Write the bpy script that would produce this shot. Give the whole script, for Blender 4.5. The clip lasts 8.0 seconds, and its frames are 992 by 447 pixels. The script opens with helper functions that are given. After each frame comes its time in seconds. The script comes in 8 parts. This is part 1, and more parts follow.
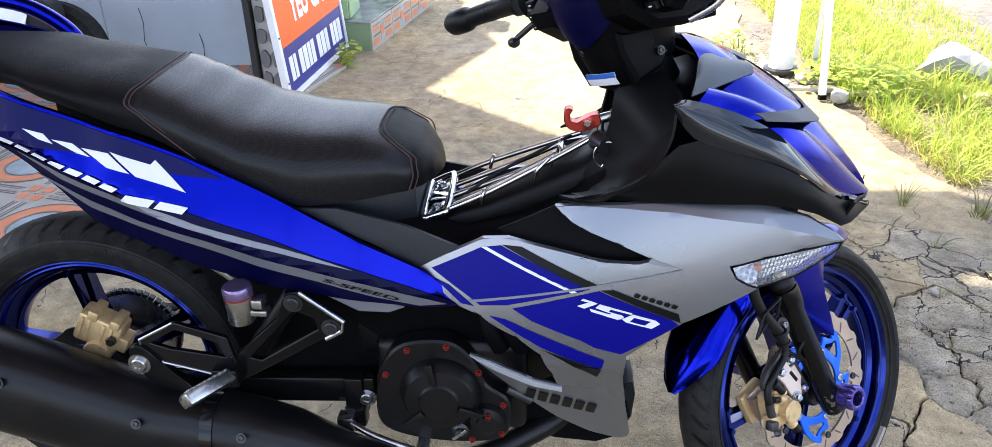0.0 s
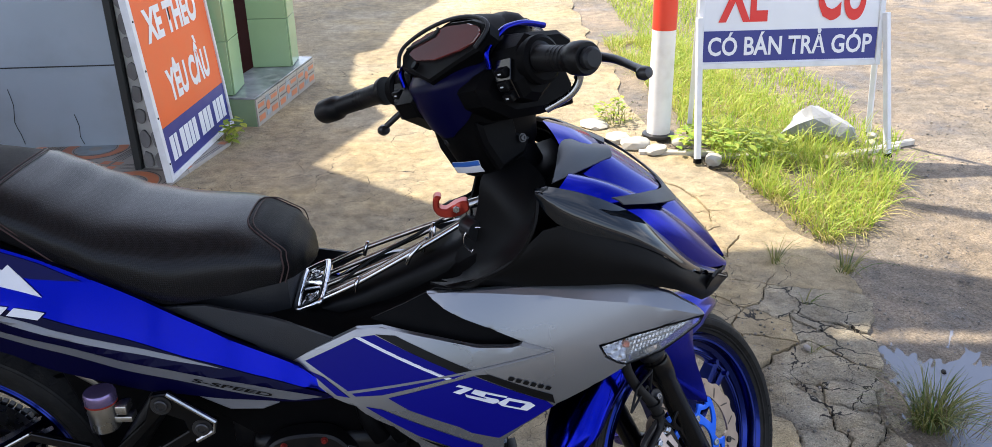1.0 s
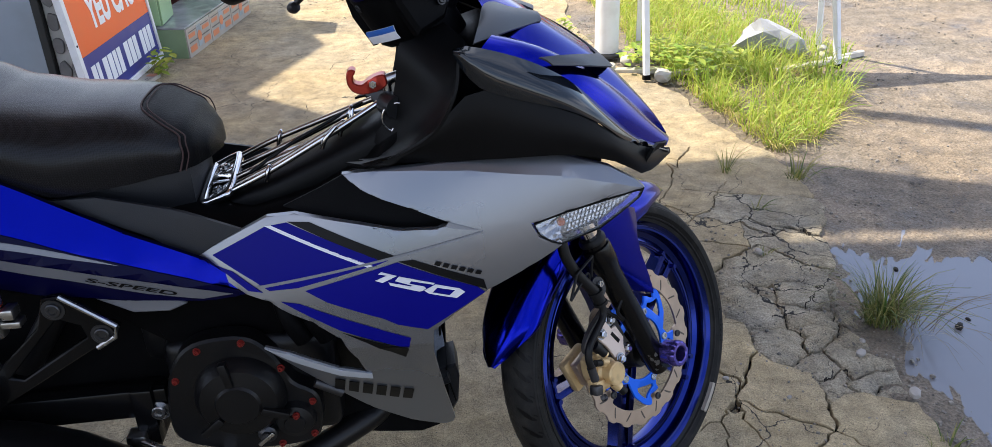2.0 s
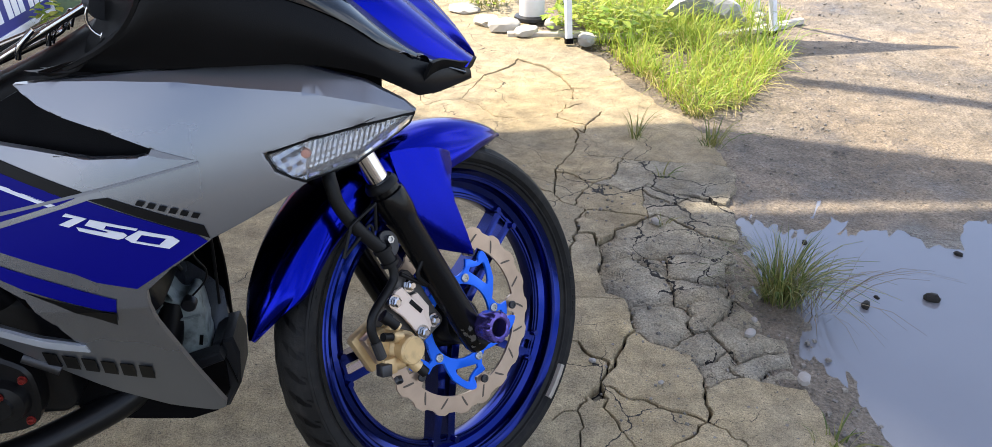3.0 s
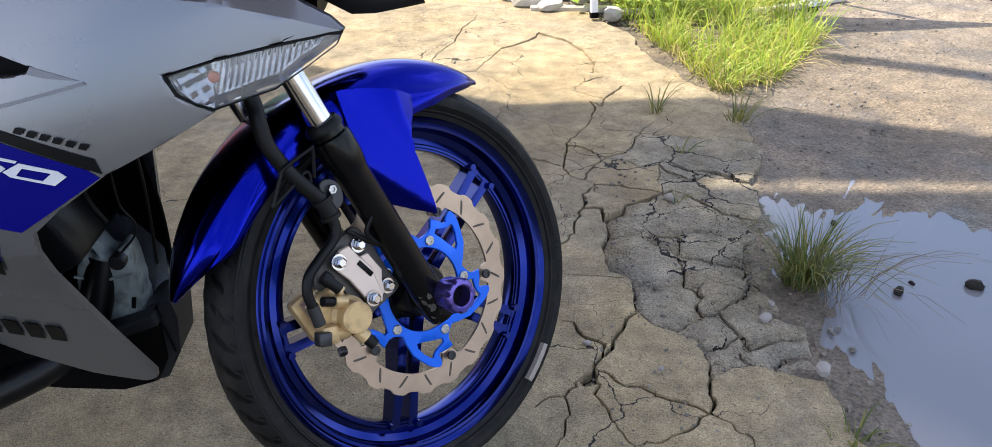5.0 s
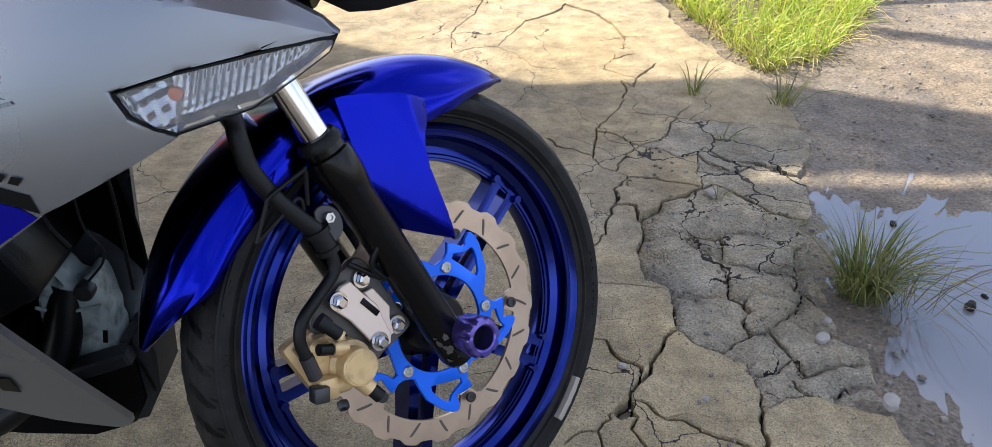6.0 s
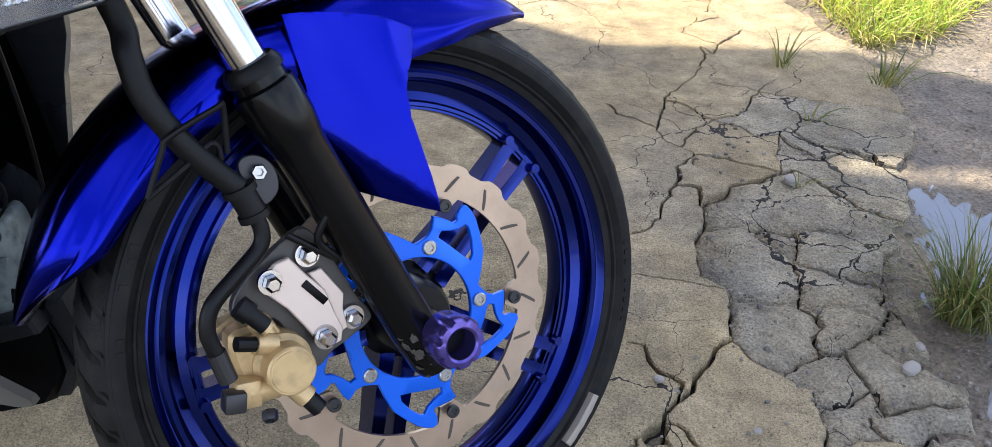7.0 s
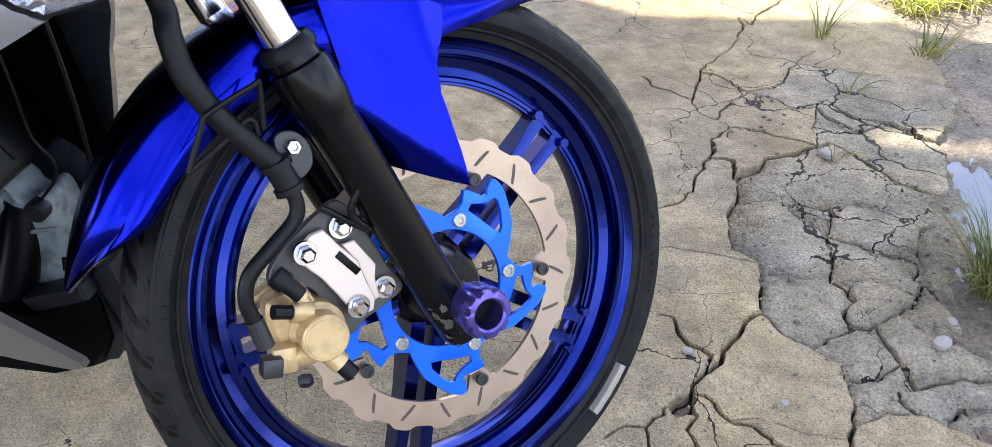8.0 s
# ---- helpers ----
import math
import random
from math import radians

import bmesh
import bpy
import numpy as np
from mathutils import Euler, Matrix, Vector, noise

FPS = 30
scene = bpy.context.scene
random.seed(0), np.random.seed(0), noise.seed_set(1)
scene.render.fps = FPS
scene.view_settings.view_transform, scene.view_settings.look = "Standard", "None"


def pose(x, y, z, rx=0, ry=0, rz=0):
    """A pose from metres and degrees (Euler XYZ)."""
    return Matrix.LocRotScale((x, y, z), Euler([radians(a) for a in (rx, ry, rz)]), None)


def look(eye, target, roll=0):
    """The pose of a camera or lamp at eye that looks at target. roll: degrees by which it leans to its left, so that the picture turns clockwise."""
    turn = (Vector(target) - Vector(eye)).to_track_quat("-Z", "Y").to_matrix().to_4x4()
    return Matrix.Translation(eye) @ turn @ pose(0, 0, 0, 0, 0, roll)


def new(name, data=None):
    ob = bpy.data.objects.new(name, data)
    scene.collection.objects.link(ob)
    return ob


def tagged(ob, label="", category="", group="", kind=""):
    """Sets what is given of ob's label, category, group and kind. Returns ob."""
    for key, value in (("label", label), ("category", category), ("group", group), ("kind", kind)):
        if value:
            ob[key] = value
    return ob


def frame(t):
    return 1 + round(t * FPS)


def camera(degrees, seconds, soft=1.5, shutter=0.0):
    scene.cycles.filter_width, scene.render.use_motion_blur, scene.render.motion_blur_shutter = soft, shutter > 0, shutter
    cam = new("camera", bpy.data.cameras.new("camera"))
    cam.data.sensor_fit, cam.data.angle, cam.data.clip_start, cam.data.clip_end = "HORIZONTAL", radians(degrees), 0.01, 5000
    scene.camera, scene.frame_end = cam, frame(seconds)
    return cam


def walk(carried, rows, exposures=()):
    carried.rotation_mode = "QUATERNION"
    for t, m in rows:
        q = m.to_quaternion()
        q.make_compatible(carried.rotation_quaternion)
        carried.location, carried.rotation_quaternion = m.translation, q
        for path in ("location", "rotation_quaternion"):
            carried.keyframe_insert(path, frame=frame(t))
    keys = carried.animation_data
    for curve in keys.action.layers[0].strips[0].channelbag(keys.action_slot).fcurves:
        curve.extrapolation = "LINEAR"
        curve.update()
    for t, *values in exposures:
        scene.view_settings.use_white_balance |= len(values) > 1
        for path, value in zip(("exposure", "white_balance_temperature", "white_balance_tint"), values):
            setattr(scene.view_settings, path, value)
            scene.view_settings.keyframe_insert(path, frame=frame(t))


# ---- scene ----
from mathutils import geometry

cam = camera(59.5, 8.0, 0.5)
PATH = [
    (0, (0.269, -1.319, 1.289), (0.112, 0.443, 0.355), -1.9),
    (0.5, (0.311, -1.315, 1.322), (0.323, 0.5, 0.482), -0.7),
    (1, (0.318, -1.314, 1.328), (0.387, 0.513, 0.517), -1.2),
    (1.5, (0.331, -1.304, 1.271), (0.419, 0.515, 0.443), -1.6),
    (1.7, (0.345, -1.286, 1.228), (0.465, 0.496, 0.327), -1.7),
    (2.8, (0.557, -1.149, 1.065), (0.753, 0.608, 0.131), -1.7),
    (3, (0.654, -1.089, 1.005), (0.861, 0.662, 0.062), -0.4),
    (3.5, (0.755, -1.037, 0.931), (0.945, 0.716, -0.014), 0.4),
    (4, (0.759, -1.015, 0.899), (0.906, 0.742, -0.046), 0.5),
    (5.3, (0.767, -0.989, 0.889), (0.86, 0.765, -0.067), -1.3),
    (5.5, (0.787, -0.98, 0.916), (0.87, 0.771, -0.047), -1.6),
    (6, (0.764, -0.813, 0.871), (0.826, 0.903, -0.153), -1.1),
    (6.5, (0.785, -0.679, 0.793), (0.737, 1.026, -0.252), 0.5),
    (7, (0.837, -0.625, 0.764), (0.724, 1.051, -0.321), 0.4),
    (7.5, (0.861, -0.628, 0.752), (0.718, 1.015, -0.38), -0.4),
    (8, (0.847, -0.638, 0.776), (0.649, 0.993, -0.365), -1.0),
]
walk(cam, [(t, look(eye, target, roll)) for t, eye, target, roll in PATH], [(0, 2.26, 6230, 13), (0.5, 1.82, 6230, 13), (1, 1.50, 6230, 13), (1.5, 1.34, 6230, 13), (3, 1.62, 6230, 13), (4, 1.47, 6230, 13), (5.5, 1.52, 6230, 13), (7, 1.86, 6230, 13), (8, 2.42, 6230, 13)])

# ---- world, sun, exposure ----
SUN_TRAVEL = Vector((0.88, -0.475, 0)).normalized()
SUN_ELEV = radians(55)
world = bpy.data.worlds.new("sky")
scene.world = world
world.use_nodes = True
wn = world.node_tree
sky = wn.nodes.new("ShaderNodeTexSky")
sky.sky_type, sky.sun_disc = "NISHITA", False
sky.sun_elevation = SUN_ELEV
sky.sun_rotation = math.atan2(-SUN_TRAVEL.x, -SUN_TRAVEL.y)
sky.air_density, sky.dust_density, sky.ozone_density = 1.0, 1.6, 1.0
wn.nodes["Background"].inputs[1].default_value = 0.125
# thin broken cloud over the blue
ctc = wn.nodes.new("ShaderNodeTexCoord")
cmap = wn.nodes.new("ShaderNodeMapping")
cmap.inputs["Scale"].default_value = (1.0, 1.0, 2.6)
cno = wn.nodes.new("ShaderNodeTexNoise")
cno.inputs["Scale"].default_value, cno.inputs["Detail"].default_value = 2.2, 7
crange = wn.nodes.new("ShaderNodeMapRange")
crange.inputs[1].default_value, crange.inputs[2].default_value = 0.43, 0.74
crange.inputs[3].default_value, crange.inputs[4].default_value = 0.06, 0.95
cmix = wn.nodes.new("ShaderNodeMix")
cmix.data_type = "RGBA"
cmix.inputs[7].default_value = (8.2, 8.3, 8.6, 1)
wn.links.new(ctc.outputs["Generated"], cmap.inputs[0])
wn.links.new(cmap.outputs[0], cno.inputs["Vector"])
wn.links.new(cno.outputs[0], crange.inputs[0])
wn.links.new(crange.outputs[0], cmix.inputs[0])
wn.links.new(sky.outputs[0], cmix.inputs[6])
wn.links.new(cmix.outputs[2], wn.nodes["Background"].inputs[0])
sun = new("sun", bpy.data.lights.new("sun", "SUN"))
sun.data.energy, sun.data.angle, sun.data.color = 3.9, radians(0.53), (1.0, 0.90, 0.71)
light_dir = SUN_TRAVEL * math.cos(SUN_ELEV) + Vector((0, 0, -math.sin(SUN_ELEV)))
sun.rotation_euler = light_dir.to_track_quat("-Z", "Y").to_euler()
scene.view_settings.exposure = 1.3


# ---- materials ----
def material(name, color, rough=0.5, metal=0.0, vary=0.12, scale=8.0, bump=0.0, bump_scale=60.0, coat=0.0, dirt=None, dirt_amount=0.0, spec=0.5, per_piece=0.0):
    m = bpy.data.materials.new(name)
    m.use_nodes = True
    nt = m.node_tree
    b = nt.nodes["Principled BSDF"]
    b.inputs["Roughness"].default_value, b.inputs["Metallic"].default_value = rough, metal
    b.inputs["Coat Weight"].default_value, b.inputs["Coat Roughness"].default_value = coat, 0.04
    b.inputs["Specular IOR Level"].default_value = spec
    tc = nt.nodes.new("ShaderNodeTexCoord")
    n1 = nt.nodes.new("ShaderNodeTexNoise")
    n1.inputs["Scale"].default_value, n1.inputs["Detail"].default_value = scale, 6
    nt.links.new(tc.outputs["Object"], n1.inputs["Vector"])
    ramp = nt.nodes.new("ShaderNodeMapRange")
    ramp.inputs[1].default_value, ramp.inputs[2].default_value = 0.3, 0.7
    ramp.inputs[3].default_value, ramp.inputs[4].default_value = 1 - vary, 1 + vary
    nt.links.new(n1.outputs[0], ramp.inputs[0])
    mul = nt.nodes.new("ShaderNodeMix")
    mul.data_type, mul.blend_type = "RGBA", "MULTIPLY"
    mul.inputs[0].default_value = 1.0
    mul.inputs[6].default_value = (*color, 1)
    nt.links.new(ramp.outputs[0], mul.inputs[7])
    last = mul.outputs[2]
    if per_piece:
        oi = nt.nodes.new("ShaderNodeObjectInfo")
        mr = nt.nodes.new("ShaderNodeMapRange")
        mr.inputs[3].default_value, mr.inputs[4].default_value = 1 - per_piece, 1 + per_piece
        nt.links.new(oi.outputs["Random"], mr.inputs[0])
        m2 = nt.nodes.new("ShaderNodeMix")
        m2.data_type, m2.blend_type = "RGBA", "MULTIPLY"
        m2.inputs[0].default_value = 1.0
        nt.links.new(last, m2.inputs[6])
        nt.links.new(mr.outputs[0], m2.inputs[7])
        last = m2.outputs[2]
    if dirt:
        n2 = nt.nodes.new("ShaderNodeTexNoise")
        n2.inputs["Scale"].default_value, n2.inputs["Detail"].default_value = scale * 2.7, 8
        nt.links.new(tc.outputs["Object"], n2.inputs["Vector"])
        r2 = nt.nodes.new("ShaderNodeMapRange")
        r2.inputs[1].default_value, r2.inputs[2].default_value = 0.48, 0.72
        r2.inputs[3].default_value, r2.inputs[4].default_value = 0.0, dirt_amount
        nt.links.new(n2.outputs[0], r2.inputs[0])
        mx = nt.nodes.new("ShaderNodeMix")
        mx.data_type = "RGBA"
        nt.links.new(r2.outputs[0], mx.inputs[0])
        nt.links.new(last, mx.inputs[6])
        mx.inputs[7].default_value = (*dirt, 1)
        last = mx.outputs[2]
    nt.links.new(last, b.inputs["Base Color"])
    rr = nt.nodes.new("ShaderNodeMapRange")
    rr.inputs[1].default_value, rr.inputs[2].default_value = 0.3, 0.7
    rr.inputs[3].default_value, rr.inputs[4].default_value = max(0.02, rough * 0.85), min(1, rough * 1.15)
    nt.links.new(n1.outputs[0], rr.inputs[0])
    nt.links.new(rr.outputs[0], b.inputs["Roughness"])
    if bump:
        n3 = nt.nodes.new("ShaderNodeTexNoise")
        n3.inputs["Scale"].default_value, n3.inputs["Detail"].default_value = bump_scale, 6
        nt.links.new(tc.outputs["Object"], n3.inputs["Vector"])
        bp = nt.nodes.new("ShaderNodeBump")
        bp.inputs["Strength"].default_value, bp.inputs["Distance"].default_value = bump, 0.004
        nt.links.new(n3.outputs[0], bp.inputs["Height"])
        nt.links.new(bp.outputs[0], b.inputs["Normal"])
    return m


def weave(name, color, rough, scale, strength):
    """Woven vinyl: fine diagonal checks in relief."""
    m = material(name, color, rough, vary=0.08, scale=5, spec=0.25)
    nt = m.node_tree
    b = nt.nodes["Principled BSDF"]
    tc = nt.nodes.new("ShaderNodeTexCoord")
    mp = nt.nodes.new("ShaderNodeMapping")
    mp.inputs["Rotation"].default_value = (0, radians(45), 0)
    ch = nt.nodes.new("ShaderNodeTexChecker")
    ch.inputs["Scale"].default_value = scale
    bp = nt.nodes.new("ShaderNodeBump")
    bp.inputs["Strength"].default_value, bp.inputs["Distance"].default_value = strength, 0.0015
    nt.links.new(tc.outputs["Object"], mp.inputs[0])
    nt.links.new(mp.outputs[0], ch.inputs["Vector"])
    nt.links.new(ch.outputs["Fac"], bp.inputs["Height"])
    nt.links.new(bp.outputs[0], b.inputs["Normal"])
    tint = nt.nodes.new("ShaderNodeMix")
    tint.data_type = "RGBA"
    tint.inputs[6].default_value, tint.inputs[7].default_value = (*[c * 0.35 for c in color], 1), (*[c * 2.2 for c in color], 1)
    nt.links.new(ch.outputs["Fac"], tint.inputs[0])
    nt.links.new(tint.outputs[2], b.inputs["Base Color"])
    return m


BLUE = material("candy_blue_paint", (0.0008, 0.0040, 0.225), 0.15, 1.0, vary=0.08, scale=5, coat=0.12)
BLUE_DEEP = material("deep_blue_decal", (0.003, 0.003, 0.16), 0.42, 0.0, vary=0.05, scale=4, spec=0.08)
BLUE_RIM = material("anodised_blue_rim", (0.008, 0.018, 0.155), 0.19, 1.0, vary=0.12, scale=9, coat=0.18, dirt=(0.06, 0.055, 0.05), dirt_amount=0.12)
BLUE_CARRIER = material("bright_blue_aluminium", (0.006, 0.13, 0.80), 0.30, 0.35, vary=0.05, scale=10)
SILVER = material("matt_silver_paint", (0.194, 0.202, 0.222), 0.29, 0.75, vary=0.03, scale=3, bump=0.02, bump_scale=900, coat=0.2)
BRIGHT_SILVER = material("bright_silver_trim", (0.42, 0.45, 0.50), 0.32, 0.2, vary=0.04)
GREY_DECAL = material("grey_decal", (0.155, 0.16, 0.178), 0.4, 0.3, vary=0.04, coat=0.1)
WHITE_DECAL = material("white_decal", (0.62, 0.63, 0.67), 0.4, vary=0.03)
BLACK_DECAL = material("black_decal", (0.002, 0.002, 0.0025), 0.4, vary=0.05, spec=0.15)
BLACK_PLASTIC = material("black_textured_plastic", (0.0022, 0.0022, 0.0026), 0.50, vary=0.15, scale=14, bump=0.10, bump_scale=700, dirt=(0.012, 0.0115, 0.011), dirt_amount=0.10, spec=0.05)
SATIN_BLACK = material("satin_black_plastic", (0.0036, 0.0036, 0.004), 0.40, vary=0.12, scale=12, bump=0.08, bump_scale=800, spec=0.11)
GREY_PLASTIC = material("charcoal_plastic", (0.011, 0.012, 0.0145), 0.5, vary=0.1, scale=9, bump=0.12, bump_scale=600, spec=0.3)
GLOSS_BLACK = material("gloss_black_paint", (0.003, 0.003, 0.004), 0.18, vary=0.08, coat=0.15, spec=0.3)
SMOKED = material("smoked_grey_trim", (0.006, 0.008, 0.011), 0.08, 0.0, vary=0.06, spec=0.6)
RUBBER = material("tyre_rubber", (0.0095, 0.0093, 0.0092), 0.60, vary=0.25, scale=18, bump=0.18, bump_scale=220, dirt=(0.06, 0.053, 0.044), dirt_amount=0.20, spec=0.18)
HOSE = material("black_hose_rubber", (0.004, 0.004, 0.0045), 0.45, vary=0.15, bump=0.1, bump_scale=300, spec=0.22)
FORK_BLACK = material("black_fork_paint", (0.003, 0.003, 0.0034), 0.22, 0.0, vary=0.12, scale=12, coat=0.06, dirt=(0.015, 0.014, 0.013), dirt_amount=0.08, spec=0.16)
SCUFF = material("chipped_bare_metal", (0.085, 0.078, 0.070), 0.55, 0.4, vary=0.35, scale=120)
CHROME = material("chrome", (0.58, 0.57, 0.57), 0.14, 1.0, vary=0.15, scale=30)
STEEL = material("bare_steel", (0.42, 0.42, 0.42), 0.28, 1.0, vary=0.15, scale=30, dirt=(0.12, 0.10, 0.08), dirt_amount=0.2)
DISC_STEEL = material("brake_disc_steel", (0.46, 0.35, 0.265), 0.32, 0.75, vary=0.12, scale=14, bump=0.06, bump_scale=300, dirt=(0.30, 0.24, 0.18), dirt_amount=0.3)
DARK_METAL = material("dark_engine_metal", (0.004, 0.004, 0.0046), 0.36, 0.1, vary=0.2, scale=16, bump=0.08, bump_scale=200, spec=0.28)
GUNMETAL = material("gunmetal", (0.05, 0.05, 0.053), 0.4, 0.8, vary=0.15, scale=20)
GOLD = material("gold_anodised", (0.58, 0.41, 0.20), 0.42, 0.45, vary=0.10, scale=25, dirt=(0.10, 0.08, 0.05), dirt_amount=0.35)
BRACKET_GREY = material("cast_grey_bracket", (0.075, 0.070, 0.066), 0.45, 0.5, vary=0.2, scale=25, dirt=(0.05, 0.04, 0.03), dirt_amount=0.4)
ALU_PLATE = material("polished_aluminium_plate", (0.70, 0.58, 0.50), 0.34, 0.35, vary=0.05)
LID_PURPLE = material("dark_purple_lid", (0.17, 0.13, 0.26), 0.22, 0.8, vary=0.1)
SLOT_SHADE = material("brown_slot_shadow", (0.07, 0.055, 0.042), 0.6)
PURPLE = material("purple_anodised", (0.11, 0.085, 0.34), 0.24, 0.85, vary=0.1)
RED_BOLT = material("dark_red_bolt", (0.22, 0.025, 0.02), 0.35, 0.6)
RED_ANOD = material("red_anodised", (0.40, 0.045, 0.03), 0.30, 0.7, vary=0.1)
SEAT_GREY = weave("woven_seat_vinyl", (0.004, 0.004, 0.0048), 0.31, 420, 0.45)
SEAT_BLACK = material("smooth_black_vinyl", (0.005, 0.005, 0.0055), 0.5, vary=0.1, scale=10, bump=0.25, bump_scale=420, spec=0.08)
RED_STITCH = material("dark_red_stitching", (0.035, 0.016, 0.015), 0.7)
SPONGE_WHITE = material("translucent_tank_plastic", (0.28, 0.32, 0.31), 0.4, vary=0.25, scale=20, dirt=(0.02, 0.02, 0.018), dirt_amount=0.8)
AMBER = material("amber_bulb", (0.62, 0.16, 0.06), 0.25)
REFLECTOR = material("silvered_reflector", (0.34, 0.35, 0.38), 0.12, 1.0, vary=0.2, scale=40)

GLASS = bpy.data.materials.new("clear_lens")
GLASS.use_nodes = True
gb = GLASS.node_tree.nodes["Principled BSDF"]
gb.inputs["Base Color"].default_value = (0.93, 0.95, 0.97, 1)
gb.inputs["Transmission Weight"].default_value = 0.92
gb.inputs["Roughness"].default_value, gb.inputs["IOR"].default_value = 0.04, 1.35


# ---- mesh helpers ----
def part(name, bm, mat, parent=None, label="", smooth=40, m=None):
    """One mesh object from a bmesh, under a thing or a part."""
    bmesh.ops.recalc_face_normals(bm, faces=bm.faces)
    me = bpy.data.meshes.new(name)
    if smooth:
        lim = radians(smooth)
        for f in bm.faces:
            f.smooth = True
        for e in bm.edges:
            e.smooth = len(e.link_faces) == 2 and e.calc_face_angle(3.2) < lim
    bm.to_mesh(me)
    bm.free()
    me.materials.append(mat)
    ob = new(name, me)
    ob.parent = parent
    if m is not None:
        ob.matrix_basis = m
    if label:
        ob["label"] = label
    return ob


def thing(name, label, category, m=None, group="", kind=""):
    ob = new(name)
    ob.empty_display_size = 0.05
    if m is not None:
        ob.matrix_basis = m
    return tagged(ob, label, category, group, kind)


def join(*bms):
    """All of these bmeshes in the first one."""
    first = bms[0]
    for other in bms[1:]:
        me = bpy.data.meshes.new("tmp")
        other.to_mesh(me)
        first.from_mesh(me)
        bpy.data.meshes.remove(me)
        other.free()
    return first


def moved(bm, m):
    bmesh.ops.transform(bm, matrix=m, verts=bm.verts)
    return bm


def block(x0, x1, y0, y1, z0, z1, bevel=0.0, seg=2):
    bm = bmesh.new()
    bmesh.ops.create_cube(bm, size=1)
    for v in bm.verts:
        v.co = ((x0 + x1) / 2 + v.co.x * (x1 - x0), (y0 + y1) / 2 + v.co.y * (y1 - y0), (z0 + z1) / 2 + v.co.z * (z1 - z0))
    if bevel:
        bmesh.ops.bevel(bm, geom=bm.edges[:], offset=bevel, segments=seg, affect="EDGES", profile=0.5)
    return bm


def lathe(profile, seg=48, closed=False):
    """A turned body round the y axis, from (radius, y) pairs."""
    bm = bmesh.new()
    rings = []
    for r, y in profile:
        if r < 1e-6:
            rings.append([bm.verts.new((0, y, 0))])
        else:
            rings.append([bm.verts.new((r * math.cos(2 * math.pi * k / seg), y, r * math.sin(2 * math.pi * k / seg))) for k in range(seg)])
    pairs = list(zip(rings, rings[1:])) + ([(rings[-1], rings[0])] if closed else [])
    for a, b in pairs:
        for k in range(seg):
            j = (k + 1) % seg
            if len(a) == 1 and len(b) == 1:
                continue
            if len(a) == 1:
                bm.faces.new((a[0], b[j], b[k]))
            elif len(b) == 1:
                bm.faces.new((a[k], a[j], b[0]))
            else:
                bm.faces.new((a[k], a[j], b[j], b[k]))
    return bm


def curve_points(pts, steps=6):
    """Points on a smooth line through these points."""
    p = [Vector(q) for q in pts]
    out = []
    for i in range(len(p) - 1):
        a, b, c, d = p[max(i - 1, 0)], p[i], p[i + 1], p[min(i + 2, len(p) - 1)]
        for s in range(steps):
            t = s / steps
            out.append(0.5 * ((2 * b) + (c - a) * t + (2 * a - 5 * b + 4 * c - d) * t * t + (3 * b - a - 3 * c + d) * t ** 3))
    return out + [p[-1]]


def tube(pts, radius, seg=12, steps=6, smooth=True, radii=None):
    """A rod or hose along a line, with closed ends."""
    line = curve_points(pts, steps) if smooth else [Vector(q) for q in pts]
    bm = bmesh.new()
    rings, up = [], Vector((0.3, 0.2, 0.9)).normalized()
    for i, p in enumerate(line):
        d = (line[min(i + 1, len(line) - 1)] - line[max(i - 1, 0)]).normalized()
        up = (up - d * up.dot(d)).normalized()
        side = d.cross(up)
        r = radius
        if radii:
            u = i / (len(line) - 1) * (len(radii) - 1)
            k = min(int(u), len(radii) - 2)
            r = radii[k] + (radii[k + 1] - radii[k]) * (u - k)
        rings.append([bm.verts.new(p + r * (math.cos(2 * math.pi * k / seg) * side + math.sin(2 * math.pi * k / seg) * up)) for k in range(seg)])
    for a, b in zip(rings, rings[1:]):
        for k in range(seg):
            bm.faces.new((a[k], a[(k + 1) % seg], b[(k + 1) % seg], b[k]))
    bm.faces.new(rings[0])
    bm.faces.new(list(reversed(rings[-1])))
    return bm


def smooth_outline(pts, steps=5):
    """A closed smooth outline through 2D points."""
    n = len(pts)
    out = []
    for i in range(n):
        a, b, c, d = (Vector(pts[(i + k) % n]) for k in (-1, 0, 1, 2))
        for s in range(steps):
            t = s / steps
            out.append(tuple(0.5 * ((2 * b) + (c - a) * t + (2 * a - 5 * b + 4 * c - d) * t * t + (3 * b - a - 3 * c + d) * t ** 3)))
    return out


def flat(outline, holes=()):
    """A flat face in the xz plane with holes."""
    bm = bmesh.new()
    for loop in (outline, *holes):
        vs = [bm.verts.new((x, 0, z)) for x, z in loop]
        for a, b in zip(vs, vs[1:] + vs[:1]):
            bm.edges.new((a, b))
    bmesh.ops.triangle_fill(bm, use_beauty=True, use_dissolve=False, edges=bm.edges[:])
    return bm


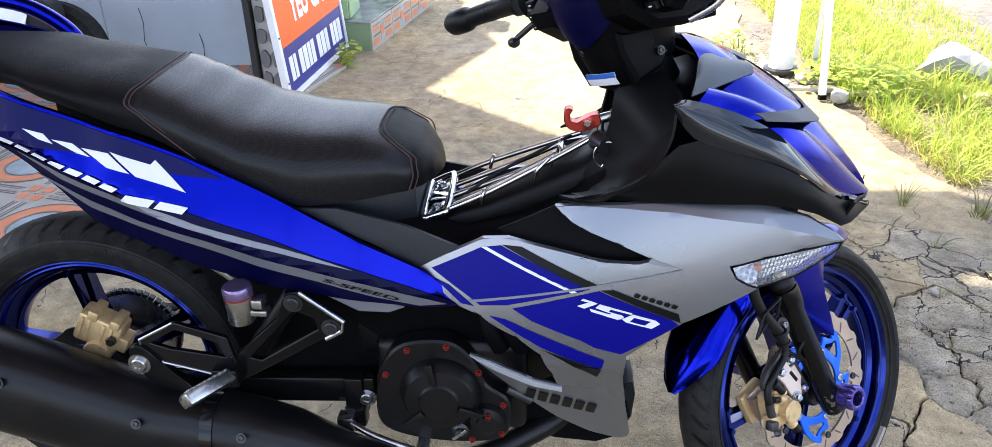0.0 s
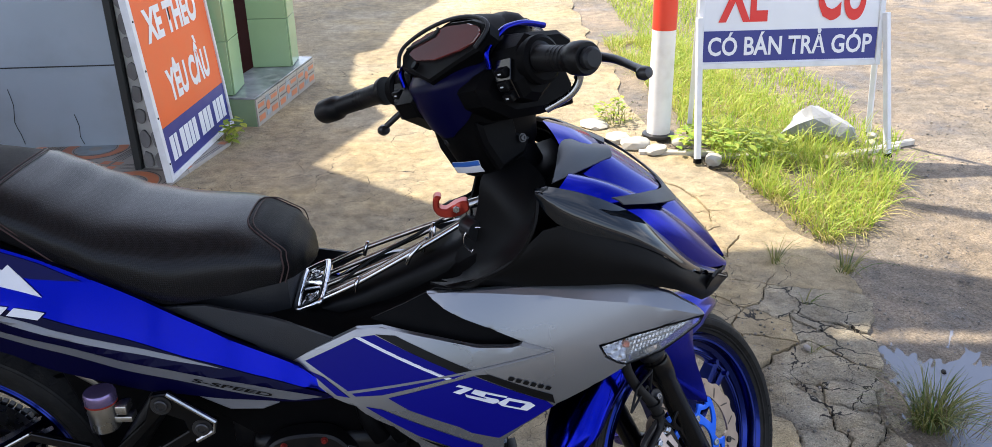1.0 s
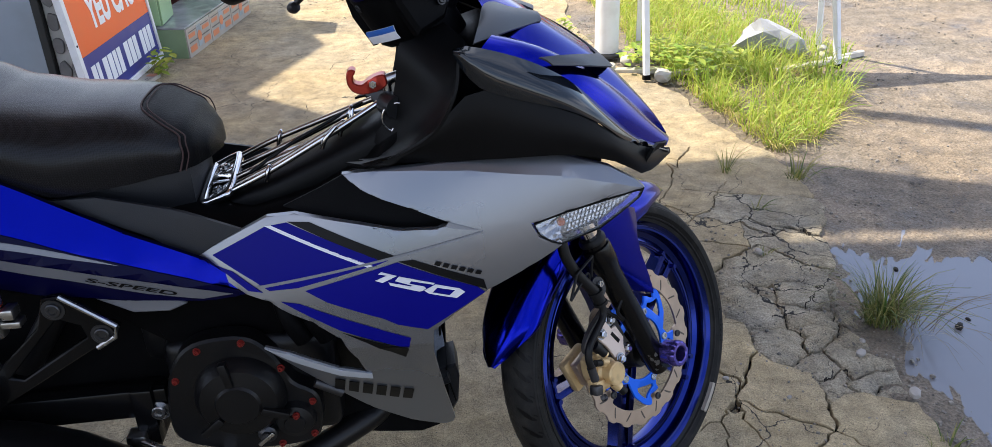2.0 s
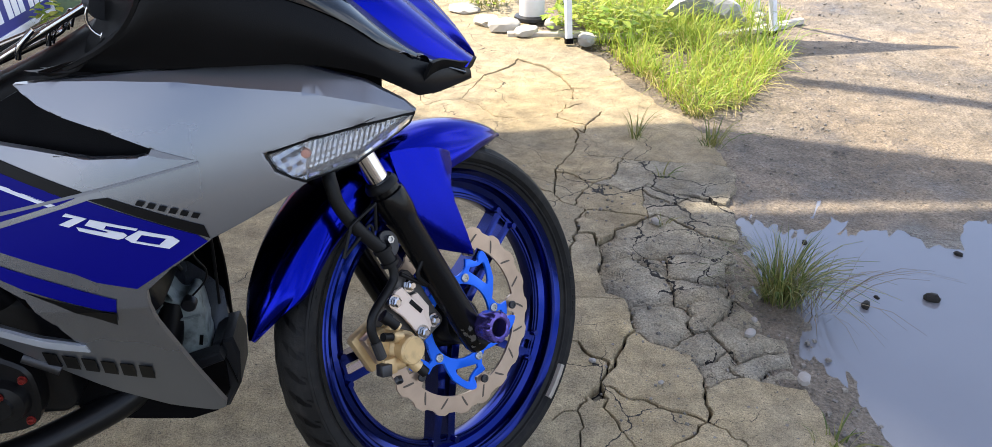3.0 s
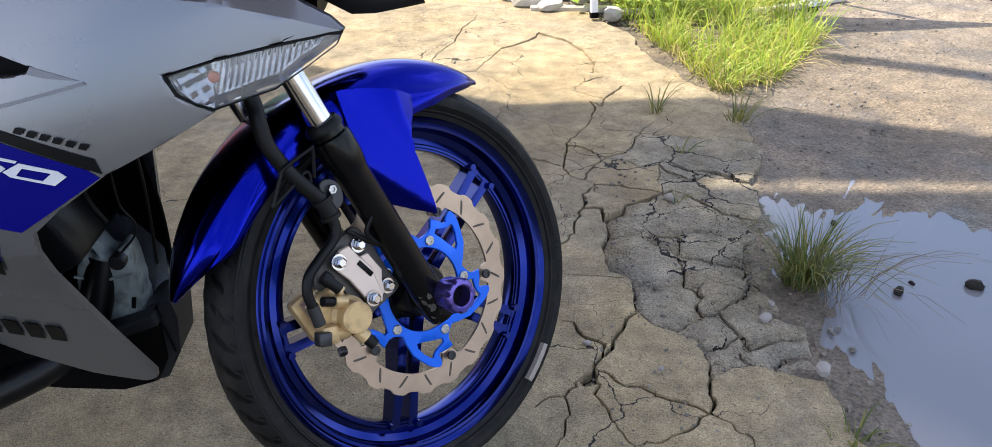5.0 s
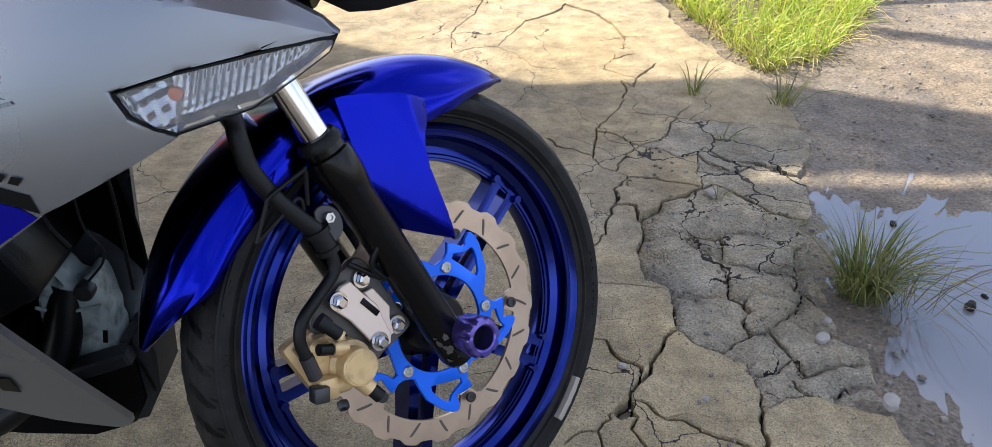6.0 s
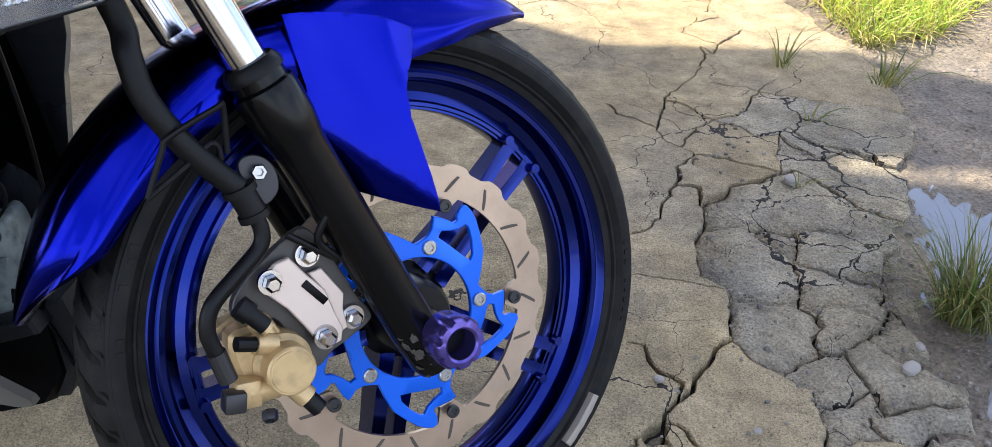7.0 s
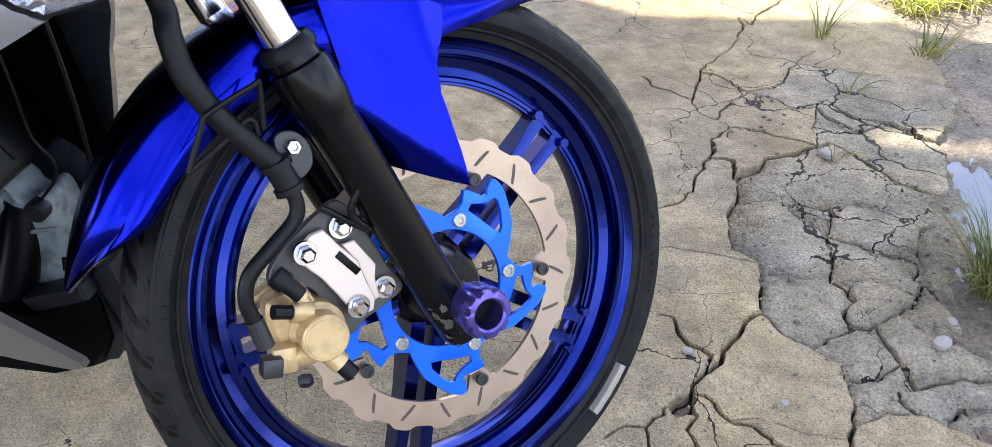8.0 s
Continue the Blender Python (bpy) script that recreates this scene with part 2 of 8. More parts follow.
def plate(outline, y0, y1, holes=(), bevel=0.0):
    """A flat plate cut to an outline, from y0 to y1."""
    bm = flat(outline, holes)
    ret = bmesh.ops.extrude_face_region(bm, geom=bm.faces[:])
    top = [g for g in ret["geom"] if isinstance(g, bmesh.types.BMVert)]
    keep = set(top)
    for v in bm.verts:
        v.co.y = y1 if v in keep else y0
    if bevel:
        rim = [e for e in bm.edges if len(e.link_faces) == 2 and e.calc_face_angle(0) > 1.0]
        bmesh.ops.bevel(bm, geom=rim, offset=bevel, segments=1, affect="EDGES")
    return bm


def panel(outline, surf, thick=0.006, step=0.03, lift=0.0, holes=(), bevel=0.0, folds=()):
    """A sheet cut to an (x, z) outline and laid on the body's side y = surf(x, z)."""
    bm = flat(outline, holes)
    xs = [p[0] for p in outline]
    zs = [p[1] for p in outline]
    for lo, hi, axis in ((min(xs), max(xs), 0), (min(zs), max(zs), 2)):
        k = math.floor(lo / step) + 1
        while k * step < hi:
            co, no = [0, 0, 0], [0, 0, 0]
            co[axis], no[axis] = k * step, 1
            bmesh.ops.bisect_plane(bm, geom=bm.verts[:] + bm.edges[:] + bm.faces[:], plane_co=co, plane_no=no)
            k += 1
    for (ax, az), (bx, bz) in zip(folds, folds[1:]):
        near = [f for f in bm.faces if any(ax - step < v.co.x < bx + step and abs(v.co.z - az) < 3 * step for v in f.verts)]
        bmesh.ops.bisect_plane(bm, geom=list({v for f in near for v in f.verts}) + list({e for f in near for e in f.edges}) + near, plane_co=(ax, 0, az), plane_no=(az - bz, 0, bx - ax))
    bmesh.ops.remove_doubles(bm, verts=bm.verts, dist=2e-4 if folds else 1e-5)
    outer = [e for e in bm.edges if len(e.link_faces) == 1]
    rim = set(outer)
    for v in bm.verts:
        v.co.y = surf(v.co.x, v.co.z) - lift
    ret = bmesh.ops.extrude_face_region(bm, geom=bm.faces[:], use_keep_orig=True)
    for g in ret["geom"]:
        if isinstance(g, bmesh.types.BMVert):
            g.co.y += thick
    if bevel:
        bmesh.ops.bevel(bm, geom=[e for e in rim if e.is_valid], offset=bevel, segments=2, affect="EDGES", profile=0.6)
    return bm


def loft(rings, caps=True, closed=True):
    """A skin over rings of points of equal count."""
    bm = bmesh.new()
    rows = [[bm.verts.new(p) for p in ring] for ring in rings]
    n = len(rows[0])
    for a, b in zip(rows, rows[1:]):
        for k in range(n if closed else n - 1):
            bm.faces.new((a[k], a[(k + 1) % n], b[(k + 1) % n], b[k]))
    if caps and closed:
        bm.faces.new(rows[0])
        bm.faces.new(list(reversed(rows[-1])))
    return bm


def mix(table, x):
    """A value from a table of (x, value), smooth between."""
    if x <= table[0][0]:
        return table[0][1]
    for (a, va), (b, vb) in zip(table, table[1:]):
        if x <= b:
            t = (x - a) / (b - a)
            t = t * t * (3 - 2 * t) * 0.5 + t * 0.5
            return va + (vb - va) * t
    return table[-1][1]


def bolt(parent, at, axis, r=0.007, h=0.006, mat=STEEL, name="bolt", label="", washer=0.0):
    """A hexagon bolt head that sticks out along an axis."""
    bm = lathe([(0, 0), (r, 0), (r, h * 0.8), (r * 0.85, h), (r * 0.5, h), (r * 0.42, h * 0.7), (0, h * 0.7)], 6 if not washer else 18)
    if washer:
        bm = join(bm, lathe([(0, -0.001), (washer, -0.001), (washer, 0.0015), (0, 0.0015)], 20))
    turn = Vector((0, 1, 0)).rotation_difference(Vector(axis)).to_matrix().to_4x4()
    return part(name, bm, mat, parent, label, 30, Matrix.Translation(at) @ turn)


# ---- the motorcycle ----
# Its own frame: x ahead, y to its left, z up; it leans slightly on its side stand.
bike = thing("motorcycle", "blue, silver and black underbone motorcycle parked on its side stand", "motorcycle", pose(0, 0, 0, -1.5, 0, 0))
# The steered front end: x ahead, y left, z up along the fork; turned to full left lock.
STEER = Matrix(((0.6878, -0.5869, -0.4272, 0.700), (0.6512, 0.7589, 0.0059, 0.0), (0.3207, -0.2823, 0.9041, 0.2595), (0, 0, 0, 1)))


FOLD = [(0.20, 0.696), (0.27, 0.697), (0.35, 0.698), (0.42, 0.696), (0.47, 0.690), (0.55, 0.680), (0.617, 0.663), (0.66, 0.650), (0.70, 0.648)]


def side(x, z):
    """The curve of the front side fairing."""
    u, v = x - 0.35, max(z, 0.45) - 0.55
    y = -0.2341 - 0.0439 * u + 0.1235 * v + 0.5477 * u * u - 0.6678 * u * v + 1.1374 * v * v
    return max(-0.26, min(-0.05, y)) + max(0.0, 0.45 - z) * 0.58 + 0.62 * max(0.0, z - mix(FOLD, x))


CREASE = [(-0.60, 0.815), (-0.463, 0.729), (-0.325, 0.661), (-0.18, 0.602), (-0.072, 0.57), (0.018, 0.549), (0.12, 0.53)]


def tail(x, z):
    """The curve of the tail fairing, with its long crease."""
    d = z - mix(CREASE, x)
    y = -0.190 + (0.42 * d if d > 0 else -0.35 * d) + max(0.0, -0.42 - x) * 0.12
    return y


def flank(name, outline, surf, mat, parent=None, label="", thick=0.006, lift=0.0, holes=(), step=0.03, bevel=0.0015, both=True, smooth=40, folds=()):
    """A body panel on the bike's right flank, and its twin on the left."""
    parent = parent or bike
    ob = part(name, panel(outline, surf, thick, step, lift, holes, bevel, folds), mat, parent, label, smooth)
    if both:
        tw = part(name, moved(panel(outline, surf, thick, step, lift, holes, bevel, folds), Matrix.Scale(-1, 4, (0, 1, 0))), mat, parent, label, smooth)
    return ob


def decal(name, outline, surf, mat, parent, label="", lift=0.0016):
    return flank(name, outline, surf, mat, parent, label, 0.001, lift, (), 0.0125, 0.0, False, 0)


def strip(edge_a, edge_b, bulge=(0, 0, 0), thick=0.005, n=18, across=6, cols=None):
    """A curved sheet between two edge lines."""
    def even(pts):
        line = curve_points(pts, 6)
        acc = [0.0]
        for p, q in zip(line, line[1:]):
            acc.append(acc[-1] + (q - p).length)
        out, k = [], 0
        for i in range(n + 1):
            d = acc[-1] * i / n
            while k < len(acc) - 2 and acc[k + 1] < d:
                k += 1
            t = (d - acc[k]) / max(acc[k + 1] - acc[k], 1e-9)
            out.append(line[k].lerp(line[k + 1], min(1, t)))
        return out
    A, B = even(edge_a), even(edge_b)
    bm = bmesh.new()
    rows = []
    for a, b in zip(A, B):
        rows.append([bm.verts.new(a.lerp(b, j / across) + Vector(bulge) * math.sin(math.pi * j / across)) for j in range(across + 1)])
    for r, s in zip(rows, rows[1:]):
        for j in range(across):
            bm.faces.new((r[j], r[j + 1], s[j + 1], s[j]))
    bmesh.ops.remove_doubles(bm, verts=bm.verts, dist=1e-5)
    if thick:
        bmesh.ops.recalc_face_normals(bm, faces=bm.faces)
        bmesh.ops.solidify(bm, geom=bm.faces[:], thickness=thick)
    return bm


def pair(name, edge_a, edge_b, mat, bulge=(0, 0, 0), thick=0.005, parent=None, label="", n=18, across=6):
    """A curved sheet on the right and its mirror image on the left."""
    ob = None
    for sgn in (1, -1):
        f = lambda e: [(x, y * sgn, z) for x, y, z in e]
        o = part(name, strip(f(edge_a), f(edge_b), (bulge[0], bulge[1] * sgn, bulge[2]), thick, n, across), mat, parent or bike, label, 45)
        ob = ob or o
    return ob


def rounded(w, h, cx, cz, x, k=0.55, n=20, flat_bottom=False):
    """A ring across the bike at x: a soft rectangle."""
    ring = []
    for i in range(n):
        a = 2 * math.pi * i / n
        c, s = math.cos(a), math.sin(a)
        ring.append((x, cx + w * math.copysign(abs(c) ** k, c), cz + h * math.copysign(abs(s) ** k, s)))
    return ring


def spine(name, table, mat, label="", k=0.6, parent=None, n=20):
    """A body along x from rows of x, half width, bottom, top."""
    rings = [rounded(w, (t - b) / 2, 0, (t + b) / 2, x, k, n) for x, w, b, t in table]
    return part(name, loft(rings), mat, parent or bike, label, 50)


# -- wheels --
def wheel(name, parent, m, rim_r, tyre_r, half, spokes_at, label, tread=26):
    e = half
    half_prof = [(rim_r, -e), (rim_r + 0.0012, -e + 0.003), (rim_r - 0.0045, -e - 0.0005), (rim_r - 0.0075, -e + 0.003), (rim_r - 0.0105, -e + 0.0055), (rim_r - 0.0135, -e + 0.0035), (rim_r - 0.0175, -e + 0.004), (rim_r - 0.0195, -e + 0.008), (rim_r - 0.0215, -e + 0.019), (rim_r - 0.030, -e + 0.024), (rim_r - 0.0375, -0.010), (rim_r - 0.0395, -0.0135), (rim_r - 0.0425, -0.0135), (rim_r - 0.0435, -0.0115), (rim_r - 0.0455, -0.0115), (rim_r - 0.0465, -0.009)]
    rim = lathe(half_prof + [(r, -y) for r, y in reversed(half_prof)] + [(rim_r - 0.012, e - 0.006), (rim_r - 0.016, e - 0.018), (rim_r - 0.016, -e + 0.018), (rim_r - 0.012, -e + 0.006)], 120, True)
    w = part(name, rim, BLUE_RIM, parent, label, 30, m)
    bulge = half + 0.011
    wall = tyre_r - rim_r
    near_side = [(rim_r - 0.004, -e + 0.001), (rim_r + 0.003, -e - 0.002), (rim_r + 0.0045, -e - 0.0055), (rim_r + 0.0065, -e - 0.0060), (rim_r + 0.0075, -e - 0.0045), (rim_r + 0.30 * wall, -bulge + 0.001), (rim_r + 0.44 * wall, -bulge), (rim_r + 0.55 * wall, -bulge + 0.0012), (rim_r + 0.565 * wall, -bulge + 0.0026), (rim_r + 0.62 * wall, -bulge + 0.0040), (rim_r + 0.64 * wall, -bulge + 0.0070), (rim_r + 0.80 * wall, -bulge * 0.68), (rim_r + 0.93 * wall, -bulge * 0.40), (tyre_r - 0.0006, -bulge * 0.16)]
    part("tyre", lathe(near_side + [(r, -y) for r, y in reversed(near_side)], 140), RUBBER, w, "black tubeless tyre with worn shoulders", 32)
    arch = [(-y, r) for r, y in reversed(near_side[9:])]
    # tread grooves, their shade painted as flat black overlays: slanted leaf shapes with a small dash beside each, on
    # both shoulders
    bm = bmesh.new()
    for sgn in (-1, 1):
        for i in range(tread):
            a = 2 * math.pi * (i + (0.5 if sgn > 0 else 0)) / tread
            for lo, hi, turn, wide in ((0.20, 0.80, 0.085, 0.0042), (0.74, 0.88, 0.02, 0.0014)):
                vs = []
                for k in range(6):
                    u = k / 5
                    ang = a + turn * u + (0.045 if wide < 0.002 else 0.0)
                    yy = bulge * (lo + (hi - lo) * u)
                    rr = mix(arch, yy) + 0.0007
                    da = wide / tyre_r * (0.25 + math.sin(math.pi * min(1, u * 0.9 + 0.05)))
                    vs.append([bm.verts.new((rr * math.cos(ang + d), sgn * yy, rr * math.sin(ang + d))) for d in (-da, da)])
                for p, q in zip(vs, vs[1:]):
                    bm.faces.new((p[0], p[1], q[1], q[0]))
    tagged(part("tread", bm, BLACK_DECAL, w, "tread grooves with their shade painted on in black", 0), kind="stuff")
    # raised sidewall marks, too worn to read
    bm = bmesh.new()
    r = random.Random(int(tyre_r * 1000))
    for base in (62, 128, 205, 320):
        for k in range(9):
            if r.random() < 0.2:
                continue
            a = radians(base + 2.4 * k)
            r0, r1 = rim_r + 0.34 * wall, rim_r + (0.46 if k % 3 else 0.50) * wall
            join(bm, moved(block(r0, r1, -bulge - 0.0006, -bulge + 0.004, -0.0022, 0.0022), Matrix.Rotation(-a, 4, "Y")))
    tagged(part("sidewall_mark", bm, RUBBER, w, "worn raised sidewall marks", 0), kind="stuff")
    # double spokes
    inner, outer = 0.040, rim_r - 0.038
    for a0 in spokes_at:
        bars = []
        for s in (-1, 1):
            ring = []
            for u, wd, dp, off in ((0, 0.0075, 0.020, 0.012), (0.5, 0.0065, 0.016, 0.011), (0.93, 0.0065, 0.013, 0.014), (1.0, 0.010, 0.013, 0.015)):
                r = inner + (outer - inner) * u
                o = s * off
                ring.append([(r, -dp, o - wd), (r, -dp * 0.7 - 0.004, o), (r, -dp, o + wd), (r, dp, o + wd * 0.7), (r, dp, o - wd * 0.7)])
            bars.append(loft(ring))
            bars.append(moved(lathe([(0, -0.005), (0.0048, -0.005), (0.0048, 0.004), (0, 0.004)], 12), Matrix.Translation((outer - 0.004, -0.014, s * 0.021))))
        bars.append(block(outer - 0.009, outer + 0.002, -0.009, 0.009, -0.013, 0.013, 0.002))
        part("spoke", moved(join(*bars), Matrix.Rotation(-radians(a0), 4, "Y")), BLUE_RIM, w, "", 35)
    part("hub", lathe([(0, -0.052), (0.030, -0.052), (0.034, -0.046), (0.036, -0.02), (0.046, -0.012), (0.046, 0.012), (0.036, 0.02), (0.034, 0.046), (0, 0.046)], 40), DARK_METAL, w, "black cast hub", 30)
    return w


front = wheel("front_wheel", bike, STEER, 0.229, 0.272, 0.032, [16 + 72 * k for k in range(5)], "anodised blue five-spoke alloy front wheel", 50)


def wave_disc(r, lobes, amp, inner, tabs, phase, thick, y):
    """A brake ring with a waved outer edge and tabs towards the hub."""
    n = 300
    loops = []
    for i in range(n):
        a = 2 * math.pi * i / n
        ro = r + amp * math.tanh(2.5 * math.sin(lobes * a))
        d = min(abs((math.degrees(a) - phase - 72 * k + 180) % 360 - 180) for k in range(5))
        ri = inner - tabs * max(0.0, min(1.0, 1 - (d - 4.6) / 3.0)) ** 0.8
        c, s = math.cos(a), math.sin(a)
        loops.append([(ro * c, y, ro * s), (ro * c, y + thick, ro * s), (ri * c, y + thick, ri * s), (ri * c, y, ri * s)])
    return loft(loops + loops[:1], False, True)


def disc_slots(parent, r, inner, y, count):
    # uncut slots: thin strips whose dark brown paints the shade inside them
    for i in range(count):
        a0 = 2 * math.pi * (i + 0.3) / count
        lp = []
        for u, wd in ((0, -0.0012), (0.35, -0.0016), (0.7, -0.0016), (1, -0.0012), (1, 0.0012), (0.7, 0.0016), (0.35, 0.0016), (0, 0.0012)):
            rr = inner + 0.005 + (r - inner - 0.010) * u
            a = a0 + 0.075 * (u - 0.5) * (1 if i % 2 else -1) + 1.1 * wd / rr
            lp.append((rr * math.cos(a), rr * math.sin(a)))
        part("slot", plate(lp, y - 0.0004, y + 0.001), SLOT_SHADE, parent)


disc_ring = part("brake_disc", wave_disc(0.1385, 20, 0.0024, 0.112, 0.015, 44.1, 0.004, -0.040), DISC_STEEL, front, "steel wave brake disc with slots", 30)
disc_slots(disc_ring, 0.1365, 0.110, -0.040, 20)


def polar(rows, turn):
    return [(r * math.cos(radians(a + turn)), r * math.sin(radians(a + turn))) for a, r in rows]


ARM = [(-58, 0.0680), (-50, 0.0755), (-40, 0.0875), (-31, 0.0955), (-24, 0.1035), (-19, 0.1080), (-15.5, 0.1100), (-13.3, 0.1085), (-12.6, 0.1040), (-12.7, 0.0980), (-13.8, 0.0940), (-12.3, 0.0910), (-9.5, 0.0912), (-3, 0.0925), (1.8, 0.0925), (1.0, 0.0810), (3.5, 0.0745), (8, 0.0705), (13, 0.0675)]
WINDOW = [(-5.0, 0.0745), (-5.6, 0.0805), (-12, 0.0832), (-17, 0.0880), (-19.5, 0.0940), (-22, 0.0935), (-28, 0.0868), (-36, 0.0775), (-38, 0.0718), (-30, 0.0698), (-16, 0.0708)]
carrier_outline = [p for k in range(5) for p in polar(ARM, 47.6 + 72 * k)]
carrier_holes = [polar([(5 * i, 0.0555) for i in range(72)], 0)] + [polar(WINDOW, 47.6 + 72 * k) for k in range(5)]
carrier = part("disc_carrier", plate(carrier_outline, -0.0465, -0.0415, carrier_holes, 0.0008), BLUE_CARRIER, front, "bright blue anodised disc carrier", 30)
for k in range(5):
    for ph, r, br, mat in ((44.1, 0.1030, 0.0062, GUNMETAL), (48.9, 0.0645, 0.0066, STEEL)):
        a = radians(ph + 72 * k)
        bolt(front, (r * math.cos(a), -0.0465, r * math.sin(a)), (0, -1, 0), br, 0.003, mat, "disc_bolt", washer=br * 1.02)

# -- fork --
for s in (-1, 1):
    y = 0.088 * s
    leg = part("fork_leg", moved(join(lathe([(0, -0.022), (0.016, -0.022), (0.0195, -0.012), (0.0205, 0.02), (0.0205, 0.204), (0.0222, 0.210), (0.0242, 0.224), (0.0246, 0.248), (0.0236, 0.253), (0.0208, 0.255), (0.0206, 0.264), (0, 0.264)], 36), moved(lathe([(0, -0.024), (0.021, -0.024), (0.021, 0.020), (0, 0.020)], 28), Matrix.Rotation(radians(90), 4, "X") @ Matrix.Translation((0.012, 0, 0)))), Matrix.Translation((-0.018, y, 0)) @ Matrix.Rotation(radians(90), 4, "X")), FORK_BLACK, bike, "black painted fork leg with scuffed foot", 18, STEER)
    part("stanchion", moved(lathe([(0, 0.25), (0.0145, 0.25), (0.0145, 0.47), (0, 0.47)], 32), Matrix.Translation((-0.018, y, 0)) @ Matrix.Rotation(radians(90), 4, "X")), CHROME, leg, "polished chrome fork tube", 40)
    part("dust_seal", moved(lathe([(0.0146, 0.262), (0.0225, 0.262), (0.0228, 0.267), (0.019, 0.273), (0.0146, 0.273)], 28), Matrix.Translation((-0.018, y, 0)) @ Matrix.Rotation(radians(90), 4, "X")), HOSE, leg, "", 40)
for s in (-1, 1):
    rows = []
    for i in range(25):
        z = -0.020 + 0.046 * i / 24
        row = []
        for j in range(25):
            a = radians(-150 + 92 * j / 24) if s < 0 else radians(150 - 92 * j / 24)
            r = 0.0209 if z > -0.006 else 0.0209 - 0.0045 * (-0.006 - z) / 0.014
            wob = 0.006 * noise.noise((z * 120, a * 4, 3.0)) if i in (0, 24) else 0.0
            row.append((-0.018 + r * math.cos(a), 0.088 * s + r * math.sin(a), z + wob))
        rows.append(row)
    bm = loft(rows, False, False)
    gone = [f for f in bm.faces if noise.noise(f.calc_center_median() * 130) < 0.16]
    bmesh.ops.delete(bm, geom=gone, context="FACES")
    part("scuff", bm, SCUFF, bike, "bare grey metal where the paint is chipped off", 40, STEER)
part("fork_yoke", join(block(-0.055, 0.02, -0.115, 0.115, 0.455, 0.485, 0.008), moved(lathe([(0, 0.45), (0.024, 0.45), (0.024, 0.70), (0, 0.70)], 24), Matrix.Translation((-0.03, 0, 0)) @ Matrix.Rotation(radians(90), 4, "X"))), FORK_BLACK, bike, "", 40, STEER)
part("axle", lathe([(0, -0.112), (0.009, -0.112), (0.009, 0.118), (0, 0.118)], 20), STEEL, bike, "", 40, STEER)


def bobbin(parent, at, m, s):
    prof = []
    n = 96
    rings = []
    for y, r, fl in ((0.0, 0.017, 0), (0.004, 0.021, 0), (0.016, 0.0215, 0.0), (0.020, 0.0225, 0.0022), (0.030, 0.0225, 0.0026), (0.034, 0.0200, 0.0020), (0.0345, 0.0150, 0.0), (0.033, 0.0130, 0.0), (0.012, 0.0125, 0.0)):
        rings.append([((r - fl * max(0, math.cos(8 * 2 * math.pi * k / n)) ** 2) * math.cos(2 * math.pi * k / n), -s * y, (r - fl * max(0, math.cos(8 * 2 * math.pi * k / n)) ** 2) * math.sin(2 * math.pi * k / n)) for k in range(n)])
    ob = part("axle_slider", moved(loft(rings), Matrix.Translation(at)), PURPLE, parent, "purple anodised axle slider", 35, m)
    part("bore", moved(lathe([(0, -s * 0.015), (0.0128, -s * 0.015), (0.0128, -s * 0.0155), (0, -s * 0.0155)], 24), Matrix.Translation(at)), BLACK_DECAL, ob)
    return ob


bobbin(bike, (-0.004, -0.105, 0.008), STEER, 1)
bobbin(bike, (-0.004, 0.105, 0.008), STEER, -1)

# -- front brake caliper --
caliper = part("brake_caliper", moved(lathe([(0, -0.112), (0.0178, -0.112), (0.0192, -0.1105), (0.0192, -0.094), (0.0235, -0.090), (0.0235, -0.066), (0, -0.066)], 40), Matrix.Translation((-0.119, 0, 0.069))), GOLD, bike, "gold anodised brake caliper", 25, STEER)
part("piston_cap", moved(lathe([(0, -0.1128), (0.0160, -0.1128), (0.0168, -0.1118), (0, -0.1118)], 36), Matrix.Translation((-0.119, 0, 0.069))), GOLD, caliper, "sandblasted gold cap", 25)
part("caliper_body", plate(smooth_outline([(-0.144, 0.104), (-0.136, 0.112), (-0.120, 0.106), (-0.108, 0.090), (-0.102, 0.070), (-0.106, 0.050), (-0.124, 0.044), (-0.140, 0.048), (-0.150, 0.066), (-0.150, 0.086)], 3), -0.088, -0.064, (), 0.004), GOLD, caliper, "", 25)
part("hose_port", join(tube([(-0.132, -0.090, 0.058), (-0.153, -0.092, 0.070)], 0.0105, 18, 2), moved(block(-0.010, 0.010, -0.102, -0.080, -0.011, 0.011, 0.003), Matrix.Translation((-0.153, 0, 0.070)) @ Matrix.Rotation(radians(30), 4, "Y"))), GOLD, caliper, "", 25)
part("upper_lug", join(tube([(-0.116, -0.084, 0.108), (-0.118, -0.090, 0.088)], 0.0085, 16, 2), block(-0.124, -0.106, -0.086, -0.066, 0.084, 0.108, 0.004)), GOLD, caliper, "", 25)
part("bleed_boss", tube([(-0.128, -0.096, 0.099), (-0.116, -0.094, 0.088)], 0.0085, 16, 2), GOLD, caliper, "", 25)
part("lower_lug", tube([(-0.123, -0.094, 0.050), (-0.120, -0.098, 0.036)], 0.0090, 16, 2), GOLD, caliper, "", 25)
part("inner_half", block(-0.156, -0.098, -0.040, -0.022, 0.043, 0.105, 0.006), GOLD, caliper)
part("brake_pads", block(-0.148, -0.104, -0.060, -0.044, 0.056, 0.102, 0.002), DISC_STEEL, caliper, "worn pads in the caliper")
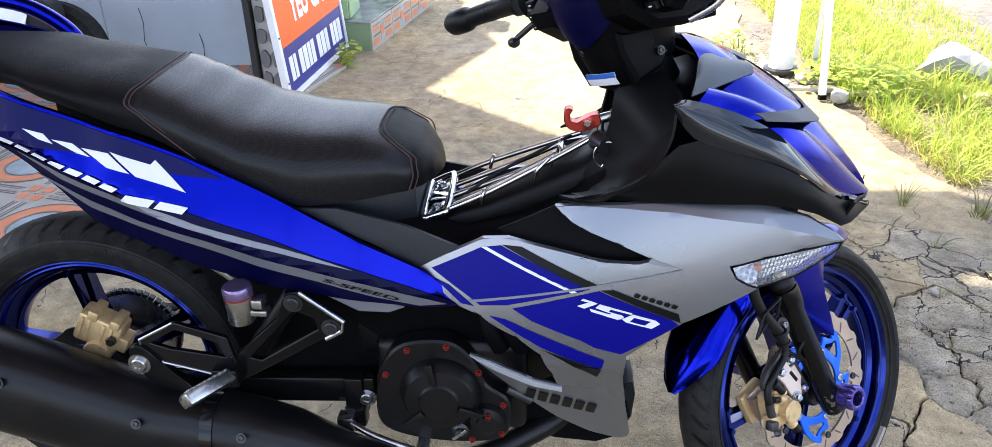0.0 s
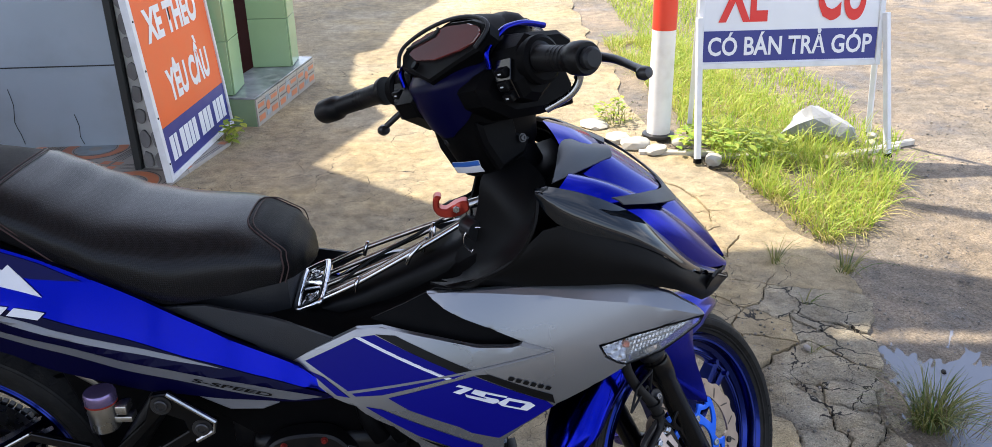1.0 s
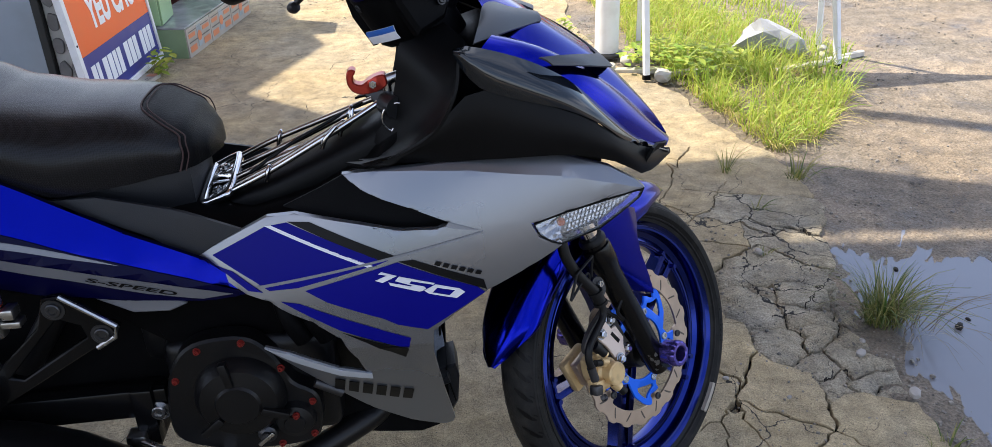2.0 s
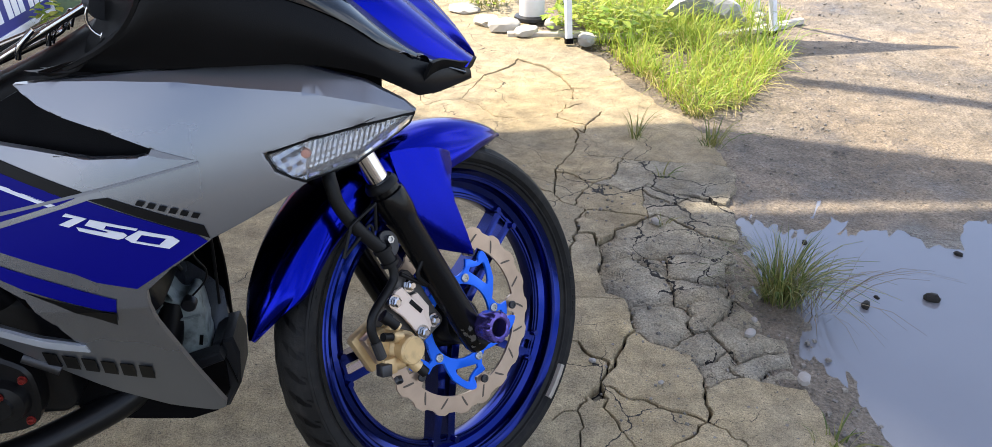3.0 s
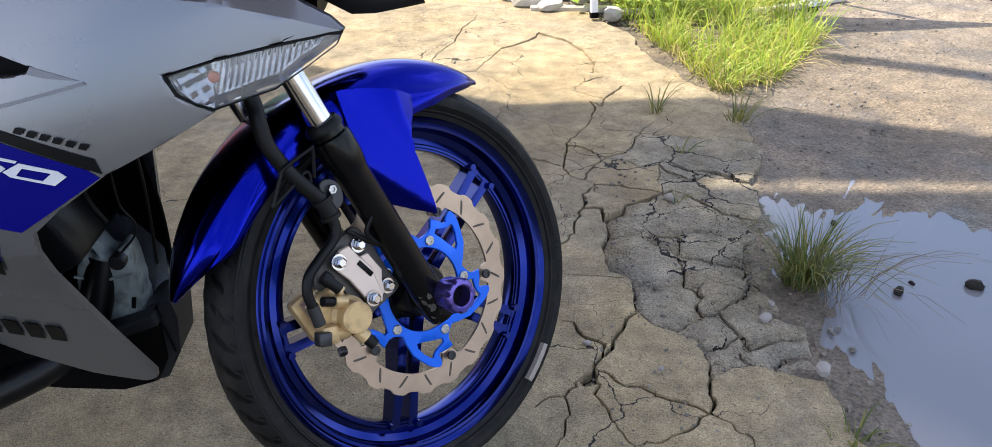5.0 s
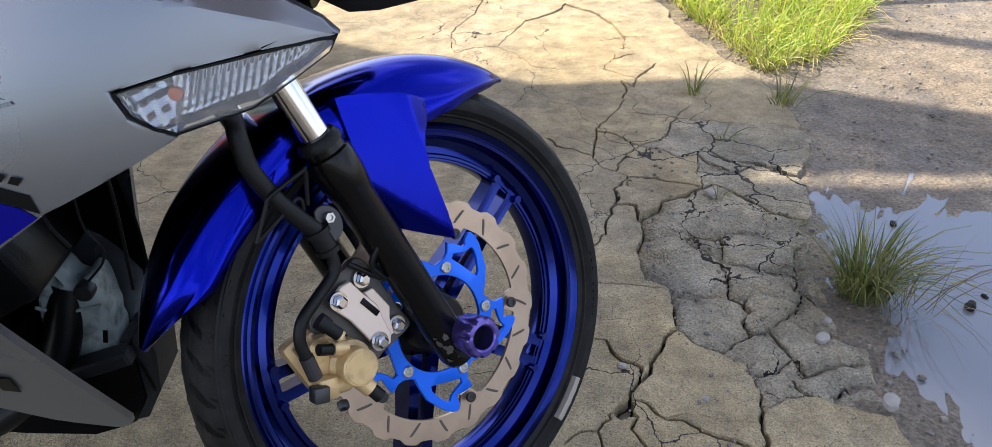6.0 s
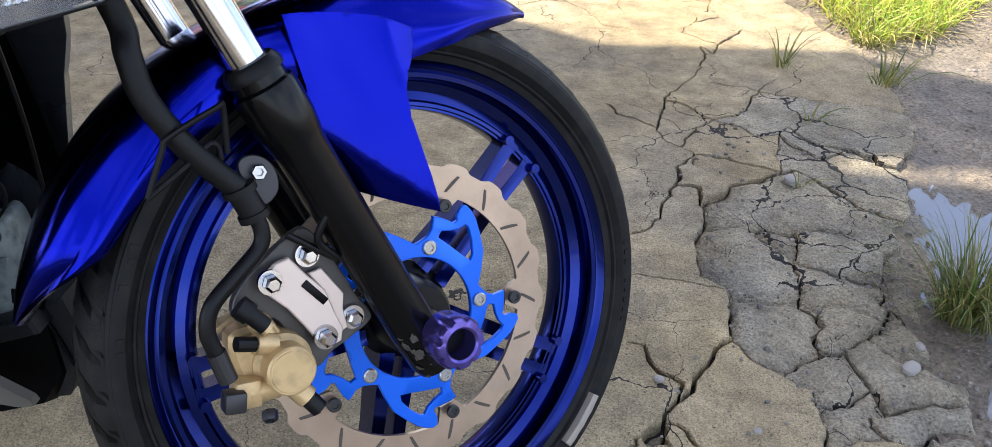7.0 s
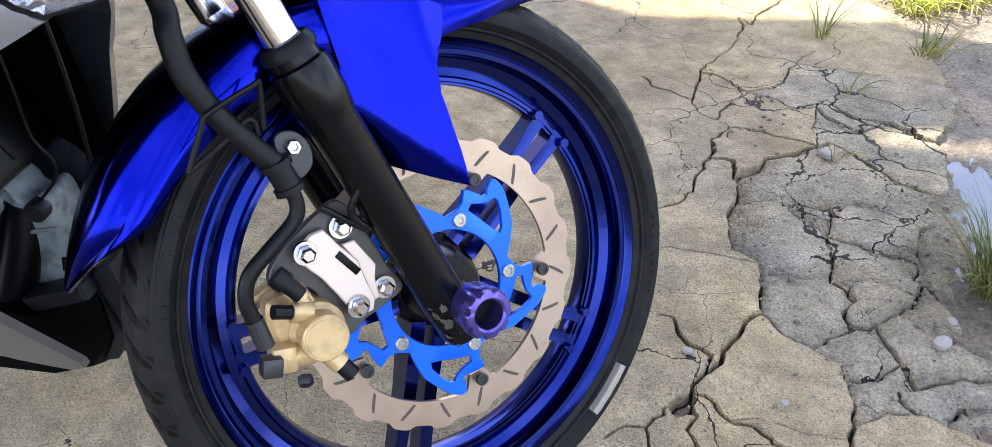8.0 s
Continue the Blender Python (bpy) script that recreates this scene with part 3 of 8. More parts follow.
part("slide_pin", join(tube([(-0.1195, -0.098, 0.124), (-0.1145, -0.100, 0.107)], 0.0068, 16, 2), tube([(-0.1215, -0.096, 0.131), (-0.1185, -0.098, 0.121)], 0.0088, 16, 2)), HOSE, caliper, "black rubber boot on a slide pin", 25)
part("pin_head", tube([(-0.1150, -0.1005, 0.108), (-0.1138, -0.102, 0.1035)], 0.0058, 14, 2), GOLD, caliper, "", 25)
part("bleed_cap", tube([(-0.139, -0.099, 0.109), (-0.128, -0.097, 0.099)], 0.0058, 14, 2), HOSE, caliper, "black rubber bleed cap", 25)
part("lower_boot", tube([(-0.1205, -0.099, 0.038), (-0.1180, -0.102, 0.024)], 0.0072, 16, 2), HOSE, caliper, "black rubber boot", 25)
bolt(caliper, (-0.148, -0.086, 0.041), (-0.5, -0.7, -0.5), 0.0062, 0.008, GUNMETAL, "bolt")
bracket = part("caliper_bracket", plate(smooth_outline([(-0.124, 0.124), (-0.108, 0.134), (-0.088, 0.139), (-0.062, 0.143), (-0.044, 0.140), (-0.040, 0.105), (-0.040, 0.072), (-0.038, 0.046), (-0.052, 0.042), (-0.080, 0.042), (-0.098, 0.040), (-0.102, 0.070), (-0.104, 0.096), (-0.126, 0.110)], 4), -0.074, -0.064, (), 0.001), BRACKET_GREY, bike, "", 25, STEER)
plate_ob = part("bracket_plate", plate([(-0.088, 0.134), (-0.081, 0.136), (-0.070, 0.1335), (-0.0665, 0.116), (-0.0605, 0.094), (-0.0640, 0.074), (-0.0655, 0.058), (-0.072, 0.050), (-0.084, 0.052), (-0.088, 0.064), (-0.0895, 0.080), (-0.0925, 0.100), (-0.0985, 0.118), (-0.100, 0.127), (-0.095, 0.134)], -0.085, -0.079, (), 0.0010), ALU_PLATE, bracket, "polished aluminium bracket plate", 25)
part("plate_wing", plate([(-0.064, 0.112), (-0.053, 0.109), (-0.049, 0.080), (-0.056, 0.070), (-0.061, 0.054), (-0.068, 0.054), (-0.064, 0.072), (-0.061, 0.092)], -0.0805, -0.0765, (), 0.0008), ALU_PLATE, plate_ob, "", 25)
part("badge", moved(block(-0.0125, 0.0125, -0.0862, -0.0848, -0.0032, 0.0032, 0.0006), Matrix.Translation((-0.0685, 0, 0.098)) @ Matrix.Rotation(radians(76), 4, "Y")), BLACK_DECAL, plate_ob, "black oval badge with illegible lettering")
for x, z, y in ((-0.056, 0.124, -0.076), (-0.092, 0.127, -0.0855), (-0.053, 0.057, -0.076), (-0.081, 0.062, -0.0855)):
    part("washer", moved(lathe([(0.004, -0.001), (0.0098, -0.001), (0.0102, 0.0008), (0.0102, 0.0018), (0.004, 0.0018)], 28, True), Matrix.Translation((x, y - 0.0012, z))), CHROME, bracket, "bright washer", 25)
    part("bolt", moved(lathe([(0, -0.0085), (0.0045, -0.0085), (0.0066, -0.0068), (0.0070, -0.001), (0, -0.001)], 6), Matrix.Translation((x, y - 0.002, z)) @ Matrix.Rotation(radians(17), 4, "Y")), CHROME, bracket, "zinc-plated hexagon bolt", 10)

# -- brake hose and its guides --
hose = part("brake_hose", tube([(-0.072, -0.10, 0.46), (-0.076, -0.10, 0.348), (-0.086, -0.105, 0.318), (-0.093, -0.105, 0.290), (-0.090, -0.105, 0.256), (-0.084, -0.105, 0.232), (-0.076, -0.105, 0.206)], 0.0088, 18, 6), HOSE, bike, "thick black brake hose", 50, STEER)
part("hose_lower", tube([(-0.076, -0.105, 0.190), (-0.078, -0.105, 0.172), (-0.087, -0.105, 0.161), (-0.113, -0.106, 0.154), (-0.137, -0.107, 0.147), (-0.150, -0.106, 0.132), (-0.154, -0.105, 0.112)], 0.0060, 16, 6), HOSE, hose)
part("grommet", join(tube([(-0.0755, -0.105, 0.203), (-0.0762, -0.105, 0.181)], 0.0100, 18, 2), tube([(-0.0750, -0.105, 0.207), (-0.0755, -0.105, 0.202)], 0.0125, 18, 2), tube([(-0.0762, -0.105, 0.186), (-0.0768, -0.105, 0.181)], 0.0118, 18, 2)), HOSE, hose, "", 25)
part("hose_end", tube([(-0.1535, -0.105, 0.116), (-0.158, -0.104, 0.092)], 0.0072, 14, 2), GUNMETAL, hose, "", 25)
part("banjo_bolt", moved(block(-0.008, 0.008, -0.110, -0.094, -0.008, 0.008, 0.002), Matrix.Translation((-0.164, 0, 0.075)) @ Matrix.Rotation(radians(35), 4, "Y")), GUNMETAL, hose, "dark banjo bolt", 25)
part("hose_clamp", plate(smooth_outline([(-0.068, 0.214), (-0.060, 0.221), (-0.049, 0.215), (-0.045, 0.202), (-0.050, 0.188), (-0.060, 0.183), (-0.068, 0.186)], 4), -0.100, -0.096, (), 0.0008), GUNMETAL, hose, "", 25)
bolt(hose, (-0.057, -0.100, 0.207), (0, -1, 0), 0.0062, 0.006, STEEL, "bolt")
part("cable_guide", join(tube([(-0.129, -0.112, 0.236), (-0.104, -0.115, 0.258), (-0.096, -0.116, 0.263), (-0.060, -0.115, 0.2625), (-0.055, -0.113, 0.260), (-0.068, -0.105, 0.231)], 0.0022, 10, 5), tube([(-0.129, -0.112, 0.236), (-0.091, -0.108, 0.240), (-0.075, -0.107, 0.243), (-0.071, -0.106, 0.238), (-0.074, -0.104, 0.229)], 0.0022, 10, 5)), HOSE, bike, "thin black wire cable guide", 30, STEER)
part("sensor_wire", tube([(-0.030, -0.10, 0.150), (-0.046, -0.094, 0.135), (-0.040, -0.09, 0.112), (-0.062, -0.085, 0.150)], 0.0032, 10, 5), HOSE, bike, "", 50, STEER)

# -- front mudguard --
# by angle round the axle: the crown's radius, the fold's radius and half width, the lower edge's radius and half width
CROWN = [(33, 0.300), (45, 0.300), (60, 0.299), (75, 0.297), (90, 0.297), (104, 0.301), (120, 0.306), (143, 0.3095)]
FOLD_R = [(33, 0.2985), (40, 0.284), (53, 0.266), (69, 0.268), (78, 0.277), (85, 0.286), (92, 0.289), (104, 0.285), (118, 0.281), (128, 0.281), (133, 0.284), (136, 0.293), (140, 0.303), (143, 0.309)]
FOLD_W = [(33, 0.005), (40, 0.027), (53, 0.045), (69, 0.055), (85, 0.058), (96, 0.055), (110, 0.053), (125, 0.050), (132, 0.047), (136, 0.034), (140, 0.018), (143, 0.004)]
EDGE_R = [(33, 0.2975), (41, 0.269), (53, 0.240), (64, 0.226), (72, 0.224), (80, 0.233), (90, 0.246), (104, 0.248), (116, 0.257), (126, 0.263), (130, 0.267), (133, 0.279), (136, 0.292), (140, 0.3025), (143, 0.3085)]
EDGE_W = [(33, 0.006), (41, 0.031), (53, 0.053), (64, 0.062), (72, 0.065), (85, 0.064), (96, 0.059), (110, 0.057), (125, 0.054), (131, 0.051), (133, 0.047), (136, 0.0345), (140, 0.0185), (143, 0.0045)]


def eased(table, a):
    """A table's value, averaged over a few degrees, so that the blade runs on without kinks."""
    reach = min(6.0 if a < 118 else 3.0, a - table[0][0], table[-1][0] - a)
    return sum(mix(table, a + reach * k / 4) * (5 - abs(k)) for k in range(-4, 5)) / 25


def guard(a0, a1, n):
    """The blade over the wheel: a rounded crown, a fold on either side, and flat cheeks below it."""
    rings = []
    for i in range(n + 1):
        a = a0 + (a1 - a0) * i / n
        rc, rf, wf, rs, ws = (eased(t, a) for t in (CROWN, FOLD_R, FOLD_W, EDGE_R, EDGE_W))
        half = []
        for k in range(9):
            u = k / 8
            half.append((wf * math.sin(u * math.pi / 2.25) / math.sin(math.pi / 2.25), rc - (rc - rf) * u ** 2.6))
        for k in range(1, 7):
            u = k / 6
            half.append((wf + (ws - wf) * u + 0.004 * math.sin(math.pi * u) * min(1, wf / 0.04), rf + (rs - rf) * u))
        ring = [(r * math.cos(radians(a)), -y, r * math.sin(radians(a))) for y, r in reversed(half)] + [(r * math.cos(radians(a)), y, r * math.sin(radians(a))) for y, r in half[1:]]
        rings.append(ring)
    bm = loft(rings, False, False)
    bmesh.ops.recalc_face_normals(bm, faces=bm.faces)
    bmesh.ops.solidify(bm, geom=bm.faces[:], thickness=-0.0030)
    return bm


mudguard = part("front_mudguard", guard(33, 143, 84), BLUE, bike, "glossy candy-blue front mudguard", 30, STEER)
LOBE = [(0.026, 0.286), (0.046, 0.277), (0.070, 0.263), (0.094, 0.247), (0.118, 0.224), (0.108, 0.207), (0.094, 0.197), (0.084, 0.186), (0.076, 0.166), (0.070, 0.135), (0.065, 0.108), (0.058, 0.083), (0.034, 0.108), (0.010, 0.135), (0.002, 0.152), (0.001, 0.178), (0.004, 0.212), (0.014, 0.232), (0.019, 0.255)]


def cheek(x, z):
    """The outer face of the lobe: nearly flat, turned in below a slanting fold and towards its front edge."""
    below = ((0.004 - x) * 0.110 + (0.198 - z) * 0.054) / 0.1225
    ahead = max(0.0, x - 0.085 - max(0.0, z - 0.2) * 0.3)
    return -0.0690 - 0.020 * (0.25 - z) + 0.42 * max(0.0, below) + 0.25 * ahead - 0.005 * max(0.0, 1 - ((x - 0.055) / 0.06) ** 2)


for s in (1, -1):
    part("mudguard_flank", panel(LOBE, lambda x, z: s * cheek(x, z), 0.004 * s, 0.006, 0.0, (), 0.0012), BLUE, mudguard, "", 24)

# -- front side fairing --
UPPER = [(0.250, 0.693), (0.305, 0.699), (0.390, 0.705), (0.474, 0.707), (0.545, 0.705), (0.617, 0.682), (0.655, 0.660), (0.668, 0.649), (0.609, 0.642), (0.551, 0.632), (0.503, 0.620), (0.513, 0.600), (0.545, 0.583), (0.500, 0.559), (0.439, 0.530), (0.390, 0.497), (0.359, 0.471), (0.357, 0.416), (0.370, 0.300), (0.384, 0.200), (0.380, 0.186), (0.366, 0.180), (0.313, 0.208), (0.250, 0.265), (0.204, 0.326), (0.160, 0.385), (0.116, 0.447), (0.150, 0.433), (0.213, 0.390), (0.256, 0.376), (0.246, 0.420), (0.228, 0.466), (0.191, 0.493), (0.154, 0.508), (0.135, 0.521), (0.099, 0.531), (0.067, 0.552), (0.030, 0.573), (0.067, 0.597), (0.140, 0.636), (0.180, 0.642), (0.219, 0.637), (0.267, 0.631), (0.324, 0.622), (0.372, 0.6225), (0.386, 0.626), (0.391, 0.631), (0.342, 0.650), (0.295, 0.665), (0.272, 0.676)]
fairing = flank("side_fairing", UPPER, side, SILVER, label="matt silver side fairing with blue and black graphics", thick=0.010, step=0.0125, bevel=0.002, smooth=16, folds=FOLD)
bpy.data.objects["side_fairing.001"].matrix_basis = Matrix.Translation((0.0, -0.070, 0.0))
decal("graphic", [(0.057, 0.581), (0.137, 0.624), (0.275, 0.574), (0.176, 0.544), (0.135, 0.538), (0.115, 0.550)], side, BLUE_DEEP, fairing, "dark blue parallelogram decal")
decal("graphic", [(0.146, 0.626), (0.168, 0.631), (0.288, 0.586), (0.304, 0.583), (0.283, 0.575)], side, BLUE_DEEP, fairing, "dark blue parallelogram decal")
decal("graphic", [(0.170, 0.632), (0.200, 0.633), (0.313, 0.589), (0.291, 0.584)], side, BLACK_DECAL, fairing, "black stripe decal")
decal("graphic", [(0.137, 0.6245), (0.146, 0.626), (0.283, 0.576), (0.275, 0.574)], side, WHITE_DECAL, fairing, "white line decal")
decal("graphic", [(0.186, 0.540), (0.273, 0.567), (0.316, 0.580), (0.424, 0.537), (0.434, 0.528), (0.351, 0.476), (0.310, 0.487), (0.290, 0.498), (0.215, 0.524)], side, BLUE_DEEP, fairing, "dark blue panel decal")
decal("graphic", [(0.318, 0.581), (0.338, 0.583), (0.433, 0.547), (0.437, 0.532), (0.424, 0.538)], side, BLACK_DECAL, fairing, "black stripe decal")
decal("graphic", [(0.150, 0.523), (0.175, 0.521), (0.270, 0.486), (0.326, 0.463), (0.322, 0.445), (0.230, 0.480)], side, BLUE_DEEP, fairing, "dark blue stripe decal")
decal("graphic", [(0.230, 0.479), (0.322, 0.444), (0.316, 0.422), (0.295, 0.441), (0.262, 0.462)], side, BLACK_DECAL, fairing, "black stripe decal", 0.0042)
decal("graphic", [(0.062, 0.567), (0.085, 0.561), (0.125, 0.535), (0.105, 0.536)], side, BLUE_DEEP, fairing, "dark blue sliver decal")
# flat grey wedge: shading painted on behind the inlet's tip
decal("groove_shade", [(0.390, 0.6318), (0.431, 0.6188), (0.402, 0.6215), (0.386, 0.6255)], side, GREY_DECAL, fairing, "flat grey wedge painted as shade behind the inlet", 0.0012)
decal("seam", [(0.117, 0.5435), (0.435, 0.6175), (0.437, 0.6155), (0.120, 0.540)], side, GREY_DECAL, fairing, "fine panel seam", 0.002)
part("fairing_inlet", panel([(0.160, 0.638), (0.215, 0.664), (0.262, 0.688), (0.33, 0.685), (0.45, 0.60), (0.30, 0.61)], lambda x, z: side(x, z) + 0.034, 0.004), BLACK_PLASTIC, bike, "black recessed inlet", 40)
part("chrome_trim", panel([(0.116, 0.449), (0.150, 0.435), (0.213, 0.392), (0.262, 0.377), (0.262, 0.362), (0.213, 0.374), (0.150, 0.415)], side, 0.006, 0.02, 0.003, (), 0.001), BRIGHT_SILVER, fairing, "bright silver edge trim", 40)

# -- turn signal --
LENS = [(0.506, 0.619), (0.551, 0.631), (0.609, 0.641), (0.655, 0.648), (0.667, 0.648), (0.661, 0.637), (0.632, 0.618), (0.602, 0.600), (0.545, 0.585), (0.530, 0.590), (0.514, 0.602)]
LENS_LOW = [(0.50, 0.585), (0.545, 0.585), (0.602, 0.600), (0.632, 0.618), (0.661, 0.637), (0.70, 0.66)]


def zigzag(u):
    return abs(u - math.floor(u + 0.5)) * 2


def lamp_bowl(x, z):
    """The silvered inside: a smooth bowl by the bulb, slanting prisms along the wedge, a plain lower facet."""
    low = z - mix(LENS_LOW, x)
    y = side(x, z) + 0.010 + max(0.0, 0.011 - low) * 1.1
    if x < 0.546:
        return side(x, z) + 0.006 + 0.45 * (z - 0.60) + 0.0016 * zigzag((x + 0.6 * z) / 0.013) + 0.0012 * zigzag((z - 0.4 * x) / 0.011)
    amp = min(1.0, (x - 0.546) / 0.012) * min(1.0, max(0.0, low - 0.008) / 0.006)
    return y + amp * (0.0018 * zigzag((x * 0.95 - z * 0.25) / 0.0052) + 0.0003 * zigzag((z - 0.25 * x) / 0.0075))


signal = flank("turn_signal", [(x * 0.985 + 0.0087, z * 0.96 + 0.0247) for x, z in LENS], lambda x, z: side(x, z) + 0.003, GLASS, label="clear wedge-shaped turn signal lens", thick=0.002, bevel=0.0006, lift=0.001)
flank("reflector", LENS, lamp_bowl, REFLECTOR, signal, "silvered prism-faced reflector", 0.002, 0, (), 0.00104, 0.0, True, 0)
flank("bezel", LENS, lambda x, z: side(x, z) - 0.0008, BLACK_DECAL, signal, "thin black bezel", 0.009, 0, [[((x - 0.583) * 0.978 + 0.5825, (z - 0.617) * 0.93 + 0.6165) for x, z in LENS]], 0.03, 0.0)
part("bulb", moved(lathe([(0, -0.004), (0.005, -0.003), (0.0065, 0.002), (0.005, 0.008), (0, 0.008)], 16), Matrix.Translation((0.546, side(0.546, 0.614) + 0.011, 0.613))), AMBER, signal, "amber bulb")

part("tyre_mark", plate([(0.2365 * math.cos(radians(a)), 0.2365 * math.sin(radians(a))) for a in range(-74, -59, 2)] + [(0.2445 * math.cos(radians(a)), 0.2445 * math.sin(radians(a))) for a in range(-60, -75, -2)], -0.0455, -0.036, (), 0.0006), material("pale_tyre_mark", (0.30, 0.27, 0.23), 0.5), front, "pale oval sidewall mark with illegible lettering")
# -- black core of the body, seen in the gaps --
spine("body_core", [(-0.56, 0.05, 0.78, 0.83), (-0.40, 0.09, 0.63, 0.78), (-0.25, 0.11, 0.53, 0.71), (-0.10, 0.115, 0.47, 0.645), (0.00, 0.115, 0.44, 0.63), (0.10, 0.115, 0.44, 0.605), (0.20, 0.12, 0.44, 0.635), (0.28, 0.125, 0.46, 0.68), (0.36, 0.12, 0.50, 0.77), (0.41, 0.11, 0.54, 0.845), (0.46, 0.115, 0.56, 0.860), (0.50, 0.11, 0.58, 0.835), (0.56, 0.10, 0.60, 0.77), (0.63, 0.08, 0.63, 0.70)], BLACK_PLASTIC, "black plastic inner body", 0.5)
spine("centre_tunnel", [(0.02, 0.05, 0.56, 0.608), (0.12, 0.055, 0.57, 0.638), (0.22, 0.06, 0.60, 0.682), (0.30, 0.07, 0.60, 0.726), (0.36, 0.075, 0.62, 0.80)], SATIN_BLACK, "black plastic centre tunnel", 0.55)
# inner leg shield: from the neck out to the head cowl
pair("leg_shield", [(0.290, -0.055, 0.698), (0.318, -0.065, 0.735), (0.334, -0.072, 0.790), (0.345, -0.070, 0.845), (0.40, -0.05, 0.865)], [(0.272, -0.150, 0.700), (0.310, -0.185, 0.708), (0.375, -0.200, 0.745), (0.410, -0.200, 0.800), (0.418, -0.188, 0.850)], SATIN_BLACK, (0.025, 0.0, -0.012), 0.004, label="black plastic leg shield")
pair("shield_edge", [(0.255, -0.150, 0.697), (0.36, -0.182, 0.706), (0.47, -0.20, 0.710), (0.56, -0.198, 0.708), (0.63, -0.182, 0.686), (0.672, -0.155, 0.655), (0.705, -0.115, 0.648), (0.742, -0.050, 0.640)], [(0.300, -0.180, 0.706), (0.375, -0.198, 0.752), (0.440, -0.201, 0.808), (0.551, -0.198, 0.772), (0.602, -0.186, 0.745), (0.655, -0.158, 0.704), (0.695, -0.120, 0.680), (0.740, -0.060, 0.655)], SATIN_BLACK, (0, -0.008, 0), 0.004, label="black plastic lower cowl")
# -- head cowl --
COWL_GREY = material("grey_cowl_plastic", (0.045, 0.047, 0.052), 0.42, vary=0.08, scale=9, bump=0.08, bump_scale=600, spec=0.4)
EYE_UP = [(0.410, -0.192, 0.860), (0.426, -0.190, 0.863), (0.468, -0.182, 0.851), (0.516, -0.172, 0.831), (0.567, -0.158, 0.799), (0.623, -0.134, 0.745), (0.675, -0.104, 0.694), (0.734, -0.066, 0.657)]
EYE_LOW = [(0.409, -0.195, 0.853), (0.418, -0.200, 0.838), (0.441, -0.203, 0.811), (0.485, -0.205, 0.794), (0.551, -0.200, 0.774), (0.602, -0.188, 0.747), (0.649, -0.162, 0.708), (0.732, -0.072, 0.652)]
pair("headlamp_trim", EYE_UP, EYE_LOW, SMOKED, (0.0, -0.013, 0.003), 0.005, label="smoked grey glossy headlamp trim", n=24, across=8)
TOP = [(0.440, 0.0, 0.905), (0.480, 0.0, 0.893), (0.517, 0.0, 0.874), (0.570, 0.0, 0.838), (0.631, 0.0, 0.794), (0.677, 0.0, 0.747), (0.728, 0.0, 0.688), (0.750, 0.0, 0.648)]
pair("cowl_side", [(0.446, -0.181, 0.856), (0.474, -0.177, 0.848), (0.516, -0.169, 0.830), (0.567, -0.155, 0.798), (0.623, -0.131, 0.744), (0.675, -0.101, 0.693), (0.736, -0.056, 0.656)], [(0.470, -0.112, 0.858), (0.510, -0.112, 0.846), (0.550, -0.105, 0.828), (0.600, -0.088, 0.797), (0.655, -0.062, 0.753), (0.705, -0.034, 0.703), (0.748, 0.0, 0.652)], BLUE, (0.004, -0.006, 0.008), 0.004, label="glossy blue head cowl")
pair("cowl_top", [(0.470, -0.112, 0.858), (0.510, -0.112, 0.846), (0.550, -0.105, 0.828), (0.600, -0.088, 0.797), (0.655, -0.062, 0.753), (0.705, -0.034, 0.703), (0.748, 0.0, 0.652)], TOP, BLUE, (0.002, -0.002, 0.008), 0.004, label="glossy blue head cowl")
pair("cowl_shoulder", [(0.438, -0.171, 0.861), (0.488, -0.120, 0.862), (0.545, -0.048, 0.858)], [(0.450, -0.116, 0.876), (0.469, -0.055, 0.890), (0.541, -0.006, 0.863)], COWL_GREY, (0.001, -0.001, 0.004), 0.003, label="grey plastic cowl shoulder", n=12)
WEDGE_UP = [(0.521, -0.190, 0.843), (0.552, -0.171, 0.839), (0.592, -0.120, 0.825), (0.619, -0.074, 0.812), (0.634, 0.0, 0.798)]
WEDGE_LOW = [(0.539, -0.189, 0.831), (0.567, -0.171, 0.824), (0.596, -0.148, 0.816), (0.645, -0.070, 0.791), (0.652, 0.0, 0.778)]
part("cowl_vent", strip(*[w + [(x, -y, z - 0.009) for x, y, z in reversed(w[:-1])] for w in (WEDGE_UP, WEDGE_LOW)], (0.001, 0.0, 0.001), 0.003), COWL_GREY, bike, "grey plastic wedge across the cowl", 40)
pair("nose_underside", [(0.672, -0.150, 0.655), (0.690, -0.120, 0.655), (0.720, -0.070, 0.645), (0.748, 0.0, 0.640)], [(0.690, -0.150, 0.690), (0.705, -0.120, 0.685), (0.735, -0.062, 0.664), (0.754, 0.0, 0.652)], BLACK_PLASTIC, (0, 0, 0), 0.004, label="black plastic nose", n=12)
for at, r in (((0.650, -0.150, 0.690), 0.016), ((0.672, -0.128, 0.684), 0.012)):
    part("projector_lens", moved(lathe([(0, -0.006), (r * 0.6, -0.009), (r * 0.8, -0.006), (r, -0.010), (r * 1.1, -0.006), (r * 1.1, 0.012), (0, 0.012)], 28), Matrix.Translation(at) @ Matrix.Rotation(radians(38), 4, "Z")), GLOSS_BLACK, bike, "small round black-rimmed lamp", 40)

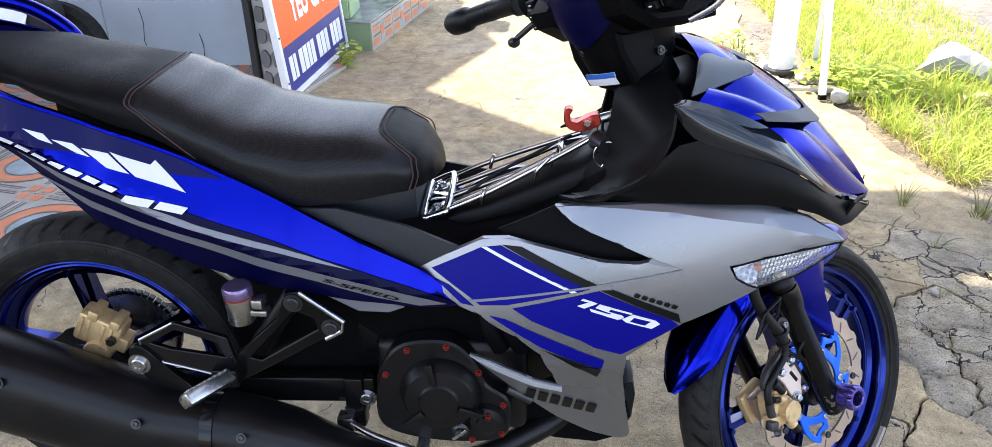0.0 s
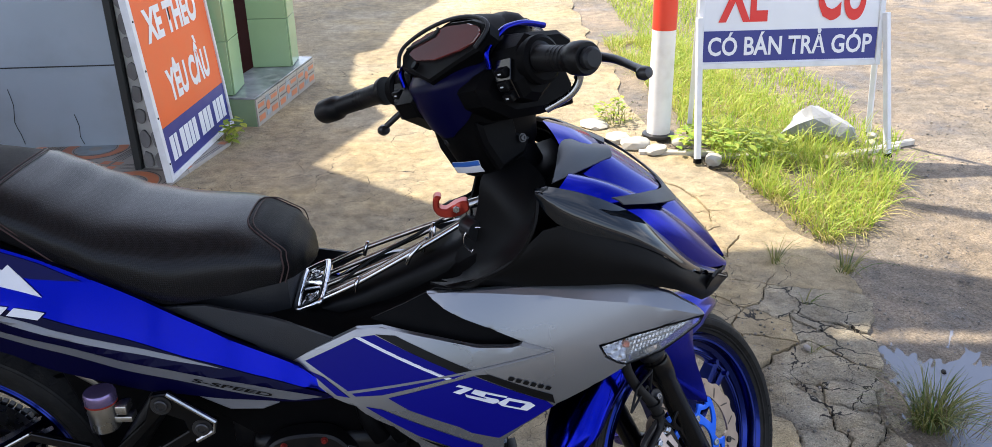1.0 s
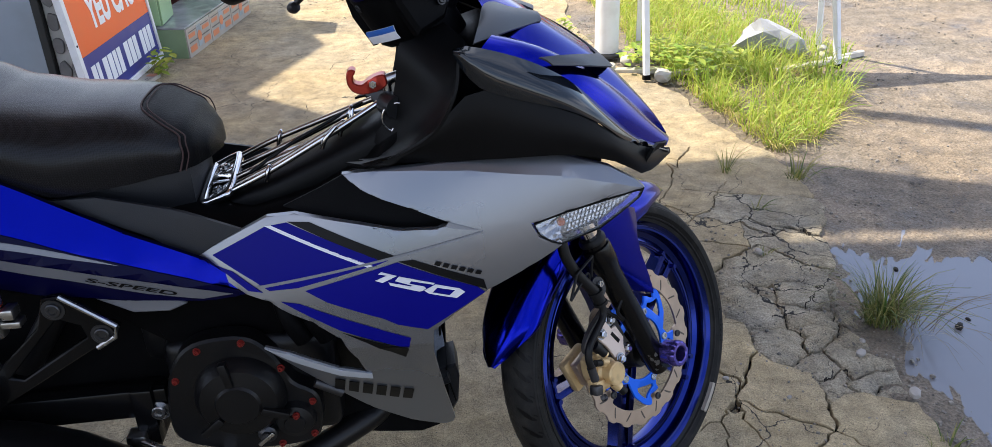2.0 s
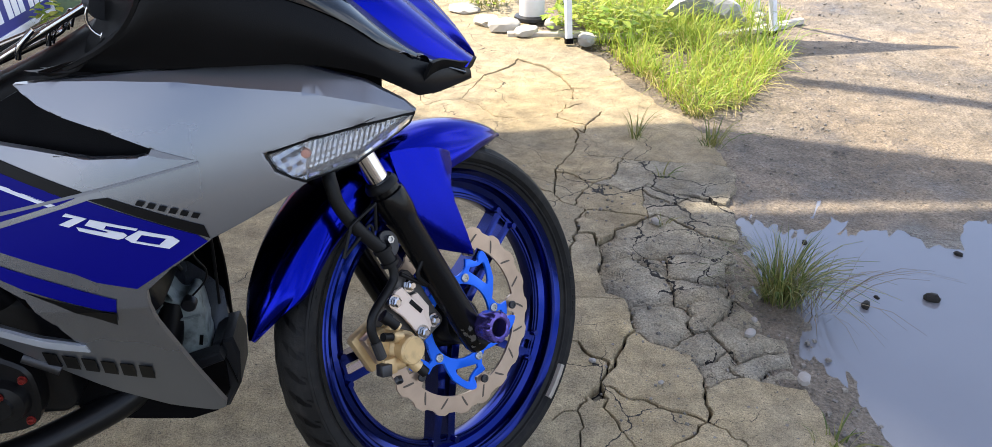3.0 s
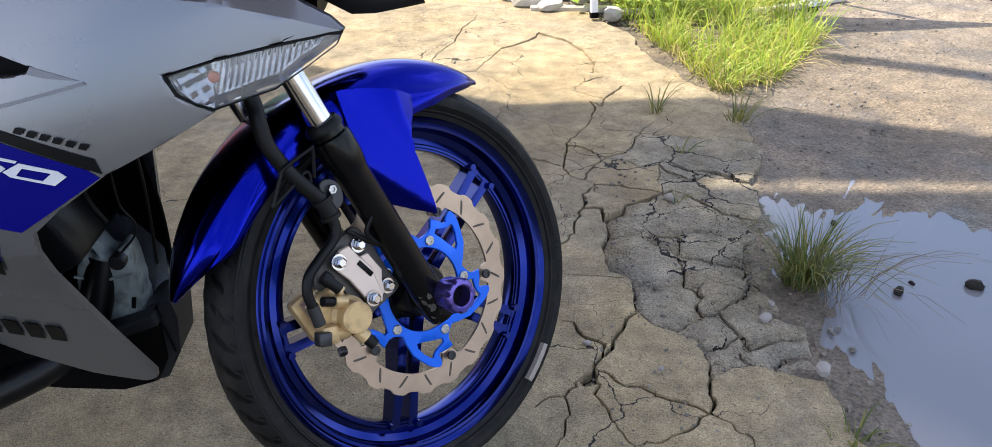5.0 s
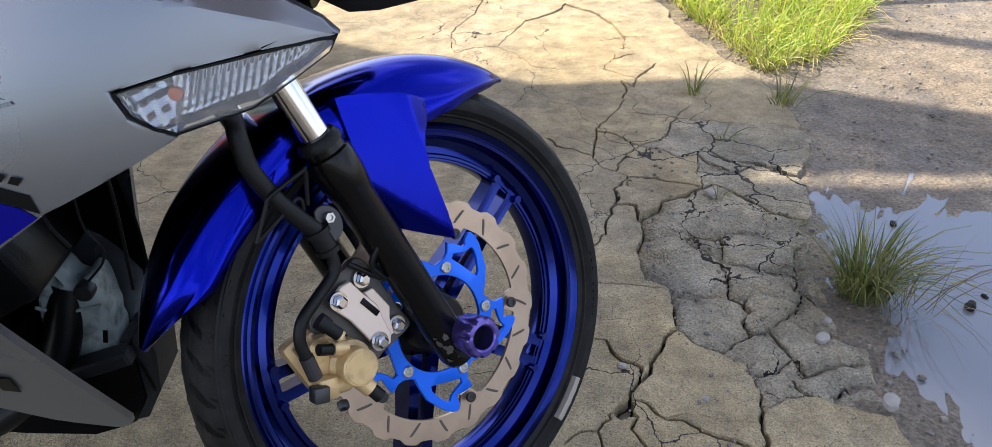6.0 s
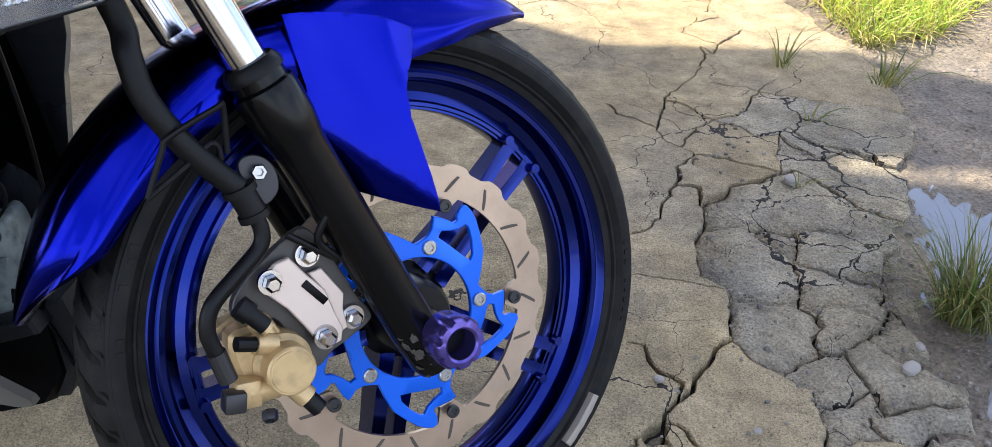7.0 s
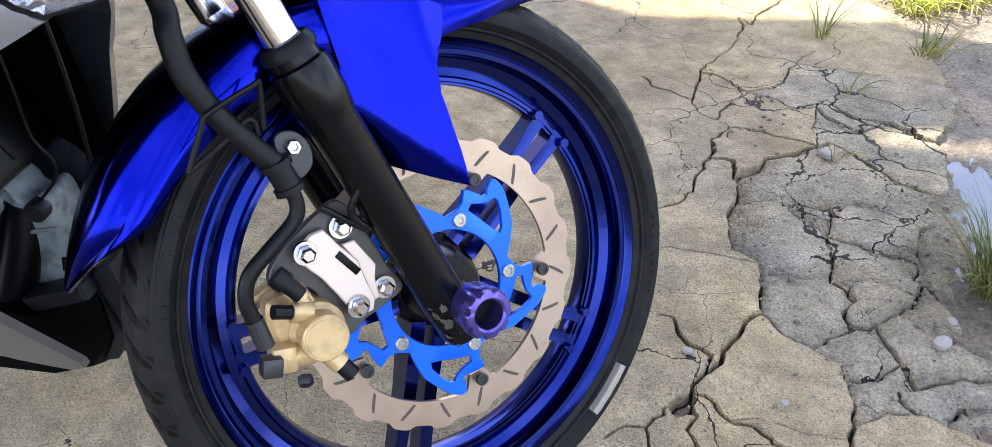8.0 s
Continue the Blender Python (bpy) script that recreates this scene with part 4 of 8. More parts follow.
# -- seat --
SEAT_TOP = [(-0.80, 0.915), (-0.70, 0.908), (-0.62, 0.904), (-0.556, 0.889), (-0.473, 0.875), (-0.395, 0.865), (-0.352, 0.848), (-0.304, 0.824), (-0.242, 0.799), (-0.145, 0.784), (-0.081, 0.781), (-0.037, 0.772), (0.007, 0.750), (0.034, 0.722), (0.044, 0.704), (0.048, 0.694)]
SEAT_LOW = [(-0.80, 0.885), (-0.60, 0.868), (-0.541, 0.843), (-0.412, 0.797), (-0.299, 0.745), (-0.244, 0.712), (-0.163, 0.676), (-0.088, 0.680), (-0.027, 0.686), (0.046, 0.690)]
SEAT_HALF = [(-0.80, 0.085), (-0.65, 0.115), (-0.50, 0.135), (-0.38, 0.142), (-0.25, 0.150), (-0.15, 0.150), (-0.06, 0.134), (0.0, 0.112), (0.020, 0.092), (0.036, 0.062), (0.044, 0.034), (0.048, 0.008)]
SEAM_A = [(0.0, 0.075), (0.35, 0.015), (0.62, -0.024), (0.8, -0.022), (1.0, -0.005)]
SEAM_B = [(0.0, 0.008), (0.4, 0.016), (0.8, 0.012), (1.0, -0.045)]


def seat_piece(u0, u1, seam0, seam1, n, grow=0.0):
    rings = []
    for i in range(n + 1):
        t = i / n
        ring = []
        for k in range(29):
            a = math.pi * (k / 28)
            c, s = math.cos(a), math.sin(a)
            h = abs(s) ** 0.55
            x = u0 + (u1 - u0) * t
            x += (mix(seam0, h) * (1 - t) if seam0 else 0) + (mix(seam1, h) * t if seam1 else 0)
            w, zt, zl = mix(SEAT_HALF, x), mix(SEAT_TOP, x), mix(SEAT_LOW, x)
            y = -w * math.copysign(abs(c) ** 0.62, c) * (0.93 + 0.07 * math.sin(math.pi * h))
            z = zl + (zt - zl) * h
            ring.append((x, y * (1 + grow), z + grow * 0.2))
        rings.append(ring)
    bm = loft(rings, False, False)
    bmesh.ops.holes_fill(bm, edges=[e for e in bm.edges if e.is_boundary], sides=0)
    return bm


seat = part("seat", seat_piece(-0.395, -0.005, SEAM_A, SEAM_B, 40), SEAT_GREY, bike, "black woven-vinyl stepped seat", 60)
part("pillion_pad", seat_piece(-0.80, -0.3965, None, SEAM_A, 30), SEAT_BLACK, seat, "smooth black vinyl pillion pad", 60)
part("seat_nose", seat_piece(-0.0035, 0.048, SEAM_B, None, 16), SEAT_BLACK, seat, "smooth black vinyl seat nose", 60)
for u, sm in ((-0.395, SEAM_A), (-0.005, SEAM_B)):
    pts = []
    for k in range(25):
        a = math.pi * k / 24
        c, s = math.cos(a), math.sin(a)
        h = abs(s) ** 0.55
        x = u + mix(sm, h)
        pts.append((x, -1.004 * mix(SEAT_HALF, x) * math.copysign(abs(c) ** 0.62, c) * (0.93 + 0.07 * math.sin(math.pi * h)), mix(SEAT_LOW, x) + (mix(SEAT_TOP, x) - mix(SEAT_LOW, x)) * h + 0.0008))
    part("stitching", tube(pts, 0.0014, 6, 2), RED_STITCH, seat, "dark red stitched seam")
    part("stitching", tube([(x + 0.008, y * 1.0, z) for x, y, z in pts], 0.0010, 6, 2), RED_STITCH, seat, "dark red stitched seam")
spine("seat_pan", [(-0.20, 0.10, 0.62, 0.69), (-0.10, 0.098, 0.612, 0.695), (-0.02, 0.088, 0.606, 0.698), (0.012, 0.070, 0.612, 0.690)], GREY_PLASTIC, "charcoal plastic box below the seat", 0.35)

# -- tail fairing --
TAIL = [(-0.80, 0.935), (-0.70, 0.905), (-0.60, 0.866), (-0.543, 0.843), (-0.479, 0.819), (-0.409, 0.795), (-0.319, 0.756), (-0.275, 0.735), (-0.229, 0.711), (-0.165, 0.677), (-0.074, 0.628), (0.032, 0.581), (0.094, 0.536), (0.090, 0.530), (0.034, 0.519), (-0.082, 0.525), (-0.195, 0.539), (-0.247, 0.551), (-0.300, 0.565), (-0.350, 0.584), (-0.399, 0.610), (-0.452, 0.629), (-0.504, 0.654), (-0.542, 0.706), (-0.582, 0.751), (-0.621, 0.788), (-0.70, 0.835), (-0.80, 0.880)]
tail_ob = flank("tail_fairing", TAIL, tail, BLUE, label="glossy blue tail fairing with white and grey graphics", thick=0.008, step=0.0125, bevel=0.002, smooth=25)
# dark blue that paints a dark reflection onto the tail's upper band
DARK_REFLECTION = material("painted_dark_reflection", (0.002, 0.002, 0.055), 0.30, 0.0, vary=0.05, spec=0.12)
NIGHT = material("night_blue_film", (0.0015, 0.0015, 0.022), 0.36, 0.0, vary=0.05, spec=0.08)
FILM, PRINT, TYPE = 0.0028, 0.0042, 0.0052
decal("film", [(-0.690, 0.890), (-0.600, 0.862), (-0.543, 0.839), (-0.479, 0.815), (-0.409, 0.791), (-0.330, 0.757), (-0.275, 0.729), (-0.340, 0.738), (-0.410, 0.757), (-0.490, 0.777), (-0.560, 0.790), (-0.620, 0.806), (-0.690, 0.838)], tail, DARK_REFLECTION, tail_ob, "dark blue layer above the arrow, a painted reflection", FILM)
decal("film", [(-0.325, 0.683), (-0.227, 0.646), (-0.129, 0.607), (-0.029, 0.573), (0.080, 0.537), (0.070, 0.527), (0.034, 0.522), (-0.082, 0.528), (-0.195, 0.542), (-0.247, 0.554), (-0.300, 0.568), (-0.350, 0.587), (-0.399, 0.613), (-0.452, 0.632), (-0.502, 0.657), (-0.540, 0.708), (-0.580, 0.753), (-0.620, 0.790), (-0.588, 0.780), (-0.518, 0.752), (-0.427, 0.718)], tail, NIGHT, tail_ob, "night-blue lower film", FILM)
for shape in ([(-0.565, 0.816), (-0.536, 0.807), (-0.523, 0.792), (-0.543, 0.800)], [(-0.524, 0.798), (-0.495, 0.791), (-0.469, 0.771), (-0.488, 0.777)], [(-0.481, 0.784), (-0.441, 0.776), (-0.410, 0.746), (-0.443, 0.756)], [(-0.438, 0.778), (-0.380, 0.756), (-0.373, 0.762), (-0.329, 0.713), (-0.401, 0.741)]):
    decal("graphic", shape, tail, WHITE_DECAL, tail_ob, "white arrow decal", PRINT)
decal("graphic", [(-0.588, 0.777), (-0.518, 0.746), (-0.427, 0.713), (-0.321, 0.669), (-0.227, 0.637), (-0.151, 0.614), (-0.080, 0.588), (-0.151, 0.607), (-0.227, 0.628), (-0.321, 0.659), (-0.432, 0.702), (-0.526, 0.735)], tail, GREY_DECAL, tail_ob, "grey stripe decal", PRINT)
decal("graphic", [(-0.574, 0.740), (-0.482, 0.698), (-0.407, 0.668), (-0.329, 0.645), (-0.230, 0.612), (-0.130, 0.585), (-0.019, 0.556), (0.066, 0.533), (0.023, 0.526), (-0.051, 0.540), (-0.134, 0.566), (-0.235, 0.594), (-0.334, 0.631), (-0.412, 0.657), (-0.490, 0.684)], tail, GREY_DECAL, tail_ob, "long grey stripe decal", PRINT)


def bars(name, p0, p1, count, height, surf, mat, parent, label, gap=0.35, slant=0.3, lift=0.003, sgn=1):
    """Lettering that stands for a mark: plain slanted bars."""
    for i in range(count):
        u0, u1 = i / count, (i + 1 - gap) / count
        q = []
        for u, v in ((u0, 0), (u1, 0), (u1 + slant / count, 1), (u0 + slant / count, 1)):
            q.append((p0[0] + (p1[0] - p0[0]) * u, p0[1] + (p1[1] - p0[1]) * u + height * v))
        decal(name, q, surf, mat, parent, label, lift)


def wrap_text(text, p0, p1, height, surf, mat, name, parent, label, shear=0.2, lift=0.003, bold=0.0, lean=0.0):
    """Lettering laid on a curved flank, from p0 to p1."""
    cu = bpy.data.curves.new(name, "FONT")
    cu.body, cu.size, cu.shear, cu.offset, cu.resolution_u = text, 1.0, shear, bold, 3
    tmp = new("tmp_text", cu)
    me = bpy.data.meshes.new_from_object(tmp.evaluated_get(bpy.context.evaluated_depsgraph_get()))
    bpy.data.objects.remove(tmp)
    bpy.data.curves.remove(cu)
    xs, ys = [v.co.x for v in me.vertices], [v.co.y for v in me.vertices]
    x0, x1, y0, y1 = min(xs), max(xs), min(ys), max(ys)
    for v in me.vertices:
        u, w = (v.co.x - x0) / (x1 - x0), (v.co.y - y0) / (y1 - y0)
        x, z = p0[0] + (p1[0] - p0[0]) * u, p0[1] + (p1[1] - p0[1]) * u + height * w
        x += lean * w
        v.co = (x, surf(x, z) - lift, z)
    me.materials.clear()
    me.materials.append(mat)
    ob = new(name, me)
    ob.parent, ob["label"] = parent, label
    return ob


# the number 150 in slanted, angular digits
for digit, hole in (([(0.293, 0.568), (0.314, 0.562), (0.294, 0.553), (0.284, 0.556), (0.301, 0.563), (0.289, 0.565)], ()), ([(0.317, 0.561), (0.365, 0.549), (0.363, 0.547), (0.333, 0.554), (0.330, 0.550), (0.350, 0.545), (0.353, 0.542), (0.348, 0.539), (0.343, 0.538), (0.304, 0.549), (0.302, 0.553), (0.332, 0.546), (0.335, 0.547), (0.311, 0.555)], ()), ([(0.366, 0.547), (0.399, 0.538), (0.406, 0.532), (0.394, 0.524), (0.356, 0.534), (0.350, 0.539)], [[(0.368, 0.542), (0.393, 0.536), (0.384, 0.529), (0.361, 0.535)]])):
    flank("lettering", digit, side, WHITE_DECAL, fairing, "white digit of the number 150", 0.001, 0.0036, hole, 0.0125, 0.0, False, 0)
bars("lettering", (0.366, 0.575), (0.432, 0.555), 6, 0.0058, side, BLACK_DECAL, fairing, "small black mark as plain bars")
bars("lettering", (0.200, 0.334), (0.322, 0.287), 6, 0.032, side, BLACK_DECAL, fairing, "dark grey maker's mark as plain bars", 0.28, 0.25)
bars("lettering", (-0.613, 0.798), (-0.430, 0.719), 7, 0.0085, tail, WHITE_DECAL, tail_ob, "white model mark as plain bars", 0.22, 0.35, TYPE)
bars("lettering", (-0.425, 0.708), (-0.328, 0.681), 2, 0.0115, tail, WHITE_DECAL, tail_ob, "white model mark as plain bars", 0.15, 0.2, TYPE)
wrap_text("S-SPEED", (-0.129, 0.569), (-0.010, 0.534), 0.009, tail, BLACK_DECAL, "lettering", tail_ob, "dark lettering S-SPEED", 0.3, TYPE, 0.02)
part("grab_rail", tube([(-0.62, -0.16, 0.835), (-0.66, -0.165, 0.890), (-0.74, -0.16, 0.935), (-0.86, -0.12, 0.955), (-0.90, 0, 0.957), (-0.86, 0.12, 0.955), (-0.74, 0.16, 0.935), (-0.66, 0.165, 0.890), (-0.62, 0.16, 0.835)], 0.014, 16, 6), BLUE, bike, "blue painted grab rail", 60)
# side covers under the seat, and the black frame cover below
flank("side_cover", [(-0.165, 0.668), (-0.10, 0.668), (0.02, 0.640), (0.112, 0.612), (0.060, 0.588), (0.030, 0.572), (0.090, 0.530), (0.08, 0.528), (-0.030, 0.606)], lambda x, z: -0.150 - 0.10 * max(0, 0.60 - z) - 0.18 * max(0, x) + 0.25 * max(0, z - 0.6), GREY_PLASTIC, label="charcoal plastic side cover", thick=0.006)
flank("frame_cover", [(-0.340, 0.592), (-0.262, 0.560), (-0.10, 0.545), (0.02, 0.535), (0.10, 0.545), (0.16, 0.512), (0.13, 0.470), (0.112, 0.400), (0.034, 0.400), (-0.055, 0.415), (-0.120, 0.470), (-0.170, 0.530), (-0.25, 0.53)], lambda x, z: -0.135 - 0.02 * math.sin(12 * z), BLACK_PLASTIC, label="black plastic frame cover", thick=0.006)

# -- cockpit, on the steered part --
def nacelle_ring(z, x0, x1, w, k=0.55, n=28):
    ring = []
    for i in range(n):
        a = 2 * math.pi * i / n
        c, s = math.cos(a), math.sin(a)
        ring.append(((x0 + x1) / 2 + (x1 - x0) / 2 * math.copysign(abs(c) ** k, c), w * math.copysign(abs(s) ** k, s), z))
    return ring


COVER = [(0.682, -0.108, 0.005, 0.040), (0.690, -0.116, 0.015, 0.048), (0.725, -0.119, 0.030, 0.056), (0.755, -0.120, 0.040, 0.064), (0.785, -0.121, 0.050, 0.076), (0.812, -0.119, 0.060, 0.090), (0.840, -0.112, 0.068, 0.102), (0.858, -0.088, 0.066, 0.100), (0.872, -0.060, 0.060, 0.090), (0.882, -0.030, 0.048, 0.070)]
cockpit = part("handlebar_cover", loft([nacelle_ring(z, x0, x1, w, 0.72) for z, x0, x1, w in COVER]), BLACK_PLASTIC, bike, "black plastic handlebar cover", 50, STEER)
# dark blue V on the rider's face of the cover
rows = []
for i in range(15):
    z = 0.762 + 0.092 * i / 14
    x0, x1, w = (mix([(r[0], r[k]) for r in COVER], z) for k in (1, 2, 3))
    reach = radians(mix([(0.762, 4), (0.785, 38), (0.812, 68), (0.840, 86), (0.855, 92)], z))
    ring = []
    for j in range(17):
        a = math.pi + reach * (j - 8) / 8
        c, q = math.cos(a), math.sin(a)
        ring.append(((x0 + x1) / 2 + ((x1 - x0) / 2 + 0.0035) * math.copysign(abs(c) ** 0.72, c), (w + 0.0035) * math.copysign(abs(q) ** 0.72, q), z))
    rows.append(ring)
vpanel = loft(rows, False, False)
bmesh.ops.recalc_face_normals(vpanel, faces=vpanel.faces)
bmesh.ops.solidify(vpanel, geom=vpanel.faces[:], thickness=0.002)
part("blue_insert", vpanel, NIGHT, cockpit, "dark blue V-shaped insert", 50)
GAUGE = [(0, -0.050), (0.060, -0.026), (0.100, -0.012), (0.113, 0.012), (0.104, 0.030), (0.060, 0.047), (0, 0.054), (-0.060, 0.047), (-0.104, 0.030), (-0.113, 0.012), (-0.100, -0.012), (-0.060, -0.026)]
GM = Matrix.Translation((-0.072, -0.010, 0.876)) @ Matrix.Rotation(radians(-90), 4, "Z") @ Matrix.Rotation(radians(-58), 4, "X")
gauge = part("instrument_panel", plate(GAUGE, -0.004, 0.022, (), 0.004), BLACK_PLASTIC, cockpit, "black instrument housing with a raised rim", 40, GM)
DIAL = material("instrument_glass", (0.10, 0.022, 0.020), 0.05, vary=0.35, scale=26, spec=0.7, coat=0.6)
GLASSY = [(0, -0.014), (0.060, -0.008), (0.088, 0.000), (0.097, 0.013), (0.088, 0.026), (0.054, 0.038), (0, 0.044), (-0.020, 0.043), (-0.024, 0.030), (-0.074, 0.022), (-0.086, 0.010), (-0.060, -0.006)]
part("dial", plate(GLASSY, -0.007, -0.003, (), 0.001), DIAL, gauge, "reddish reflecting instrument glass", 40)
part("tell_tale_window", plate([(-0.030, 0.0435), (-0.088, 0.031), (-0.092, 0.022), (-0.030, 0.034)], -0.0075, -0.003, (), 0.001), DIAL, gauge, "narrow warning-lamp window", 40)
part("rim", join(tube([(u * 1.0, -0.008, v) for u, v in GAUGE[2:11]], 0.0032, 8, 4), tube([(-0.024, -0.008, 0.044), (-0.026, -0.008, 0.032), (-0.094, -0.008, 0.019)], 0.0026, 8, 2)), GREY_PLASTIC, gauge, "charcoal rim", 40)
part("dial_button", moved(lathe([(0, -0.008), (0.006, -0.008), (0.006, 0.0), (0, 0.0)], 16), Matrix.Translation((-0.052, -0.002, -0.016))), GLOSS_BLACK, gauge)
part("visor", strip([(-0.030, -0.098, 0.872), (-0.022, -0.066, 0.893), (-0.014, 0, 0.905), (-0.022, 0.062, 0.893), (-0.030, 0.090, 0.872)], [(0.046, -0.086, 0.846), (0.044, -0.060, 0.870), (0.042, 0, 0.881), (0.044, 0.060, 0.870), (0.046, 0.082, 0.846)], (0, 0, 0.006), 0.005), BLACK_PLASTIC, cockpit, "black instrument visor", 50)
WING = [(-0.092, 0.838), (-0.116, 0.826), (-0.116, 0.800), (-0.082, 0.760), (-0.030, 0.738), (0.036, 0.718), (0.050, 0.745), (0.052, 0.800), (0.0, 0.848)]
# switch box: outlines where it meets the cover, along its edge, and on its outer face
BOX = ((0.100, [(-0.086, 0.826), (-0.066, 0.857), (-0.030, 0.868), (0.022, 0.848), (0.040, 0.822), (-0.008, 0.784), (-0.060, 0.772), (-0.086, 0.798)]),
       (0.158, [(-0.086, 0.816), (-0.058, 0.856), (-0.034, 0.864), (0.022, 0.840), (0.038, 0.818), (-0.018, 0.786), (-0.066, 0.774), (-0.086, 0.790)]),
       (0.168, [(-0.076, 0.816), (-0.052, 0.850), (-0.032, 0.856), (0.016, 0.835), (0.028, 0.818), (-0.020, 0.793), (-0.060, 0.783), (-0.076, 0.794)]))
NECK = [(-0.106, 0.772), (-0.112, 0.740), (-0.106, 0.690), (-0.052, 0.687), (-0.030, 0.702), (-0.048, 0.722), (-0.040, 0.748)]
for s in (1, -1):
    lo = lambda a, b: (min(-s * a, -s * b), max(-s * a, -s * b))
    part("blue_edge", tube([(-0.081, s * -0.112, 0.840), (-0.074, s * -0.114, 0.861), (-0.058, s * -0.113, 0.868), (-0.028, s * -0.110, 0.874), (-0.005, s * -0.106, 0.871), (0.025, s * -0.100, 0.861), (0.062, s * -0.092, 0.840)], 0.0048, 10, 6), BLUE, cockpit, "bright blue edge trim", 50)
    part("cover_wing", plate(WING, *lo(0.050, 0.118), (), 0.012), BLACK_PLASTIC, cockpit, "", 30)
    part("neck_panel", plate(NECK, *lo(0.040, 0.062), (), 0.006), BLACK_PLASTIC, cockpit, "black neck panel", 30)
    shell = loft([[(x, -s * y, z) for x, z in ring] for y, ring in BOX])
    bmesh.ops.recalc_face_normals(shell, faces=shell.faces)
    collar = lathe([(0, -0.014), (0.029, -0.014), (0.034, -0.010), (0.034, 0.0), (0.030, 0.004), (0.030, 0.012), (0, 0.012)], 40)
    sw = part("switch_box", join(shell, moved(collar, Matrix.Translation((-0.047, s * -0.174, 0.826)))), BLACK_PLASTIC, cockpit, "black handlebar switch box", 18)
    part("switch_plate", plate([(-0.0885, 0.792), (-0.0885, 0.822), (-0.072, 0.846), (-0.068, 0.842), (-0.080, 0.820), (-0.080, 0.792)], *lo(0.120, 0.153), (), 0.001), GLOSS_BLACK, sw, "black switch plate", 20)
    for x, z, tall in ((-0.0825, 0.832, 0.006), (-0.0885, 0.815, 0.007), (-0.0890, 0.797, 0.006)):
        part("switch", block(x - 0.007, x + 0.006, s * -0.137 - 0.010, s * -0.137 + 0.010, z - tall, z + tall, 0.002), SATIN_BLACK, sw)
        part("switch_mark", block(x - 0.0076, x - 0.0068, s * -0.137 - 0.003, s * -0.137 + 0.003, z - 0.001, z + 0.001), WHITE_DECAL, sw)
    gy = -1 if s > 0 else 1
    grip = lathe([(0, 0.0), (0.024, 0.0), (0.024, 0.006), (0.0185, 0.010), (0.0172, 0.05), (0.0168, 0.080), (0.0180, 0.086), (0.0215, 0.089), (0.0225, 0.100), (0.0220, 0.114), (0.0200, 0.118), (0.0, 0.118)], 40)
    if gy < 0:
        moved(grip, Matrix.Scale(-1, 4, (0, 1, 0)))
        gm = Matrix.Translation((-0.052, -0.180, 0.830)) @ Matrix.Rotation(radians(-11), 4, "Z") @ Matrix.Rotation(radians(3), 4, "X")
    else:
        moved(grip, Matrix.Scale(1.45, 4, (0, 1, 0)))
        gm = Matrix.Translation((-0.058, 0.205, 0.834)) @ Matrix.Rotation(radians(15), 4, "Z")
    g = part("grip", grip, HOSE, cockpit, "black rubber grip", 45, gm)
    rings = bmesh.new()
    for i in range(7):
        join(rings, moved(lathe([(0.0165, -0.0014), (0.0177, -0.001), (0.0177, 0.001), (0.0165, 0.0014)], 30), Matrix.Translation((0, gy * (0.018 + 0.009 * i), 0))))
    part("grip_ribs", rings, HOSE, g)
    part("bar_end", moved(lathe([(0, 0.0), (0.0135, 0.0), (0.0145, 0.003), (0.0145, 0.010), (0.011, 0.014), (0, 0.0145)], 28), Matrix.Translation((0, gy * (0.117 if gy < 0 else 0.170), 0)) @ Matrix.Scale(gy, 4, (0, 1, 0))), GREY_PLASTIC, g, "dark bar end cap")
part("brake_lever", tube([(0.000, -0.150, 0.812), (0.006, -0.190, 0.803), (-0.004, -0.260, 0.792), (-0.028, -0.315, 0.784), (-0.042, -0.340, 0.781)], 0.006, 14, 6, True, [0.009, 0.0075, 0.006, 0.0055, 0.0065]), GUNMETAL, cockpit, "dark grey brake lever", 50)
part("lever_ball", moved(lathe([(0, -0.010), (0.007, -0.008), (0.0095, 0), (0.007, 0.008), (0, 0.010)], 18), Matrix.Translation((-0.046, -0.345, 0.780))), GUNMETAL, cockpit)
part("clutch_lever", tube([(-0.020, 0.150, 0.806), (-0.05, 0.195, 0.792), (-0.078, 0.232, 0.778)], 0.0055, 12, 5), GUNMETAL, cockpit, "dark lever", 50)
part("lever_ball", moved(lathe([(0, -0.010), (0.008, -0.008), (0.0100, 0), (0.008, 0.008), (0, 0.010)], 18), Matrix.Translation((-0.083, 0.240, 0.773))), GUNMETAL, cockpit)
part("throttle_cable", join(tube([(-0.010, -0.178, 0.800), (0.004, -0.182, 0.775), (-0.012, -0.168, 0.755), (-0.040, -0.135, 0.748)], 0.0060, 12, 6), tube([(0.015, -0.175, 0.806), (0.030, -0.175, 0.782), (0.020, -0.155, 0.762)], 0.0055, 10, 5)), STEEL, cockpit, "steel throttle cable elbows", 50)
for x, y, z in ((-0.050, -0.066, 0.712), (-0.117, 0.020, 0.752)):
    bolt(cockpit, (x, y, z), (-0.05, -1.0, 0.0) if y < 0 else (-1, 0, 0), 0.005, 0.004, GUNMETAL, "screw", washer=0.007)
LABEL_TOP, LABEL_MID, LABEL_LOW = [[(-0.1205 + 0.30 * abs(y) ** 1.5, y, z) for y in (0.034, 0.015, 0, -0.015, -0.034)] for z in (0.7165, 0.7085, 0.6965)]
